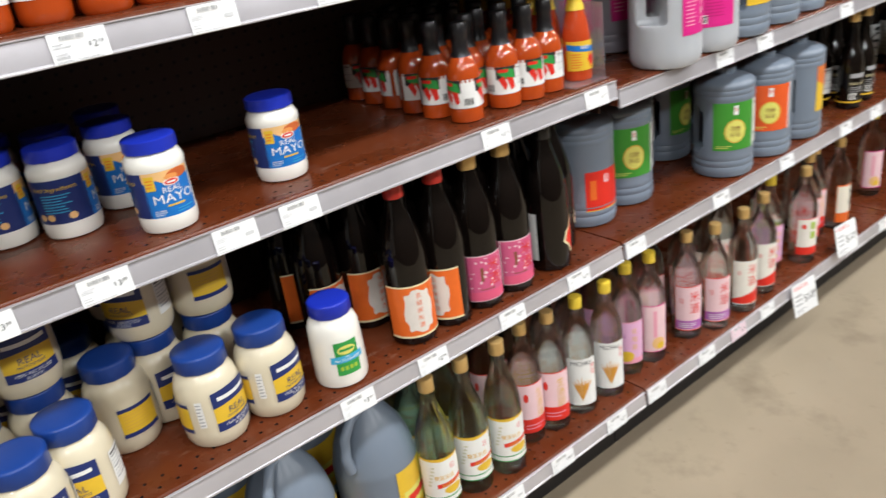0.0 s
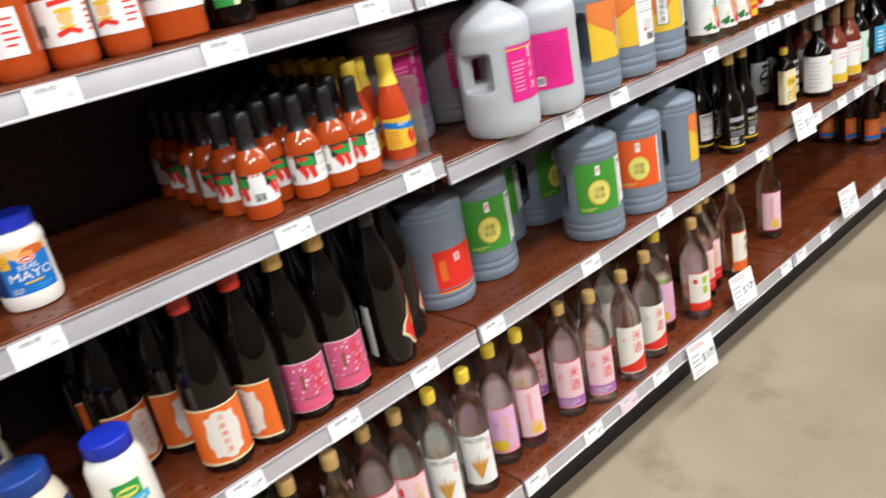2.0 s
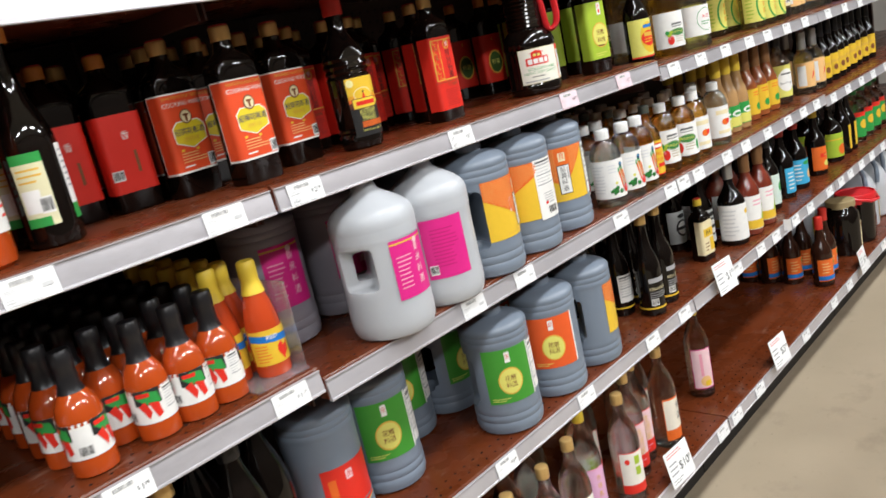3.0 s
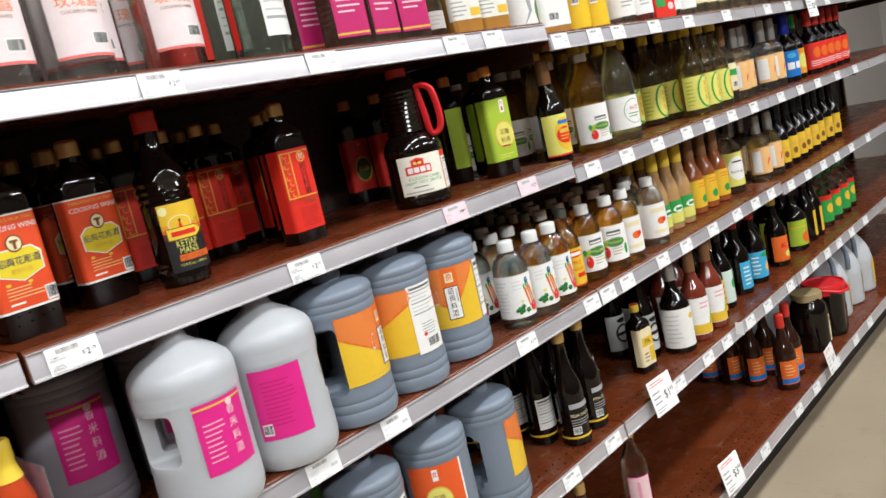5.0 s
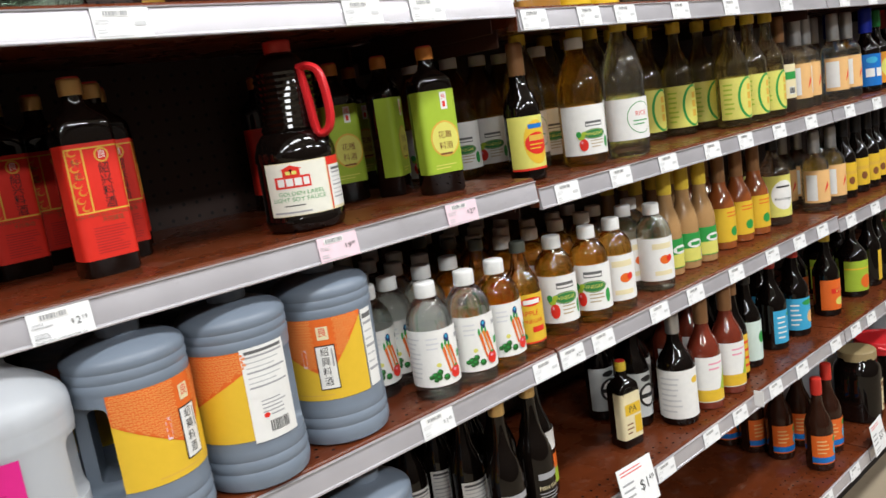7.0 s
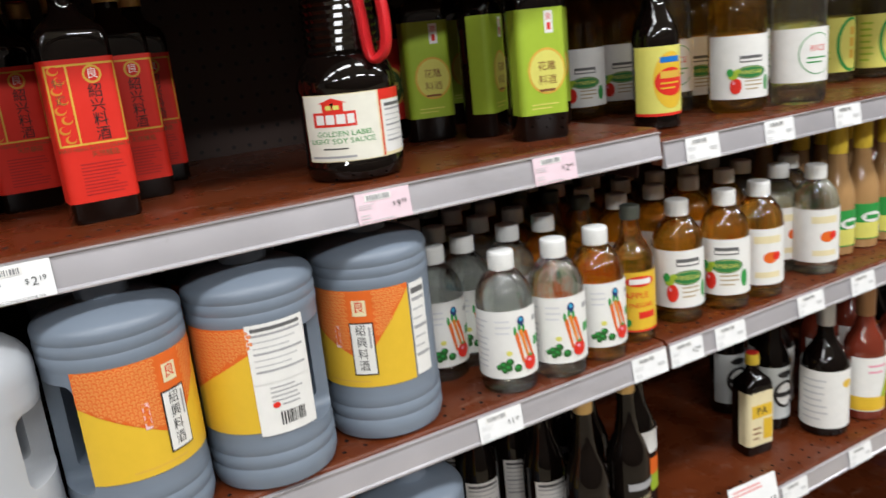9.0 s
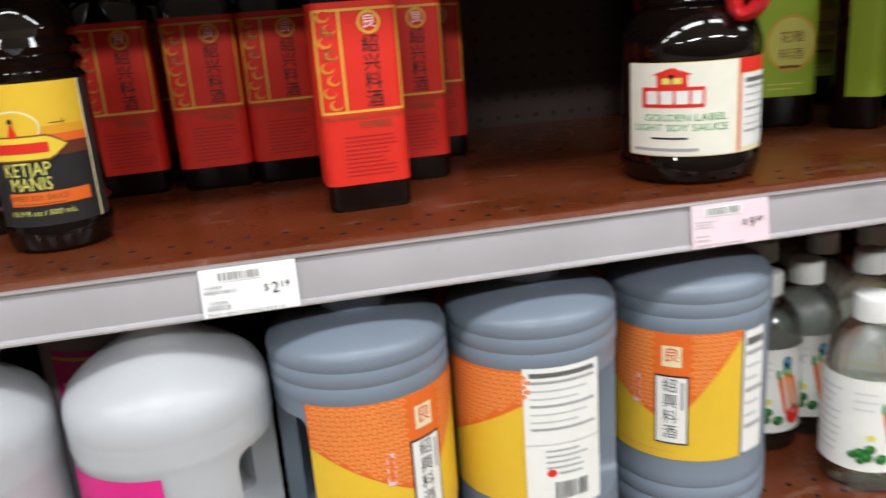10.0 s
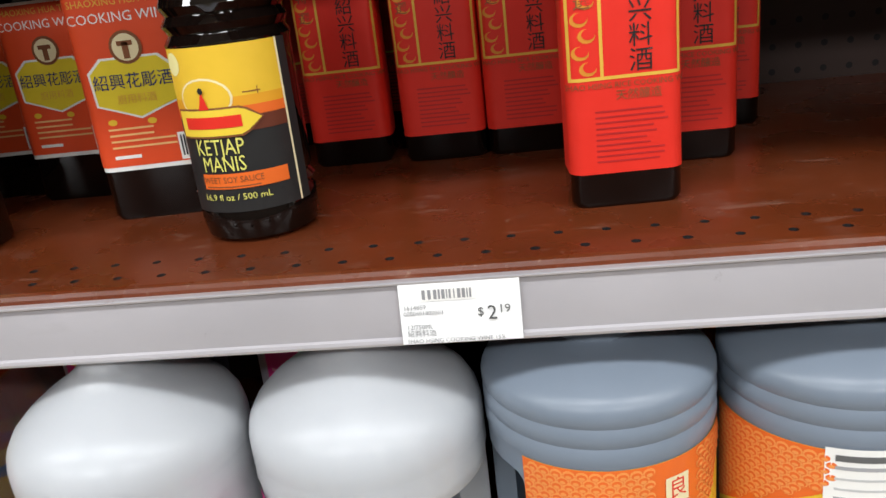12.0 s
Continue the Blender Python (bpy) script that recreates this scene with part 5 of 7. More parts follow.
def amber_front(p, c=0.0):
    u0, u1 = c - 0.090, c + 0.062
    p.rect(u0, u1, 0.064, 0.170, YELLOW, 0)
    tip = c + 0.002
    slope = lambda s: 0.138 - 0.045 * (s * 152 / 92) if s * 0.152 < 0.092 else 0.093 + 0.072 * ((s * 0.152 - 0.092) / 0.060)  # noqa: E731
    p.band(u0, u1, slope, lambda s: 0.170, ORANGE, 1)
    lattice(p, u0 + 0.004, u1 - 0.004, 0.098, 0.168, ink(0.80, 0.30, 0.08), 2, lambda u, v: v > slope((u - u0) / 0.152) + 0.003 and abs(u - tip) > 0.016)
    p.rect(tip - 0.014, tip + 0.014, 0.078, 0.136, BLACK, 3).rect(tip - 0.0125, tip + 0.0125, 0.0795, 0.1345, WHITE, 4)
    p.column("紹興料酒", tip - 0.001, 0.127, 0.0125, 0.0130, BLACK, 5).rect(tip + 0.0078, tip + 0.0102, 0.108, 0.131, GREY, 5)
    p.rect(tip - 0.034, tip - 0.027, 0.108, 0.132, PALEPINK, 3).rect(tip - 0.0325, tip - 0.0285, 0.111, 0.129, ORANGE, 4)
    p.rect(tip - 0.008, tip + 0.008, 0.143, 0.160, CREAMINK, 3).text("良", tip, 0.152, 0.013, RED, 4).bars(c - 0.05, c + 0.03, 0.068, 0.074, 1, GOLD, 1)


def amber_back(p):
    p.rect(-0.090, 0.000, 0.064, 0.170, YELLOW, 0)
    p.band(-0.090, 0.000, lambda s: 0.105 + 0.045 * s, lambda s: 0.170, ORANGE, 1)
    lattice(p, -0.086, -0.006, 0.108, 0.168, ink(0.80, 0.30, 0.08), 2, lambda u, v: v > 0.109 + 0.045 * (u + 0.09) / 0.09)
    p.nutrition(-0.012, 0.052, 0.112, 0.172, 3).rect(-0.012, 0.052, 0.060, 0.113, WHITE, 3).bars(0.004, 0.044, 0.092, 0.110, 4, GREY, 4, 7).code(0.008, 0.040, 0.066, 0.084, 4).oval(0.008, 0.090, 0.004, 0.003, RED, 5).bars(0.014, 0.042, 0.087, 0.092, 1, GREY, 5)


stand(jug("blue-grey plastic cooking wine jug, orange and yellow label", "amber label wine jugs", GREYJUG, lambda p: amber_front(p, 0.028), side=147), 0.886, ((0.504, 0.051, 8),), jitter=0, bias=0)
stand(jug("blue-grey plastic cooking wine jug turned to its nutrition panel", "amber label wine jugs", GREYJUG, amber_back, side=19), 0.886, ((0.651, 0.058, -14),), jitter=0, bias=0)
stand(jug("blue-grey plastic cooking wine jug, orange and yellow label", "amber label wine jugs", GREYJUG, lambda p: (amber_front(p, -0.004), p.nutrition(0.060, 0.085, 0.066, 0.168, 2)), side=150), 0.886, ((0.804, 0.073, -36), (0.51, 0.25, 20), (0.67, 0.25, 0), (0.82, 0.25, 0)), jitter=0, bias=0)


def pink_jug_label(p):
    p.rect(-0.052, 0.030, 0.066, 0.168, MAGENTA, 0).rect(-0.052, 0.030, 0.160, 0.163, GOLD, 1)
    p.column("香米料酒", 0.002, 0.146, 0.015, 0.019, PALEPINK, 1).bars(-0.044, -0.012, 0.082, 0.142, 8, PINK, 1, 4).oval(0.002, 0.158, 0.006, 0.005, PALEPINK, 2)


def back_label(p):
    p.rect(-0.056, 0.026, 0.056, 0.166, MAGENTA, 0).bars(-0.040, 0.012, 0.076, 0.150, 11, ink(0.50, 0.012, 0.15), 1, 4).code(-0.052, -0.036, 0.064, 0.082, 1)


stand(jug("white translucent rice wine jug with magenta label", "magenta label wine jugs", WHITEJUG, pink_jug_label, side=133, plain=True), 0.886, ((0.201, 0.031, 13),), jitter=0, bias=0)
stand(jug("white translucent rice wine jug with magenta label", "magenta label wine jugs", WHITEJUG, back_label, side=47, plain=True), 0.886, ((0.356, 0.043, -22),), jitter=0, bias=0)
stand(jug("grey translucent rice wine jug with magenta label", "magenta label wine jugs", DIMJUG, pink_jug_label, side=55), 0.886, ((0.105, 0.235, 5), (0.28, 0.25, 0)), jitter=0, bias=0)


def emblem(p, ground, c=0.004):
    p.rect(c - 0.052, c + 0.052, 0.064, 0.168, ground, 0).oval(c, 0.106, 0.026, 0.026, GOLD, 1, 28).oval(c, 0.106, 0.0235, 0.0235, LEMON, 2, 28).text("花雕", c, 0.111, 0.012, BROWN, 3).text("料酒", c, 0.098, 0.012, BROWN, 3)
    p.rect(c - 0.005, c + 0.006, 0.142, 0.162, WHITE, 1).text("良", c, 0.153, 0.010, RED, 2).bars(c - 0.045, c - 0.005, 0.068, 0.076, 2, LEMON, 1).rect(c + 0.052, c + 0.056, 0.064, 0.168, WHITE, 0)


stand(jug("blue-grey plastic cooking wine jug with green label", "second shelf wine jugs", GREYJUG, lambda p: (emblem(p, ink(0.05, 0.27, 0.03)), p.nutrition(0.062, 0.09, 0.07, 0.165, 0)), side=130), 0.552, ((0.483, 0.068, -38), (0.211, 0.165, -30), (0.365, 0.275, -34), (0.51, 0.265, 0)), jitter=0, bias=0)
stand(jug("blue-grey plastic cooking wine jug with orange-red label", "second shelf wine jugs", GREYJUG, lambda p: emblem(p, ink(0.72, 0.10, 0.02)), side=140), 0.552, ((0.657, 0.066, -48), (0.675, 0.26, 0)), jitter=0, bias=0)
stand(jug("blue-grey plastic cooking wine jug with label turned aside", "second shelf wine jugs", GREYJUG, lambda p: amber_front(p, 0.0), side=70), 0.552, ((0.818, 0.068, 60), (0.83, 0.26, 0)), jitter=0, bias=0)
stand(jug("blue-grey plastic cooking wine jug with peeling red label", "second shelf wine jugs", GREYJUG, lambda p: (p.rect(-0.050, 0.062, 0.030, 0.118, RED, 0), p.rect(-0.040, -0.026, 0.06, 0.10, ORANGE, 1), p.rect(-0.050, 0.062, 0.036, 0.038, GOLD, 1), p.rect(-0.006, 0.008, 0.092, 0.108, PALEPINK, 1), p.text("良", 0.001, 0.100, 0.012, RED, 2)), side=90), 0.552, ((0.064, 0.157, -4),), jitter=0, bias=0)


def gallon_jug():
    t = thing("vinegar_jug", "ribbed blue-grey vinegar gallon jug with looped handle and yellow label", "jug", "gallon vinegar jugs")
    R = 0.080
    prof = [(R * 0.85, 0.0), (R * 0.97, 0.005), (R, 0.015)]
    prof += [(R * (1.0 if j % 2 else 0.985), 0.02 + 0.006 * j) for j in range(20)]
    prof += [(R * 0.98, 0.145), (R * 0.90, 0.175), (R * 0.76, 0.205), (R * 0.55, 0.232), (R * 0.34, 0.252), (R * 0.24, 0.262), (R * 0.23, 0.275)]
    part("body", turned("body", prof, GREYJUG, k=10), None, t)
    part("handle", tube("handle", [(-0.018, -0.012, 0.258), (-0.045, -0.030, 0.256), (-0.068, -0.045, 0.235), (-0.074, -0.050, 0.20), (-0.068, -0.046, 0.165)], 0.010, GREYJUG, 10), None, t)
    cap(t, 0.021, 0.264, 0.284, WHITECAP, "cap", 1)
    p = Print(R * 1.001).rect(0.0, 0.10, 0.03, 0.14, YELLOW, 0).rect(0.01, 0.09, 0.05, 0.09, LEMON, 1).rect(0.018, 0.08, 0.062, 0.078, RED, 2)
    p.done(t, "label", "yellow printed label")
    return t


stand(gallon_jug(), 0.199, ((-0.635, 0.085, 10), (-0.815, 0.090, 30), (-0.99, 0.09, 10), (-1.16, 0.1, 0), (-0.70, 0.27, 0), (-0.88, 0.27, 0)), jitter=2)

# ---- vinegars on the middle shelf ----
VIN = [(0.032, 0.0), (0.0365, 0.003), (0.038, 0.010), (0.0375, 0.050), (0.0375, 0.116), (0.038, 0.120), (0.0367, 0.131), (0.0325, 0.143), (0.024, 0.155), (0.017, 0.162), (0.015, 0.176)]
VCAP = (0.0175, 0.163, 0.187, WHITECAP)


def veg_label(p):
    p.rect(-0.070, 0.052, 0.020, 0.098, WHITE, 0).bars(-0.062, -0.030, 0.03, 0.09, 9, ink(0.62, 0.62, 0.62), 1, 5).bars(-0.020, 0.004, 0.070, 0.090, 3, ink(0.66, 0.66, 0.68), 1, 3)
    p.oval(0.014, 0.085, 0.0050, 0.0060, NAVY, 1).oval(0.014, 0.087, 0.0025, 0.0025, SKY, 2)
    for k, (u, v, s) in enumerate(((0.004, 0.072, 1.0), (0.010, 0.075, 0.9), (0.016, 0.073, 1.0))):
        p.poly([(u, v), (u + 0.005 * s, v + 0.001), (u + 0.012 + 0.002 * k, v - 0.034), (u + 0.009 + 0.002 * k, v - 0.035)], ORANGE if k != 1 else ink(0.78, 0.24, 0.03), 2 + k)
        p.oval(u + 0.001, v + 0.003, 0.002, 0.005, GREEN, 2)
    p.oval(0.024, 0.036, 0.0095, 0.0090, RED, 6).oval(0.022, 0.039, 0.003, 0.002, PINK, 7, 8).oval(0.024, 0.0445, 0.004, 0.0015, GREEN, 7, 8)
    dark = ink(0.02, 0.11, 0.02)
    for u, v, r in ((-0.012, 0.036, 0.0055), (-0.004, 0.040, 0.005), (-0.018, 0.034, 0.004), (-0.006, 0.033, 0.005), (0.006, 0.032, 0.0055), (-0.011, 0.030, 0.004)):
        p.oval(u, v, r, r * 0.85, dark, 3, 10).oval(u - 0.001, v + 0.0015, r * 0.5, r * 0.35, GREEN, 4, 8)
    p.oval(-0.004, 0.050, 0.004, 0.003, LEMON, 2, 10).rect(0.034, 0.050, 0.080, 0.086, GREY, 1).rect(0.034, 0.052, 0.052, 0.062, GREEN, 1)


def cider_label(p):
    p.rect(-0.068, 0.052, 0.022, 0.098, WHITE, 0).oval(0.002, 0.062, 0.025, 0.010, ink(0.02, 0.16, 0.04), 1).oval(0.002, 0.062, 0.0235, 0.0088, ink(0.55, 0.55, 0.25), 2).oval(0.002, 0.062, 0.0225, 0.0080, ink(0.03, 0.20, 0.05), 3).text("VINEGAR", 0.002, 0.062, 0.0085, LEMON, 4).rect(-0.016, 0.020, 0.077, 0.087, ink(0.12, 0.12, 0.12), 1).rect(-0.0145, 0.0185, 0.079, 0.0825, WHITE, 2).oval(-0.022, 0.042, 0.0085, 0.012, RED, 5).oval(-0.025, 0.047, 0.002, 0.003, PINK, 6, 8).oval(-0.026, 0.058, 0.007, 0.006, LIME, 5).oval(-0.030, 0.063, 0.005, 0.006, GREEN, 6).oval(-0.020, 0.064, 0.005, 0.004, LIME, 6).bars(-0.008, 0.022, 0.034, 0.052, 3, ink(0.45, 0.35, 0.2), 1).oval(0.030, 0.044, 0.006, 0.012, GREEN, 1)


def fruit_label(p):
    p.rect(-0.06, 0.06, 0.020, 0.098, WHITE, 0).oval(0.004, 0.058, 0.012, 0.008, ORANGE, 1).oval(0.014, 0.060, 0.007, 0.006, RED, 2).rect(-0.02, 0.02, 0.030, 0.038, CREAMINK, 1).rect(-0.022, 0.022, 0.078, 0.088, CREAMINK, 1)


stand(round_sauce("vinegar_bottle", "clear white vinegar bottle with vegetable picture label", "middle shelf vinegars", VIN, CLEARGLASS, VCAP, veg_label, stretch=1.18), 0.886,
      [(0.974, 0.041, 8), (1.053, 0.033, 4), (0.925, 0.135, 20)] + [(0.905 + 0.078 * j, 0.150 + 0.078 * k + (0.06 if j == 0 else 0), 10) for j in range(3) for k in range(4) if not (j == 0 and k > 2)], jitter=5, bias=-36)
stand(round_sauce("vinegar_bottle", "amber vinegar bottle with vegetable picture label", "middle shelf vinegars", VIN, AMBER, VCAP, veg_label, stretch=1.18), 0.886, [(1.128, 0.036, 2)] + [(1.128, 0.152 + 0.078 * k, 0) for k in range(4)], jitter=4, bias=-30)


def yellow_cider(p):
    p.rect(-0.05, 0.05, 0.020, 0.108, YELLOW, 0).rect(-0.05, 0.05, 0.018, 0.021, RED, 1).oval(0.004, 0.094, 0.022, 0.008, RED, 1).rect(-0.012, 0.020, 0.090, 0.098, WHITE, 2).text("APPLE", -0.002, 0.073, 0.013, RED, 1).text("VINEGAR", 0.002, 0.058, 0.010, RED, 1).rect(0.0, 0.026, 0.038, 0.048, RED, 1).oval(-0.016, 0.032, 0.006, 0.006, GREEN, 1)


stand(round_sauce("vinegar_bottle", "amber cider vinegar bottle with bright yellow label", "middle shelf vinegars", sloped(0.0325, 0.115, 0.165, 0.198, 0.012), AMBER, (0.0145, 0.180, 0.200, DIMCAP), yellow_cider), 0.886, [(1.206, 0.050, 4), (1.205, 0.155, 4), (1.205, 0.23, 0), (1.2, 0.31, 0)], jitter=3, bias=-30)
stand(round_sauce("vinegar_bottle", "amber cider vinegar bottle with white tomato label", "middle shelf vinegars", VIN, AMBER, VCAP, cider_label, stretch=1.18), 0.886, [(1.312, 0.062, 2), (1.402, 0.050, -18)] + [(1.29 + 0.082 * j, 0.17 + 0.078 * k, 0) for j in range(3) for k in range(4)], jitter=5, bias=-30)
stand(round_sauce("vinegar_bottle", "golden vinegar bottle with plain white fruit label", "middle shelf vinegars", VIN, AMBER, VCAP, fruit_label, stretch=1.18), 0.886, [(1.480, 0.048, 0), (1.53, 0.16, 0), (1.53, 0.24, 0)], jitter=4, bias=-30)
stand(round_sauce("vinegar_bottle", "clear rice vinegar bottle with white fruit label", "middle shelf vinegars", VIN, STRAW, VCAP, fruit_label, stretch=1.18), 0.886, [(1.610, 0.110, 10), (1.634, 0.055, 2), (1.61, 0.19, 0), (1.62, 0.27, 0), (1.69, 0.15, 0)], jitter=4, bias=-30)


def green_dressing(p):
    p.rect(-0.05, 0.05, 0.018, 0.085, GREEN, 0).rect(-0.05, 0.05, 0.020, 0.050, LEMON, 1).oval(0.0, 0.060, 0.020, 0.010, WHITE, 2).rect(-0.012, 0.012, 0.056, 0.064, GREEN, 3).code(0.018, 0.036, 0.024, 0.042, 2)


stand(round_sauce("marinade_bottle", "brown marinade bottle with green and yellow label", "marinade bottles", sloped(0.031, 0.10, 0.18, 0.232), MUSTARD, (0.0165, 0.185, 0.238, YELLOWCAP), green_dressing), 0.886, [(1.745, 0.090), (1.815, 0.088), (1.885, 0.085), (1.75, 0.17), (1.82, 0.17), (1.89, 0.17), (1.75, 0.25), (1.82, 0.25)], jitter=8, bias=-12)
stand(round_sauce("marinade_bottle", "red-brown marinade bottle with yellow label", "marinade bottles", sloped(0.034, 0.105, 0.17, 0.232), surface("red_brown_sauce", (0.30, 0.08, 0.02), 0.12, coat=0.8), (0.0165, 0.165, 0.238, BROWNFOIL), lambda p: (p.rect(-0.05, 0.05, 0.020, 0.105, YELLOW, 0), p.bars(-0.02, 0.03, 0.08, 0.098, 2, ORANGE, 1), p.oval(0.0, 0.045, 0.012, 0.012, GREEN, 1))), 0.886, [(2.01, 0.105), (2.10, 0.105), (2.185, 0.102), (2.02, 0.2), (2.10, 0.2)], jitter=10, bias=-12)
stand(round_sauce("wine_vinegar_bottle", "tall smoked wine vinegar bottle with yellow and white label", "marinade bottles", sloped(0.042, 0.14, 0.19, 0.235), SMOKEGLASS, (0.0165, 0.205, 0.245, BLACKCAP), lambda p: (p.rect(-0.062, 0.062, 0.026, 0.138, LEMON, 0), p.oval(0.0, 0.085, 0.034, 0.040, WHITE, 1, 24), p.text("RiceVinegar", 0.0, 0.075, 0.011, BLACK, 2), p.rect(-0.020, 0.020, 0.105, 0.110, BLACK, 2))), 0.886, [(2.30, 0.105), (2.31, 0.2), (2.4, 0.24)], jitter=4, bias=-30)
stand(round_sauce("wine_vinegar_bottle", "straw wine vinegar bottle with peach label and grey foil", "peach label vinegars", sloped(0.038, 0.13, 0.175, 0.228), STRAW, (0.0165, 0.17, 0.236, SILVERFOIL), lambda p: (p.rect(-0.055, 0.055, 0.028, 0.122, PEACH, 0), p.rect(-0.045, -0.015, 0.035, 0.11, WHITE, 1), p.poly([(0.004, 0.055), (0.02, 0.075), (0.016, 0.088), (0.008, 0.068)], RED, 1))), 0.875, [(2.55, 0.10), (2.655, 0.095), (2.56, 0.2), (2.66, 0.2)], jitter=8, bias=-30)


def yellow_soy(p):
    p.rect(-0.05, 0.05, 0.025, 0.110, YELLOW, 0).rect(-0.03, 0.03, 0.075, 0.085, GOLD, 1).oval(0.004, 0.055, 0.010, 0.012, BROWN, 1)


stand(round_sauce("soy_sauce_bottle", "dark soy sauce bottle with yellow label", "yellow label soy sauces", sloped(0.034, 0.12, 0.175, 0.24), DARKGLASS, (0.0155, 0.19, 0.248, BLACKCAP), yellow_soy), 0.875, [(2.76, 0.10), (2.86, 0.10), (2.95, 0.10), (3.04, 0.11), (3.14, 0.11), (3.25, 0.12), (3.36, 0.12), (3.47, 0.12), (2.8, 0.2), (2.9, 0.2), (3.0, 0.2)], jitter=10, bias=-30)

# ---- tall vinegars further along the upper shelf ----
BIGVIN = [(0.038, 0.0), (0.043, 0.004), (0.045, 0.012), (0.0445, 0.06), (0.0445, 0.138), (0.045, 0.143), (0.042, 0.165), (0.033, 0.190), (0.022, 0.212), (0.017, 0.222), (0.016, 0.24)]
stand(round_sauce("vinegar_bottle", "large amber cider vinegar bottle with white tomato label", "upper shelf vinegars", BIGVIN, AMBER, (0.0185, 0.228, 0.250, WHITECAP), lambda p: (cider_label(p), p.rect(-0.068, 0.052, 0.097, 0.118, WHITE, 0))), 1.181, [(1.488, 0.096, 2), (1.345, 0.310, 0), (1.435, 0.315, 0), (1.52, 0.22, 0), (1.26, 0.33, 0), (1.52, 0.33, 0)], jitter=4, bias=-30)
stand(round_sauce("rice_vinegar_bottle", "tall straw rice vinegar bottle with round white label", "upper shelf vinegars", [(0.036, 0.0), (0.041, 0.004), (0.0425, 0.012), (0.042, 0.15), (0.042, 0.165), (0.036, 0.195), (0.026, 0.225), (0.017, 0.245), (0.0155, 0.265)], STRAW, (0.0175, 0.252, 0.275, YELLOWCAP), lambda p: (p.rect(-0.07, 0.07, 0.035, 0.118, WHITE, 0), p.oval(0.012, 0.078, 0.030, 0.032, GREEN, 1, 28), p.oval(0.012, 0.078, 0.0285, 0.0305, WHITE, 2, 28), p.text("RICE", 0.012, 0.086, 0.013, RED, 3), p.bars(-0.006, 0.030, 0.062, 0.076, 2, GREEN, 3))), 1.181, [(1.592, 0.062, 0), (1.44, 0.20, 0), (1.60, 0.18, 0), (1.68, 0.20, 0), (1.62, 0.28, 0)], jitter=4, bias=-30)


def apple_label(p):
    p.rect(-0.055, 0.055, 0.020, 0.120, LEMON, 0).oval(0.018, 0.070, 0.030, 0.050, GREEN, 1, 24).oval(0.020, 0.070, 0.026, 0.045, LEMON, 2, 24).rect(0.014, 0.026, 0.088, 0.102, GOLD, 3).rect(0.014, 0.026, 0.066, 0.082, GOLD, 3).rect(0.014, 0.026, 0.044, 0.060, GOLD, 3).bars(-0.045, -0.02, 0.03, 0.11, 7, LIME, 1)


stand(round_sauce("vinegar_bottle", "pale yellow vinegar bottle with lime and yellow label", "lime label vinegars", sloped(0.040, 0.145, 0.21, 0.262), YELLOWOIL, (0.0175, 0.245, 0.272, YELLOWCAP), apple_label), 1.181, [(2.08, 0.085, 4), (2.175, 0.085, 4), (2.27, 0.085, 4), (1.79, 0.22, 4), (1.88, 0.20, 4), (1.97, 0.17, 4), (1.74, 0.31, 0), (1.83, 0.31, 0), (1.92, 0.30, 0), (2.02, 0.28, 0), (2.1, 0.18, 0), (2.2, 0.18, 0)], jitter=4, bias=-30)
stand(round_sauce("vinegar_bottle", "brown vinegar bottle with pale label and brown foil", "upper shelf vinegars", sloped(0.038, 0.14, 0.19, 0.25), SMOKEGLASS, (0.0165, 0.19, 0.258, BROWNFOIL), lambda p: (p.rect(-0.05, 0.05, 0.04, 0.13, CREAMINK, 0), p.code(0.0, 0.02, 0.05, 0.07, 1), p.rect(-0.03, 0.03, 0.09, 0.11, GREEN, 1))), 1.181, [(2.37, 0.10), (2.38, 0.19)], jitter=4, bias=-30)
stand(round_sauce("rice_wine_bottle", "clear vinegar bottle with cream label and grey foil", "cream label vinegars", sloped(0.038, 0.14, 0.18, 0.245), STRAW, (0.0175, 0.175, 0.254, SILVERFOIL), lambda p: (p.rect(-0.055, 0.055, 0.030, 0.125, PEACH, 0), p.rect(-0.052, -0.015, 0.04, 0.115, WHITE, 1), p.poly([(0.004, 0.055), (0.02, 0.075), (0.016, 0.088), (0.008, 0.068)], RED, 1))), 1.181, [(2.47, 0.10), (2.555, 0.11), (2.70, 0.09), (2.80, 0.09), (2.48, 0.2), (2.56, 0.2), (2.7, 0.19), (2.8, 0.19)], jitter=14)
stand(round_sauce("soy_sauce_bottle", "dark soy sauce bottle with blue label and blue wrap", "", sloped(0.040, 0.13, 0.175, 0.245), DARKGLASS, (0.020, 0.185, 0.260, BLUECAP), lambda p: (p.rect(-0.055, 0.055, 0.020, 0.118, BLUE, 0), p.rect(-0.030, -0.004, 0.048, 0.074, WHITE, 1), p.rect(0.002, 0.028, 0.048, 0.074, WHITE, 1), p.oval(-0.01, 0.10, 0.018, 0.01, SKY, 1))), 1.181, [(2.95, 0.09), (2.93, 0.19)], jitter=4, bias=-30)
stand(round_sauce("soy_sauce_bottle", "dark soy sauce bottle with orange label", "", sloped(0.038, 0.13, 0.175, 0.245), DARKGLASS, (0.017, 0.20, 0.254, GREENCAP), lambda p: (p.rect(-0.055, 0.055, 0.020, 0.118, ink(0.75, 0.30, 0.03), 0), p.oval(0.01, 0.07, 0.022, 0.03, LEMON, 1))), 1.181, [(3.06, 0.10), (3.05, 0.19)], jitter=4, bias=-30)
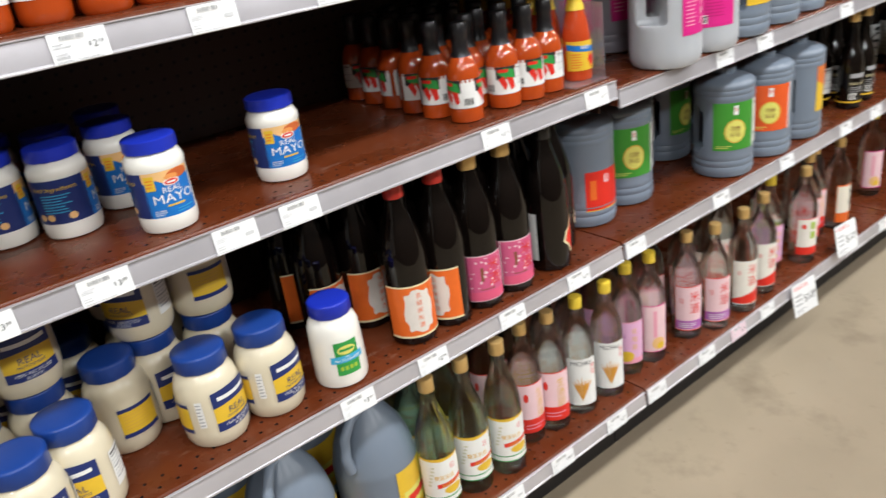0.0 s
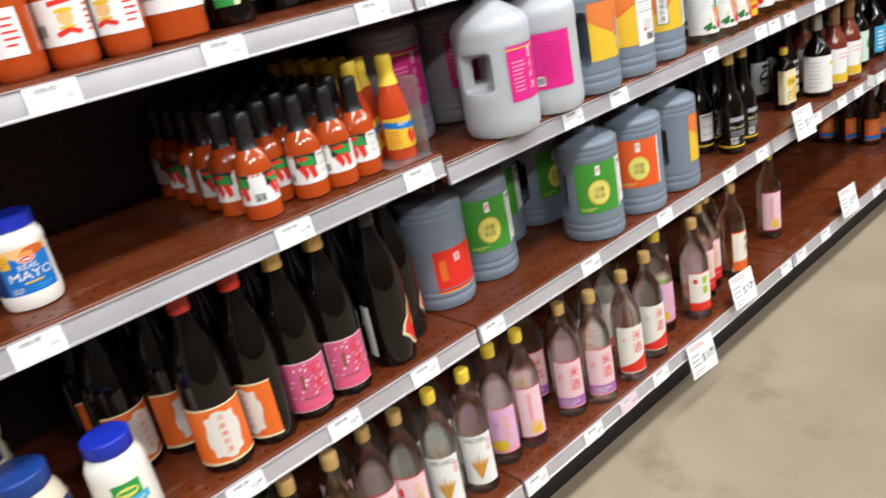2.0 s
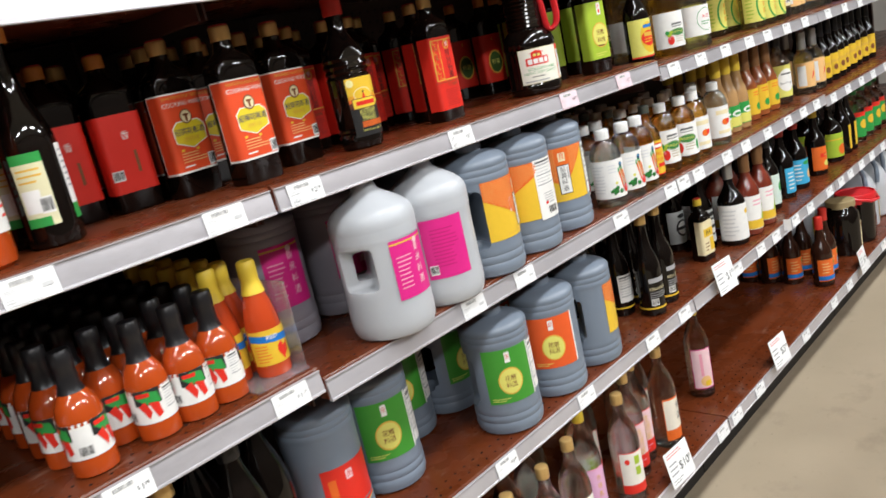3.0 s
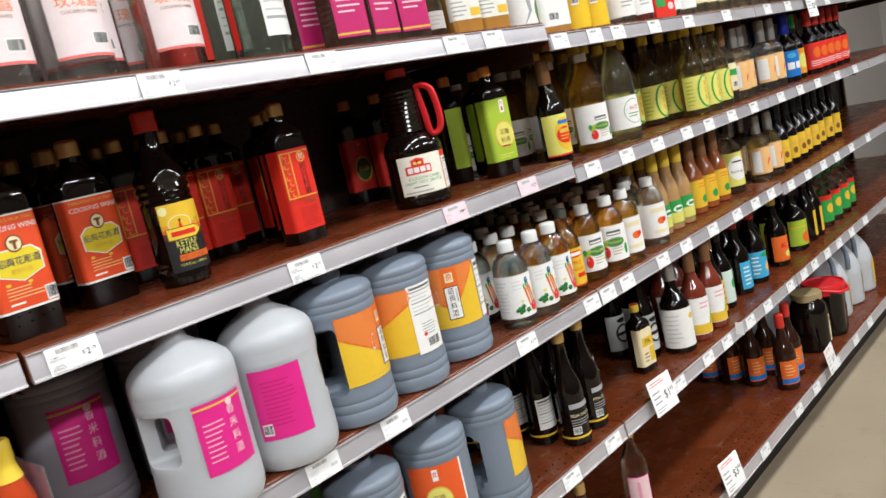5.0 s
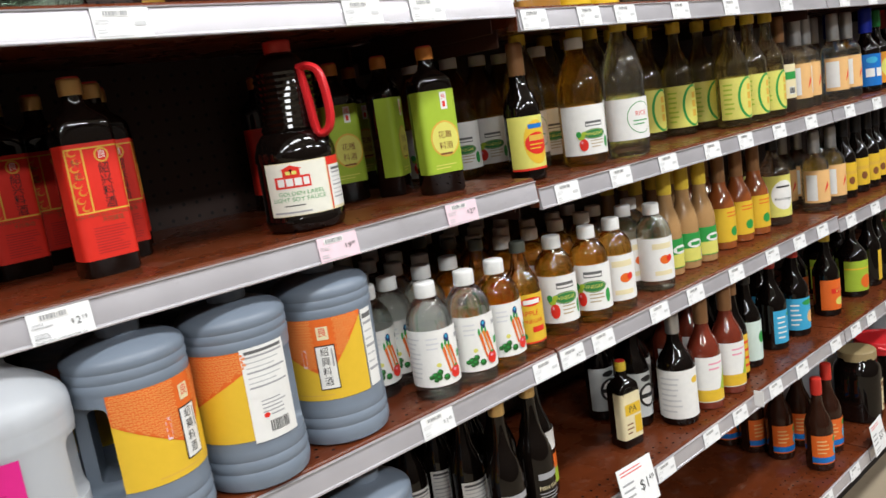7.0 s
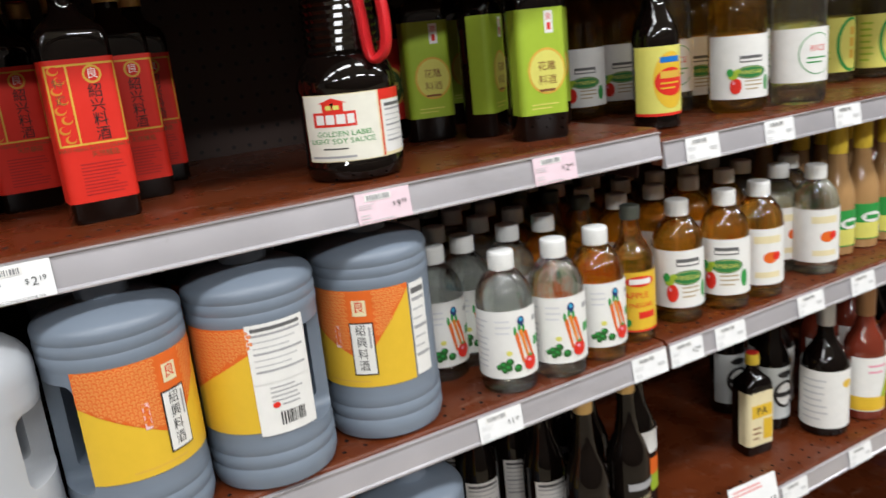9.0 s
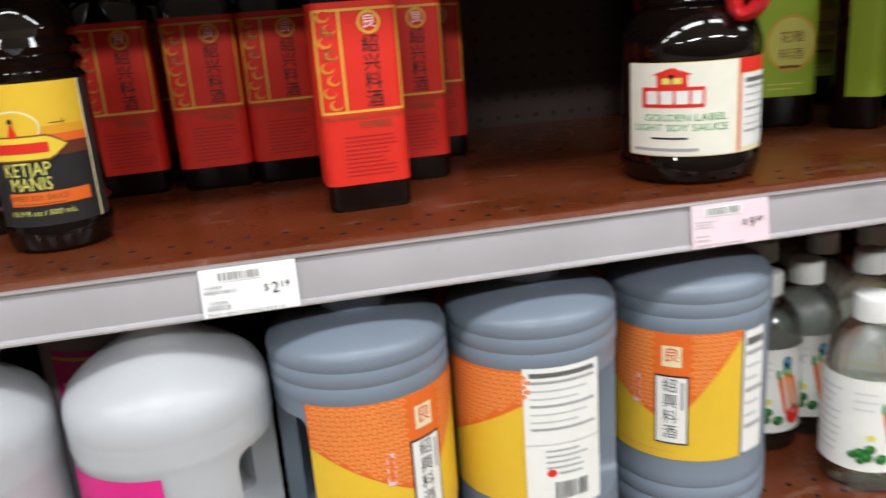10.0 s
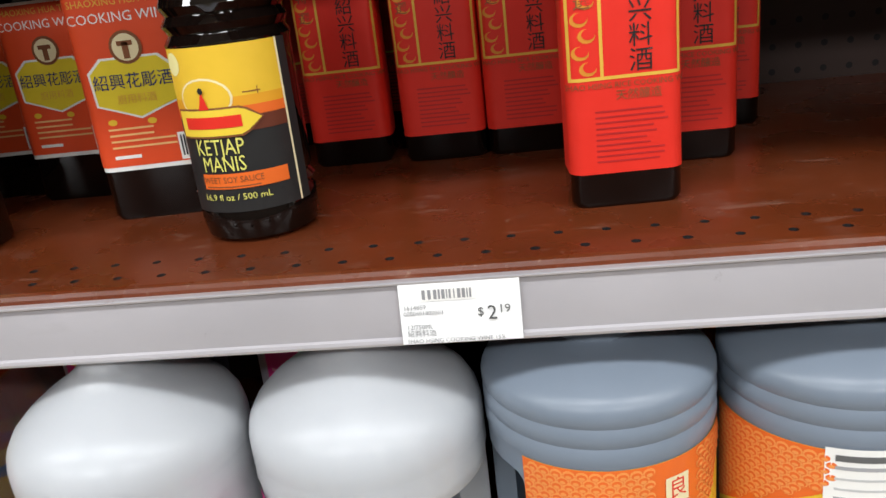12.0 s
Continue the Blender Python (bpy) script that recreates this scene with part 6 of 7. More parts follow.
stand(round_sauce("soy_sauce_bottle", "dark soy sauce bottle with red label and gold red cap", "red label soy sauces", sloped(0.040, 0.13, 0.175, 0.245), DARKGLASS, (0.018, 0.195, 0.26, REDCAP), lambda p: (p.rect(-0.06, 0.06, 0.020, 0.125, RED, 0), p.bars(-0.03, 0.03, 0.03, 0.055, 3, WHITE, 1), p.oval(0.0, 0.085, 0.018, 0.022, ORANGE, 1))), 1.181, [(3.25, 0.10), (3.34, 0.10), (3.44, 0.10), (3.54, 0.10), (3.64, 0.1), (3.3, 0.2), (3.4, 0.2)], jitter=5, bias=-30)

# ---- sauces on the second shelf, further along ----
FISH = sloped(0.034, 0.125, 0.20, 0.268)
stand(round_sauce("fish_sauce_bottle", "dark fish sauce bottle with white nutrition label and yellow band", "fish sauces", FISH, DARKGLASS, (0.015, 0.245, 0.275, YELLOWCAP), lambda p: (p.nutrition(-0.03, 0.03, 0.040, 0.115, 0), p.rect(-0.10, 0.10, 0.022, 0.027, YELLOW, 0))), 0.552, [(1.085, 0.135, 6), (1.085, 0.22, 6), (1.00, 0.20, 0), (1.01, 0.29, 0)], jitter=4)
stand(round_sauce("fish_sauce_bottle", "dark fish sauce bottle with grey and gold label", "fish sauces", FISH, DARKGLASS, (0.015, 0.245, 0.275, GOLDCAP), lambda p: (p.text("FISH SAUCE", 0.0, 0.075, 0.011, CREAMINK, 0), p.rect(-0.028, 0.028, 0.092, 0.104, GREY, 0), p.code(-0.028, -0.008, 0.030, 0.048, 0), p.bars(-0.028, 0.028, 0.05, 0.068, 3, GREY, 0), p.rect(-0.10, 0.10, 0.020, 0.025, YELLOW, 0))), 0.552, [(1.102, 0.052, 4), (1.192, 0.060, 20), (1.18, 0.14, 4), (1.18, 0.22, 4), (1.09, 0.30, 0), (1.18, 0.30, 0)], jitter=4)
stand(round_sauce("sauce_bottle", "dark sauce bottle with white, red and green label", "", FISH, DARKGLASS, (0.015, 0.245, 0.272, BLACKCAP), lambda p: (p.rect(-0.05, 0.05, 0.10, 0.14, WHITE, 0), p.rect(-0.05, 0.05, 0.06, 0.09, ORANGE, 0), p.rect(-0.05, 0.05, 0.03, 0.06, LIME, 0))), 0.552, [(1.265, 0.12, 20)], jitter=0, bias=-12)


def pa_label(p):
    p.rect(-0.050, 0.050, 0.020, 0.125, CREAMINK, 0).rect(-0.022, 0.024, 0.075, 0.100, YELLOW, 1).text("PA", 0.0, 0.087, 0.020, BLACK, 2).rect(0.004, 0.024, 0.03, 0.07, YELLOW, 1).bars(-0.02, 0.0, 0.03, 0.06, 3, BROWN, 1)


stand(square_bottle("small dark square bottle with cream and yellow label", "", pa_label, w=0.030, sy=0.8, hs=0.135, capmat=YELLOWCAP), 0.552, ((1.535, 0.104, 8),), jitter=0)
stand(round_sauce("sauce_bottle", "black sauce bottle with white round emblem label", "", FISH, DARKGLASS, (0.015, 0.245, 0.272, BLACKCAP), lambda p: (p.rect(-0.05, 0.05, 0.025, 0.130, ink(0.6, 0.63, 0.62), 0), p.oval(0, 0.075, 0.024, 0.028, BLACK, 1, 24), p.oval(0, 0.075, 0.018, 0.022, WHITE, 2, 24), p.rect(-0.02, 0.02, 0.07, 0.08, BLACK, 3), p.oval(0, 0.115, 0.016, 0.007, BLACK, 1))), 0.552, [(1.640, 0.145, 5), (1.63, 0.24, 0)], jitter=3, bias=-12)
stand(round_sauce("coconut_sauce_bottle", "dark bottle with wide white script label", "", sloped(0.043, 0.13, 0.19, 0.25), DARKGLASS, (0.016, 0.21, 0.258, SILVERFOIL), lambda p: (p.rect(-0.10, 0.06, 0.018, 0.132, WHITE, 0), p.oval(0.006, 0.105, 0.012, 0.008, YELLOW, 1), p.poly([(0.02, 0.06), (0.04, 0.12), (0.046, 0.118), (0.028, 0.045)], BLACK, 1), p.bars(-0.08, -0.03, 0.03, 0.12, 7, ink(0.6, 0.6, 0.6), 1))), 0.552, [(1.698, 0.072, 12), (1.71, 0.2, 0)], jitter=2)
stand(round_sauce("syrup_bottle", "red-brown syrup bottle with white and yellow label", "red syrups", sloped(0.038, 0.135, 0.20, 0.258), surface("red_syrup_glass", (0.17, 0.028, 0.014), 0.04, vary=0.2, coat=1.0), (0.017, 0.205, 0.266, BROWNFOIL), lambda p: (p.rect(-0.055, 0.055, 0.020, 0.130, WHITE, 0), p.rect(-0.055, 0.055, 0.022, 0.050, YELLOW, 1), p.poly([(0.0, 0.05), (0.02, 0.10), (0.028, 0.095), (0.016, 0.045)], LIME, 2), p.bars(-0.025, 0.015, 0.095, 0.12, 2, PINK, 1))), 0.552, [(1.800, 0.060, 4), (1.910, 0.060, 4), (1.82, 0.17, 0), (1.92, 0.17, 0)], jitter=3, bias=-12)
stand(round_sauce("sauce_bottle", "dark sauce bottle with yellow striped label", "", sloped(0.034, 0.125, 0.19, 0.25), DARKGLASS, (0.016, 0.22, 0.258, BROWNFOIL), lambda p: (p.rect(-0.05, 0.05, 0.02, 0.12, YELLOW, 0), p.bars(-0.04, 0.04, 0.03, 0.11, 4, RED, 1))), 0.552, [(1.985, 0.085, 5), (2.0, 0.17, 5)], jitter=3, bias=-12)
stand(round_sauce("sauce_bottle", "dark sauce bottle with pale mint label", "", sloped(0.036, 0.13, 0.19, 0.25), DARKGLASS, (0.016, 0.22, 0.258, BLACKCAP), lambda p: (p.rect(-0.06, 0.06, 0.02, 0.125, ink(0.60, 0.72, 0.66), 0), p.oval(0.01, 0.08, 0.012, 0.016, GREEN, 1))), 0.552, [(2.085, 0.10, 0), (2.09, 0.19, 0)], jitter=3, bias=-12)
stand(round_sauce("sauce_bottle", "dark sauce bottle with sky blue label and red cap", "blue label sauces", sloped(0.040, 0.125, 0.19, 0.255), DARKGLASS, (0.0165, 0.225, 0.265, REDCAP), lambda p: (p.rect(-0.06, 0.06, 0.020, 0.112, SKY, 0), p.oval(0.012, 0.055, 0.016, 0.018, PEACH, 1), p.oval(0.004, 0.098, 0.022, 0.008, GREEN, 1), p.bars(-0.05, -0.02, 0.03, 0.1, 5, WHITE, 1))), 0.552, [(2.235, 0.105, 40), (2.365, 0.100, 4), (2.23, 0.2, 0), (2.36, 0.2, 0)], jitter=4, bias=-12)
stand(round_sauce("sauce_bottle", "dark sauce bottle with orange label and yellow cap", "", sloped(0.038, 0.125, 0.19, 0.255), DARKGLASS, (0.0165, 0.225, 0.262, YELLOWCAP), lambda p: (p.rect(-0.06, 0.06, 0.020, 0.112, ORANGE, 0), p.rect(-0.03, 0.03, 0.07, 0.085, RED, 1), p.text("SAUCE", 0.0, 0.078, 0.011, LEMON, 2), p.oval(0.0, 0.045, 0.018, 0.012, LEMON, 1))), 0.552, [(2.57, 0.095, 8), (2.57, 0.19, 8)], jitter=3, bias=-12)
stand(round_sauce("sauce_bottle", "wide dark bottle with green dragon fruit label", "", sloped(0.046, 0.125, 0.18, 0.24), DARKGLASS, (0.018, 0.215, 0.25, BLACKCAP), lambda p: (p.rect(-0.07, 0.07, 0.020, 0.118, LIME, 0), p.oval(0.0, 0.05, 0.022, 0.022, ORANGE, 1), p.rect(-0.07, 0.07, 0.09, 0.095, YELLOW, 1))), 0.552, [(2.79, 0.105, 0), (2.79, 0.21, 0)], jitter=3, bias=-12)
stand(round_sauce("sauce_bottle", "dark sauce bottle with yellow side label", "", sloped(0.036, 0.125, 0.19, 0.25), DARKGLASS, (0.016, 0.22, 0.258, BLACKCAP), lambda p: p.rect(-0.02, 0.05, 0.02, 0.12, YELLOW, 0)), 0.552, [(2.92, 0.10, 20), (3.0, 0.10, 20), (2.93, 0.2, 0)], jitter=3, bias=-12)
stand(round_sauce("dressing_bottle", "clear bottle with green and red label", "clear dressing bottles", sloped(0.044, 0.14, 0.185, 0.24), CLEARGLASS, (0.018, 0.21, 0.25, GREENCAP), lambda p: (p.rect(-0.06, 0.06, 0.025, 0.13, GREEN, 0), p.rect(-0.06, 0.06, 0.115, 0.135, RED, 1), p.oval(0.0, 0.08, 0.02, 0.02, YELLOW, 1))), 0.552, [(3.14, 0.11), (3.26, 0.11), (3.38, 0.11), (3.5, 0.12)], jitter=6)

# ---- bottom shelf: green and clear rice wines ----
MICHIU = [(0.030, 0.0), (0.0345, 0.003), (0.036, 0.010), (0.036, 0.158), (0.035, 0.172), (0.030, 0.193), (0.021, 0.213), (0.0145, 0.228), (0.0125, 0.245), (0.0125, 0.268), (0.014, 0.270)]
MCAP = (0.0145, 0.252, 0.278, GOLDCAP)
GREENB = [(0.031, 0.0), (0.0355, 0.003), (0.037, 0.010), (0.037, 0.150), (0.0355, 0.172), (0.029, 0.200), (0.020, 0.225), (0.0145, 0.245), (0.0135, 0.265), (0.0135, 0.285)]


def rice_label(p):
    p.rect(-0.045, 0.045, 0.030, 0.118, YELLOW, 0).band(-0.043, 0.043, lambda s: 0.033, lambda s: 0.112 + 0.006 * abs(s - 0.5), WHITE, 1)
    p.rect(-0.012, 0.043, 0.060, 0.068, RED, 2, 0.12).text("SHUANG JING", 0.016, 0.0665, 0.0062, YELLOW, 3, 1.0, 0.12).oval(0.020, 0.054, 0.020, 0.008, YELLOW, 2).text("日", 0.022, 0.098, 0.012, RED, 2).text("雙蒸米酒", 0.004, 0.080, 0.010, GOLD, 2)
    for j in range(6):
        p.oval(-0.026 + 0.002 * j, 0.066 + 0.007 * j, 0.004, 0.002, ink(0.62, 0.60, 0.45), 2, 8)
    p.rect(-0.043, 0.043, 0.030, 0.042, GREEN, 2).rect(-0.043, 0.043, 0.032, 0.040, WHITE, 3)


stand(round_sauce("rice_wine_bottle", "green glass rice wine bottle with white and yellow label", "green rice wines", GREENB, GREENGLASS, (0.0155, 0.268, 0.296, GOLDCAP), rice_label, stretch=1.17), 0.199, [(-0.545, 0.012, 14), (-0.462, 0.012, 14), (-0.379, 0.002, 12), (-0.53, 0.10, 10), (-0.45, 0.10, 10), (-0.55, 0.19, 0), (-0.46, 0.19, 0)], jitter=3, bias=-43)


def pink_sheng(p):
    p.rect(-0.036, 0.036, 0.025, 0.128, RED, 0).rect(-0.035, 0.035, 0.027, 0.126, PALEPINK, 1).rect(-0.035, 0.035, 0.027, 0.055, RED, 2).column("生酒頭", 0.012, 0.105, 0.020, 0.021, GOLD, 2).oval(-0.020, 0.100, 0.005, 0.009, RED, 2).bars(-0.024, 0.024, 0.032, 0.046, 2, PINK, 3)


def michiu_label(p):
    p.rect(-0.036, 0.036, 0.022, 0.122, WHITE, 0).text("MICHIU", 0.0, 0.112, 0.0135, BLACK, 1).column("米酒", 0.026, 0.104, 0.012, 0.013, RED, 1)
    for j in range(7):
        a = 0.9 * (j - 3) / 3
        p.poly([(0.0, 0.032), (0.018 * math.sin(a) + 0.002, 0.064), (0.030 * math.sin(a), 0.086 - 0.014 * abs(a)), (0.018 * math.sin(a) - 0.003, 0.066)], ink(0.62, 0.28, 0.04), 1)


def flower_label(p):
    p.rect(-0.035, 0.035, 0.028, 0.122, PINK, 0).rect(-0.035, 0.035, 0.040, 0.120, ink(0.72, 0.40, 0.60), 1).column("玫瑰露", 0.010, 0.100, 0.013, 0.018, GOLD, 2).oval(-0.010, 0.045, 0.018, 0.012, YELLOW, 2).column("酒", -0.014, 0.090, 0.009, 0.01, PURPLE, 2)


def rose_label(p):
    p.rect(-0.036, 0.026, 0.026, 0.132, MAGENTA, 0).rect(-0.034, 0.024, 0.028, 0.130, PALEPINK, 1).oval(0.0, 0.046, 0.016, 0.014, PEACH, 2).oval(0.006, 0.040, 0.010, 0.008, YELLOW, 3).rect(-0.012, -0.004, 0.06, 0.12, PINK, 2)


def mi_label(ground, low, char):
    def build(p):
        p.rect(-0.036, 0.036, 0.022, 0.126, RED, 0).rect(-0.0345, 0.0345, 0.024, 0.124, ground, 1).rect(-0.0345, 0.0345, 0.026, 0.046, low, 2).column("米酒", 0.012, 0.100, 0.026, 0.028, char, 3).text("日", -0.020, 0.092, 0.013, RED, 3).bars(-0.026, 0.02, 0.029, 0.042, 3, WHITE, 3)
    return build


def white_mi(p):
    p.rect(-0.036, 0.036, 0.022, 0.126, ink(0.80, 0.76, 0.68), 0).poly([(-0.036, 0.024), (0.036, 0.024), (0.036, 0.060), (0.010, 0.050), (-0.036, 0.034)], RED, 1).column("米酒", 0.012, 0.104, 0.026, 0.028, RED, 2).text("日", -0.020, 0.098, 0.010, RED, 2)


def yellow_mi(p):
    p.rect(-0.034, 0.034, 0.025, 0.118, RED, 0).rect(-0.032, 0.032, 0.045, 0.116, ink(0.80, 0.76, 0.68), 1).rect(0.003, 0.017, 0.090, 0.108, LIME, 2).rect(0.003, 0.017, 0.066, 0.084, LIME, 2).oval(-0.015, 0.098, 0.006, 0.006, RED, 2)


def orange_mi(p):
    p.rect(-0.035, 0.035, 0.020, 0.122, ORANGE, 0).rect(-0.033, 0.033, 0.046, 0.118, ink(0.80, 0.74, 0.62), 1).column("米酒", 0.010, 0.100, 0.020, 0.026, BLACK, 2)


GRP = "clear rice wines"
stand(round_sauce("rice_wine_bottle", "clear rice wine bottle with pink and red label", GRP, MICHIU, CLEARGLASS, MCAP, pink_sheng, stretch=1.17), 0.199, [(-0.284, 0.037, 30), (-0.217, 0.025, 8), (-0.31, 0.13, 0), (-0.23, 0.12, 0), (0.170, 0.095, 0), (0.885, 0.045, 0), (0.955, 0.065, 4)], jitter=4, bias=-43)
stand(round_sauce("rice_wine_bottle", "clear rice wine bottle with white rice ear label", GRP, MICHIU, CLEARGLASS, (0.0145, 0.252, 0.278, YELLOWCAP), michiu_label, stretch=1.17), 0.199, [(-0.135, 0.020, 4), (-0.048, 0.014, 2), (-0.14, 0.11, 0), (-0.06, 0.11, 0)], jitter=4, bias=-43)
stand(round_sauce("rice_wine_bottle", "clear rose wine bottle with lilac flower label", GRP, MICHIU, CLEARGLASS, (0.0145, 0.252, 0.278, YELLOWCAP), flower_label, stretch=1.17), 0.199, [(0.048, 0.034, 2), (0.678, 0.045, 14), (0.05, 0.13, 0)], jitter=3, bias=-43)
stand(round_sauce("rice_wine_bottle", "clear rose wine bottle with pink side label", GRP, MICHIU, CLEARGLASS, (0.0145, 0.252, 0.278, YELLOWCAP), rose_label, stretch=1.17), 0.199, [(0.123, 0.025, 20), (0.10, 0.12, 20), (1.335, 0.070, 6)], jitter=3, bias=-43)
stand(round_sauce("rice_wine_bottle", "clear rice wine bottle with pink and purple label", GRP, MICHIU, CLEARGLASS, MCAP, mi_label(PALEPINK, PURPLE, RED), stretch=1.17), 0.199, [(0.260, 0.020, 2), (0.336, -0.008, 6), (0.25, 0.12, 0), (0.34, 0.09, 0)], jitter=3, bias=-43)
stand(round_sauce("rice_wine_bottle", "clear rice wine bottle with white and red label", GRP, MICHIU, CLEARGLASS, MCAP, white_mi, stretch=1.17), 0.199, [(0.450, -0.014, 8), (0.562, -0.002, 8), (0.44, 0.09, 0), (0.53, 0.1, 0), (0.62, 0.16, 0)], jitter=3, bias=-43)
stand(round_sauce("rice_wine_bottle", "clear rice wine bottle with cream and lime label", GRP, MICHIU, CLEARGLASS, MCAP, yellow_mi, stretch=1.17), 0.199, [(0.783, 0.002, 8), (0.74, 0.10, 0), (0.83, 0.15, 0)], jitter=3, bias=-43)
stand(round_sauce("rice_wine_bottle", "clear cooking wine bottle with orange framed label", GRP, MICHIU, CLEARGLASS, MCAP, orange_mi, stretch=1.17), 0.199, [(1.045, 0.036, 16), (1.07, 0.13, 10), (0.96, 0.12, 0)], jitter=3, bias=-26)

# ---- bottom shelf, far end ----
stand(round_sauce("sauce_bottle", "brown sauce bottle with orange and blue label and red cap", "orange label sauces", sloped(0.037, 0.12, 0.19, 0.255), BROWNGLASS, (0.0155, 0.215, 0.262, REDCAP), lambda p: (p.rect(-0.06, 0.06, 0.022, 0.105, ORANGE, 0), p.rect(-0.06, 0.06, 0.026, 0.042, BLUE, 1), p.oval(0.018, 0.090, 0.018, 0.010, GREEN, 1), p.oval(0.016, 0.06, 0.016, 0.018, SKY, 1), p.bars(-0.045, -0.012, 0.05, 0.095, 4, PEACH, 1))), 0.199, [(2.275, 0.014, 6), (2.285, 0.130, 6), (2.285, 0.215, 30), (2.390, 0.035, 6), (2.39, 0.12, 0), (2.29, 0.30, 0)], jitter=5, bias=-12)
jar = thing("sauce_jar", "large black sauce jar with tan lid and speckled label", "jar")
part("body", turned("body", [(0.058, 0.0), (0.066, 0.004), (0.068, 0.02), (0.068, 0.15), (0.064, 0.172), (0.054, 0.188), (0.050, 0.20)], DARKGLASS, q=0.4), None, jar)
cap(jar, 0.056, 0.192, 0.222, surface("tan_lid", (0.32, 0.24, 0.12), 0.4), "lid", 1, "tan screw lid")
sp = Print(0.0685).rect(-0.045, 0.045, 0.03, 0.13, CREAMINK, 0)
for j in range(30):
    sp.oval(random.Random(j).uniform(-0.038, 0.038), random.Random(j + 99).uniform(0.036, 0.124), 0.005, 0.005, BROWN, 1, 8)
sp.done(jar, "label", "cream label with dark speckles")
jar.matrix_basis = pose(2.650, 0.050, 0.199, 0, 0, 10)
tub = thing("sauce_tub", "black sauce tub with red lid and carrying strap", "jar")
part("body", turned("body", [(0.060, 0.0), (0.068, 0.004), (0.070, 0.02), (0.072, 0.16), (0.074, 0.175)], DARKGLASS, q=0.5), None, tub)
part("lid", turned("lid", [(0.078, 0.165), (0.080, 0.168), (0.080, 0.198), (0.077, 0.205), (0.072, 0.206), (0.070, 0.200)], REDPLASTIC), None, tub, "red plastic lid")
part("strap", tube("strap", [(-0.080, -0.01, 0.19), (-0.06, -0.07, 0.175), (0.0, -0.088, 0.170), (0.06, -0.07, 0.175), (0.080, -0.01, 0.19)], 0.006, REDPLASTIC, 6), None, tub, "red plastic strap")
tub.matrix_basis = pose(2.830, 0.045, 0.199, 0, 0, 8)
wj = gallon_jug()
wj.children[0].data = wj.children[0].data.copy()
for o in wj.children[:2]:
    o.data = o.data.copy()
    o.data.materials[0] = WHITEJUG
tagged(wj, "white translucent vinegar gallon jug with looped handle", "jug", "white gallon jugs")
stand(wj, 0.199, [(3.02, 0.09, 20), (3.20, 0.09, 20), (3.38, 0.09, 10), (3.05, 0.27, 0), (2.7, 0.25, 0), (2.87, 0.25, 0)], jitter=4)

# ---- top shelf ----
stand(round_sauce("rose_wine_bottle", "clear rose cooking wine bottle with pale pink label", "rose wines", [(0.040, 0.0), (0.044, 0.004), (0.045, 0.012), (0.045, 0.19), (0.040, 0.215), (0.026, 0.24), (0.016, 0.255), (0.015, 0.285)], CLEARGLASS, (0.018, 0.27, 0.295, REDCAP), lambda p: (p.rect(-0.044, 0.044, 0.026, 0.180, ink(0.78, 0.66, 0.66), 0), p.rect(-0.044, 0.044, 0.026, 0.030, ink(0.75, 0.16, 0.14), 1), p.text("玫瑰露", 0.0, 0.098, 0.020, ink(0.78, 0.22, 0.06), 1), p.oval(0.004, 0.130, 0.013, 0.012, PINK, 1), p.oval(0.004, 0.131, 0.008, 0.007, ink(0.72, 0.12, 0.14), 2), p.oval(-0.014, 0.124, 0.008, 0.003, LIME, 1), p.oval(0.022, 0.122, 0.007, 0.003, LIME, 1), p.text("COOKING WINE", 0.0, 0.084, 0.0065, BROWN, 1), p.code(0.006, 0.032, 0.040, 0.058, 1))), 1.506, [(0.345, 0.060, 16), (0.200, 0.055, 14), (0.245, 0.11, 0), (0.10, 0.06, 4), (0.0, 0.06, 4), (0.33, 0.16, 0)], jitter=4)
stand(round_sauce("rose_wine_bottle", "green glass rose wine bottle with white nutrition label", "rose wines", [(0.042, 0.0), (0.046, 0.004), (0.047, 0.012), (0.047, 0.20), (0.042, 0.225), (0.026, 0.25), (0.016, 0.262), (0.015, 0.285)], GREENGLASS, (0.018, 0.27, 0.295, REDCAP), lambda p: (p.nutrition(-0.01, 0.05, 0.03, 0.16, 0), p.rect(-0.075, -0.058, 0.02, 0.16, RED, 0))), 1.506, [(0.505, 0.058, 6), (0.50, 0.16, 0)], jitter=2)
stand(square_bottle("dark rice wine bottle with red label and pale oval", "top shelf red wines", lambda p: (p.rect(-0.05, 0.05, 0.02, 0.17, RED, 0), p.oval(0.0, 0.075, 0.022, 0.022, ink(0.5, 0.42, 0.36), 1), p.text("香米料酒", 0.0, 0.070, 0.011, BROWN, 2), p.rect(-0.02, 0.02, 0.120, 0.135, PEACH, 1))), 1.506, [(0.425, 0.15, 4), (0.42, 0.24, 0)], jitter=2)
stand(square_bottle("clear square cooking wine bottle with magenta label", "magenta label wines", lambda p: (p.rect(-0.034, 0.060, 0.020, 0.17, ink(0.50, 0.012, 0.13), 0), p.bars(-0.024, 0.026, 0.06, 0.11, 5, PALEPINK, 1), p.text("香米料酒", 0.0, 0.135, 0.012, PALEPINK, 1), p.rect(-0.034, 0.034, 0.024, 0.028, GOLD, 1)), glass=SMOKEGLASS, capmat=REDCAP, w=0.038), 1.506, [(0.700, 0.070, 8), (0.785, 0.075, 20), (0.870, 0.075, 4), (0.70, 0.17, 0), (0.79, 0.17, 0)], jitter=4)
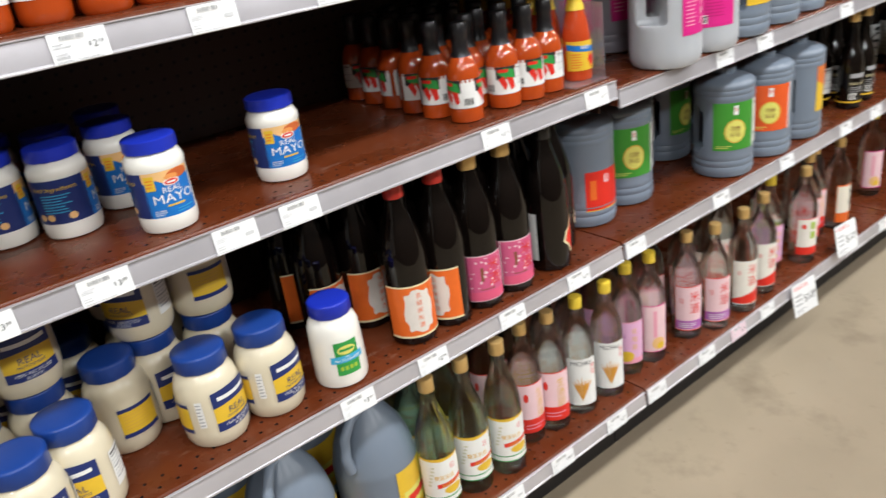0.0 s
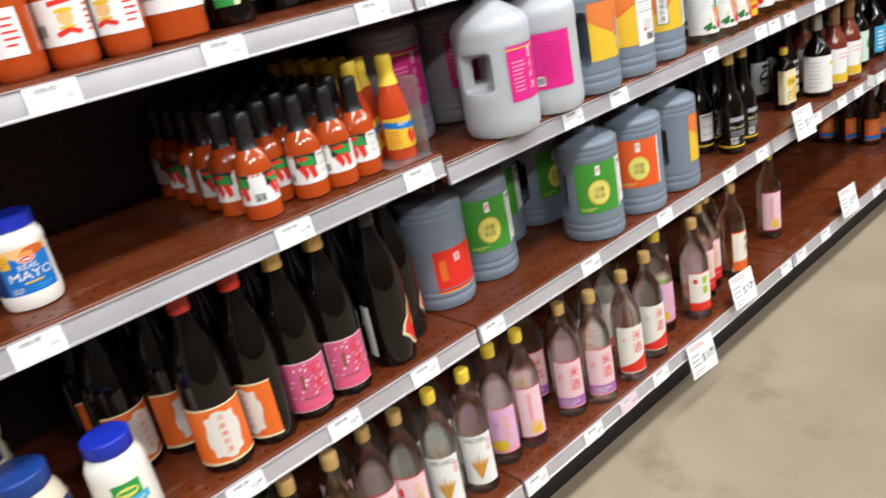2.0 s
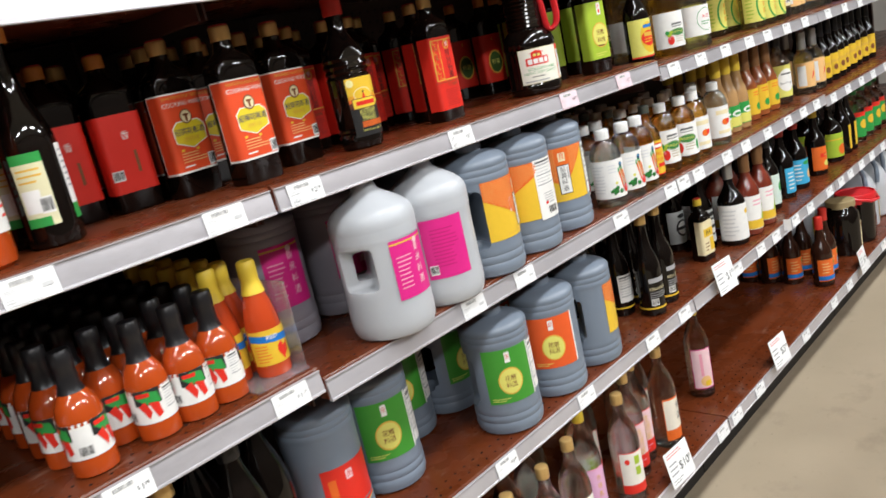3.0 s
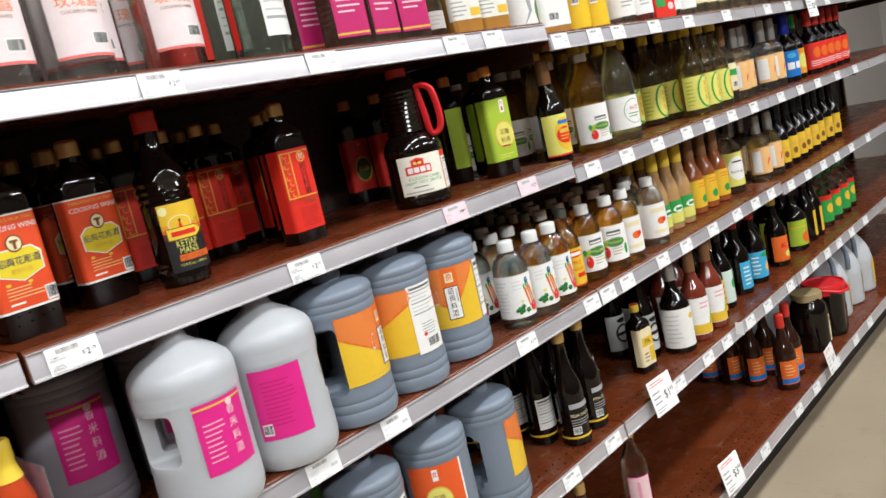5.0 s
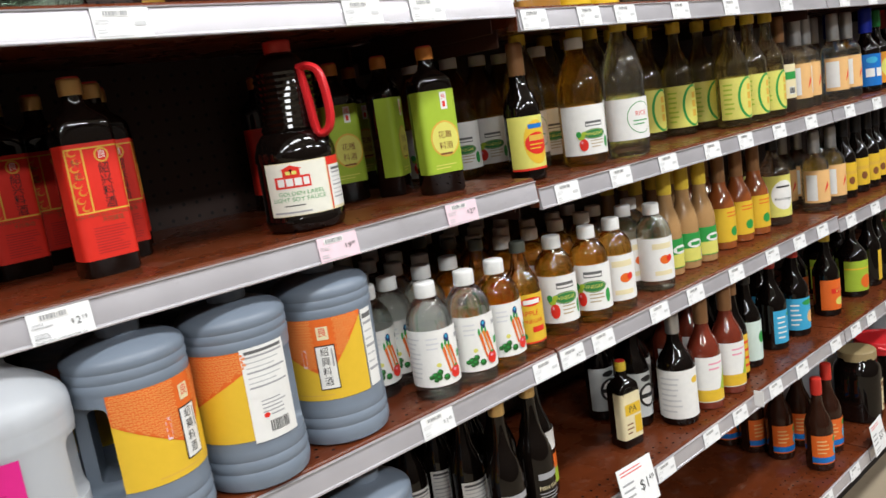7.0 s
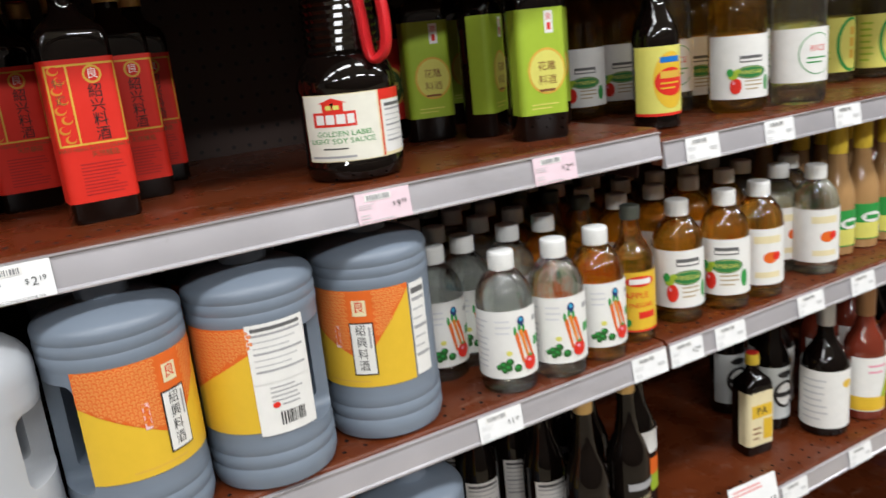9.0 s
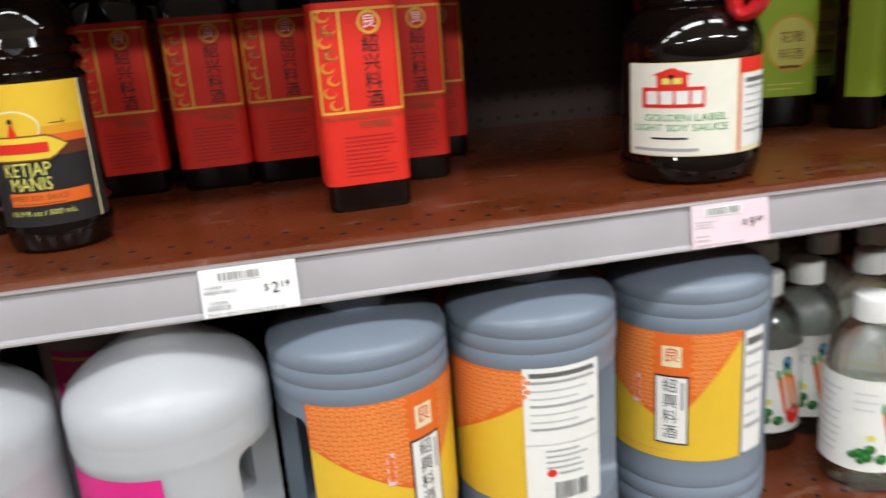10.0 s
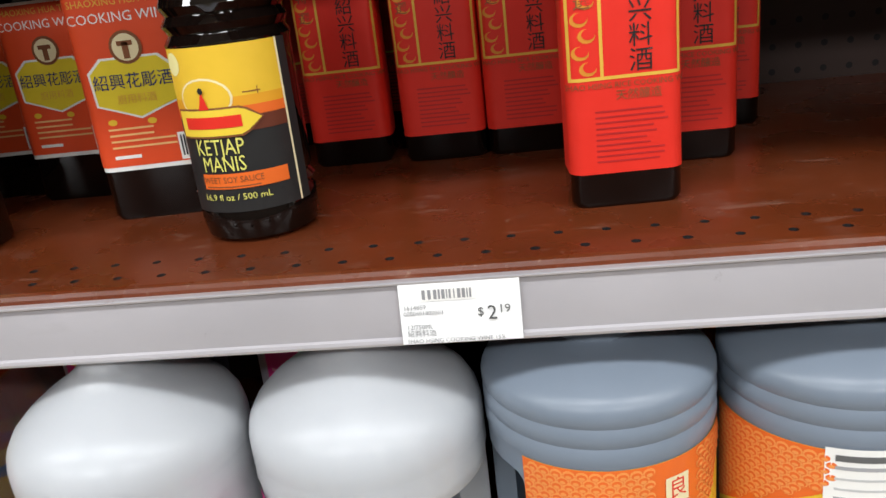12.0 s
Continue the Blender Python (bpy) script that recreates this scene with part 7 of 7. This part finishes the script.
stand(round_sauce("cooking_wine_bottle", "brown bottle with small pale label", "top shelf brown bottles", sloped(0.040, 0.17, 0.22, 0.28), SMOKEGLASS, (0.017, 0.255, 0.288, YELLOWCAP), lambda p: (p.rect(-0.03, 0.03, 0.02, 0.055, ink(0.5, 0.46, 0.42), 0), p.bars(-0.02, 0.02, 0.026, 0.05, 3, GREY, 1))), 1.506, [(0.95, 0.10), (1.0, 0.2)], jitter=4)


def juice_label(p):
    p.rect(-0.05, 0.05, 0.030, 0.160, ink(0.76, 0.74, 0.66), 0).rect(-0.05, 0.05, 0.075, 0.088, LEMON, 1).bars(-0.038, 0.0, 0.036, 0.070, 4, GREY, 1).rect(0.006, 0.032, 0.036, 0.052, YELLOW, 1).rect(0.010, 0.028, 0.056, 0.068, WHITE, 1)


stand(square_bottle("amber square bottle with cream and yellow label", "top shelf amber bottles", juice_label, glass=surface("amber_plastic", (0.50, 0.24, 0.05), 0.12, coat=0.6), w=0.038), 1.506, [(1.030, 0.072, 4), (1.120, 0.068, 4), (1.03, 0.17, 0), (1.12, 0.17, 0)], jitter=3)
stand(round_sauce("vinegar_bottle", "green bottle with white brushwork label", "", sloped(0.043, 0.17, 0.22, 0.28), GREENGLASS, (0.017, 0.255, 0.288, WHITECAP), lambda p: (p.rect(-0.06, 0.06, 0.016, 0.16, WHITE, 0), p.poly([(-0.01, 0.03), (0.006, 0.06), (0.0, 0.10), (0.012, 0.12), (0.016, 0.06)], GREY, 1), p.oval(0.04, 0.06, 0.012, 0.02, GREEN, 1), p.oval(0.045, 0.035, 0.008, 0.012, YELLOW, 2))), 1.482, [(1.265, 0.095, 4)], jitter=0, bias=-30)
stand(square_bottle("amber bottle with tall white barcode label", "", lambda p: (p.rect(-0.055, 0.040, 0.018, 0.185, WHITE, 0), p.code(-0.030, 0.004, 0.030, 0.050, 1), p.bars(-0.03, 0.025, 0.09, 0.16, 6, ink(0.6, 0.6, 0.62), 1)), glass=surface("amber_plastic", (0.50, 0.24, 0.05), 0.12, coat=0.6), w=0.046), 1.482, [(1.355, 0.075, 4)], jitter=0)
stand(round_sauce("juice_bottle", "yellow ribbed plastic lemon juice bottle", "yellow juice bottles", [(0.034, 0.0), (0.038, 0.004)] + [(0.0385 if j % 2 else 0.0375, 0.01 + 0.006 * j) for j in range(18)] + [(0.038, 0.125), (0.038, 0.18), (0.030, 0.205), (0.018, 0.222), (0.016, 0.24)], YELLOWJUICE, (0.019, 0.225, 0.25, GREENCAP), lambda p: (p.oval(0.0, 0.150, 0.03, 0.02, RED, 1), p.rect(-0.02, 0.02, 0.145, 0.156, WHITE, 2), p.code(-0.03, -0.012, 0.06, 0.09, 1))), 1.482, [(1.452, 0.062), (1.540, 0.062), (1.45, 0.15), (1.54, 0.15)], jitter=6)
stand(round_sauce("dressing_bottle", "white labelled bottle with red heading", "top shelf white labels", sloped(0.044, 0.16, 0.21, 0.26), STRAW, (0.018, 0.24, 0.268, REDCAP), lambda p: (p.rect(-0.07, 0.07, 0.018, 0.165, WHITE, 0), p.oval(0.0, 0.13, 0.045, 0.028, RED, 1), p.text("VINEGAR", 0.0, 0.078, 0.012, RED, 1), p.bars(-0.02, 0.02, 0.04, 0.06, 2, GREY, 1))), 1.482, [(1.675, 0.065), (1.775, 0.065), (1.95, 0.065), (2.05, 0.065), (1.68, 0.16), (1.78, 0.16)], jitter=6)
carton = thing("seasoning_box", "small carton with red, blue and green print", "box", "seasoning cartons")
part("carton", box(-0.04, 0.04, -0.02, 0.02, 0.0, 0.14, 0.001, 1), RED, carton)
cp = Print(1, flat=True).rect(-0.036, 0.0, 0.05, 0.09, BLUE, 0).rect(-0.036, 0.0, 0.03, 0.05, GREEN, 0).oval(0.02, 0.03, 0.012, 0.010, PALEPINK, 0).oval(0.02, 0.07, 0.014, 0.014, YELLOW, 0)
cp.done(carton, "print")
for o in carton.children:
    if o.name.startswith("print"):
        o.location = (0, -0.0205, 0)
stand(carton, 1.482, [(1.865, 0.04), (1.865, 0.09)], jitter=3)
stand(round_sauce("vinegar_bottle", "pale yellow bottle with cream label", "top shelf pale bottles", sloped(0.038, 0.16, 0.21, 0.26), STRAW, (0.017, 0.24, 0.268, YELLOWCAP), lambda p: (p.rect(-0.06, 0.06, 0.03, 0.15, CREAMINK, 0), p.oval(0.0, 0.09, 0.02, 0.03, LIME, 1))), 1.482, [(2.15, 0.065), (2.24, 0.065), (2.33, 0.065), (2.41, 0.07), (2.52, 0.07), (2.61, 0.07), (2.70, 0.07), (2.82, 0.07)], jitter=8, bias=-30)
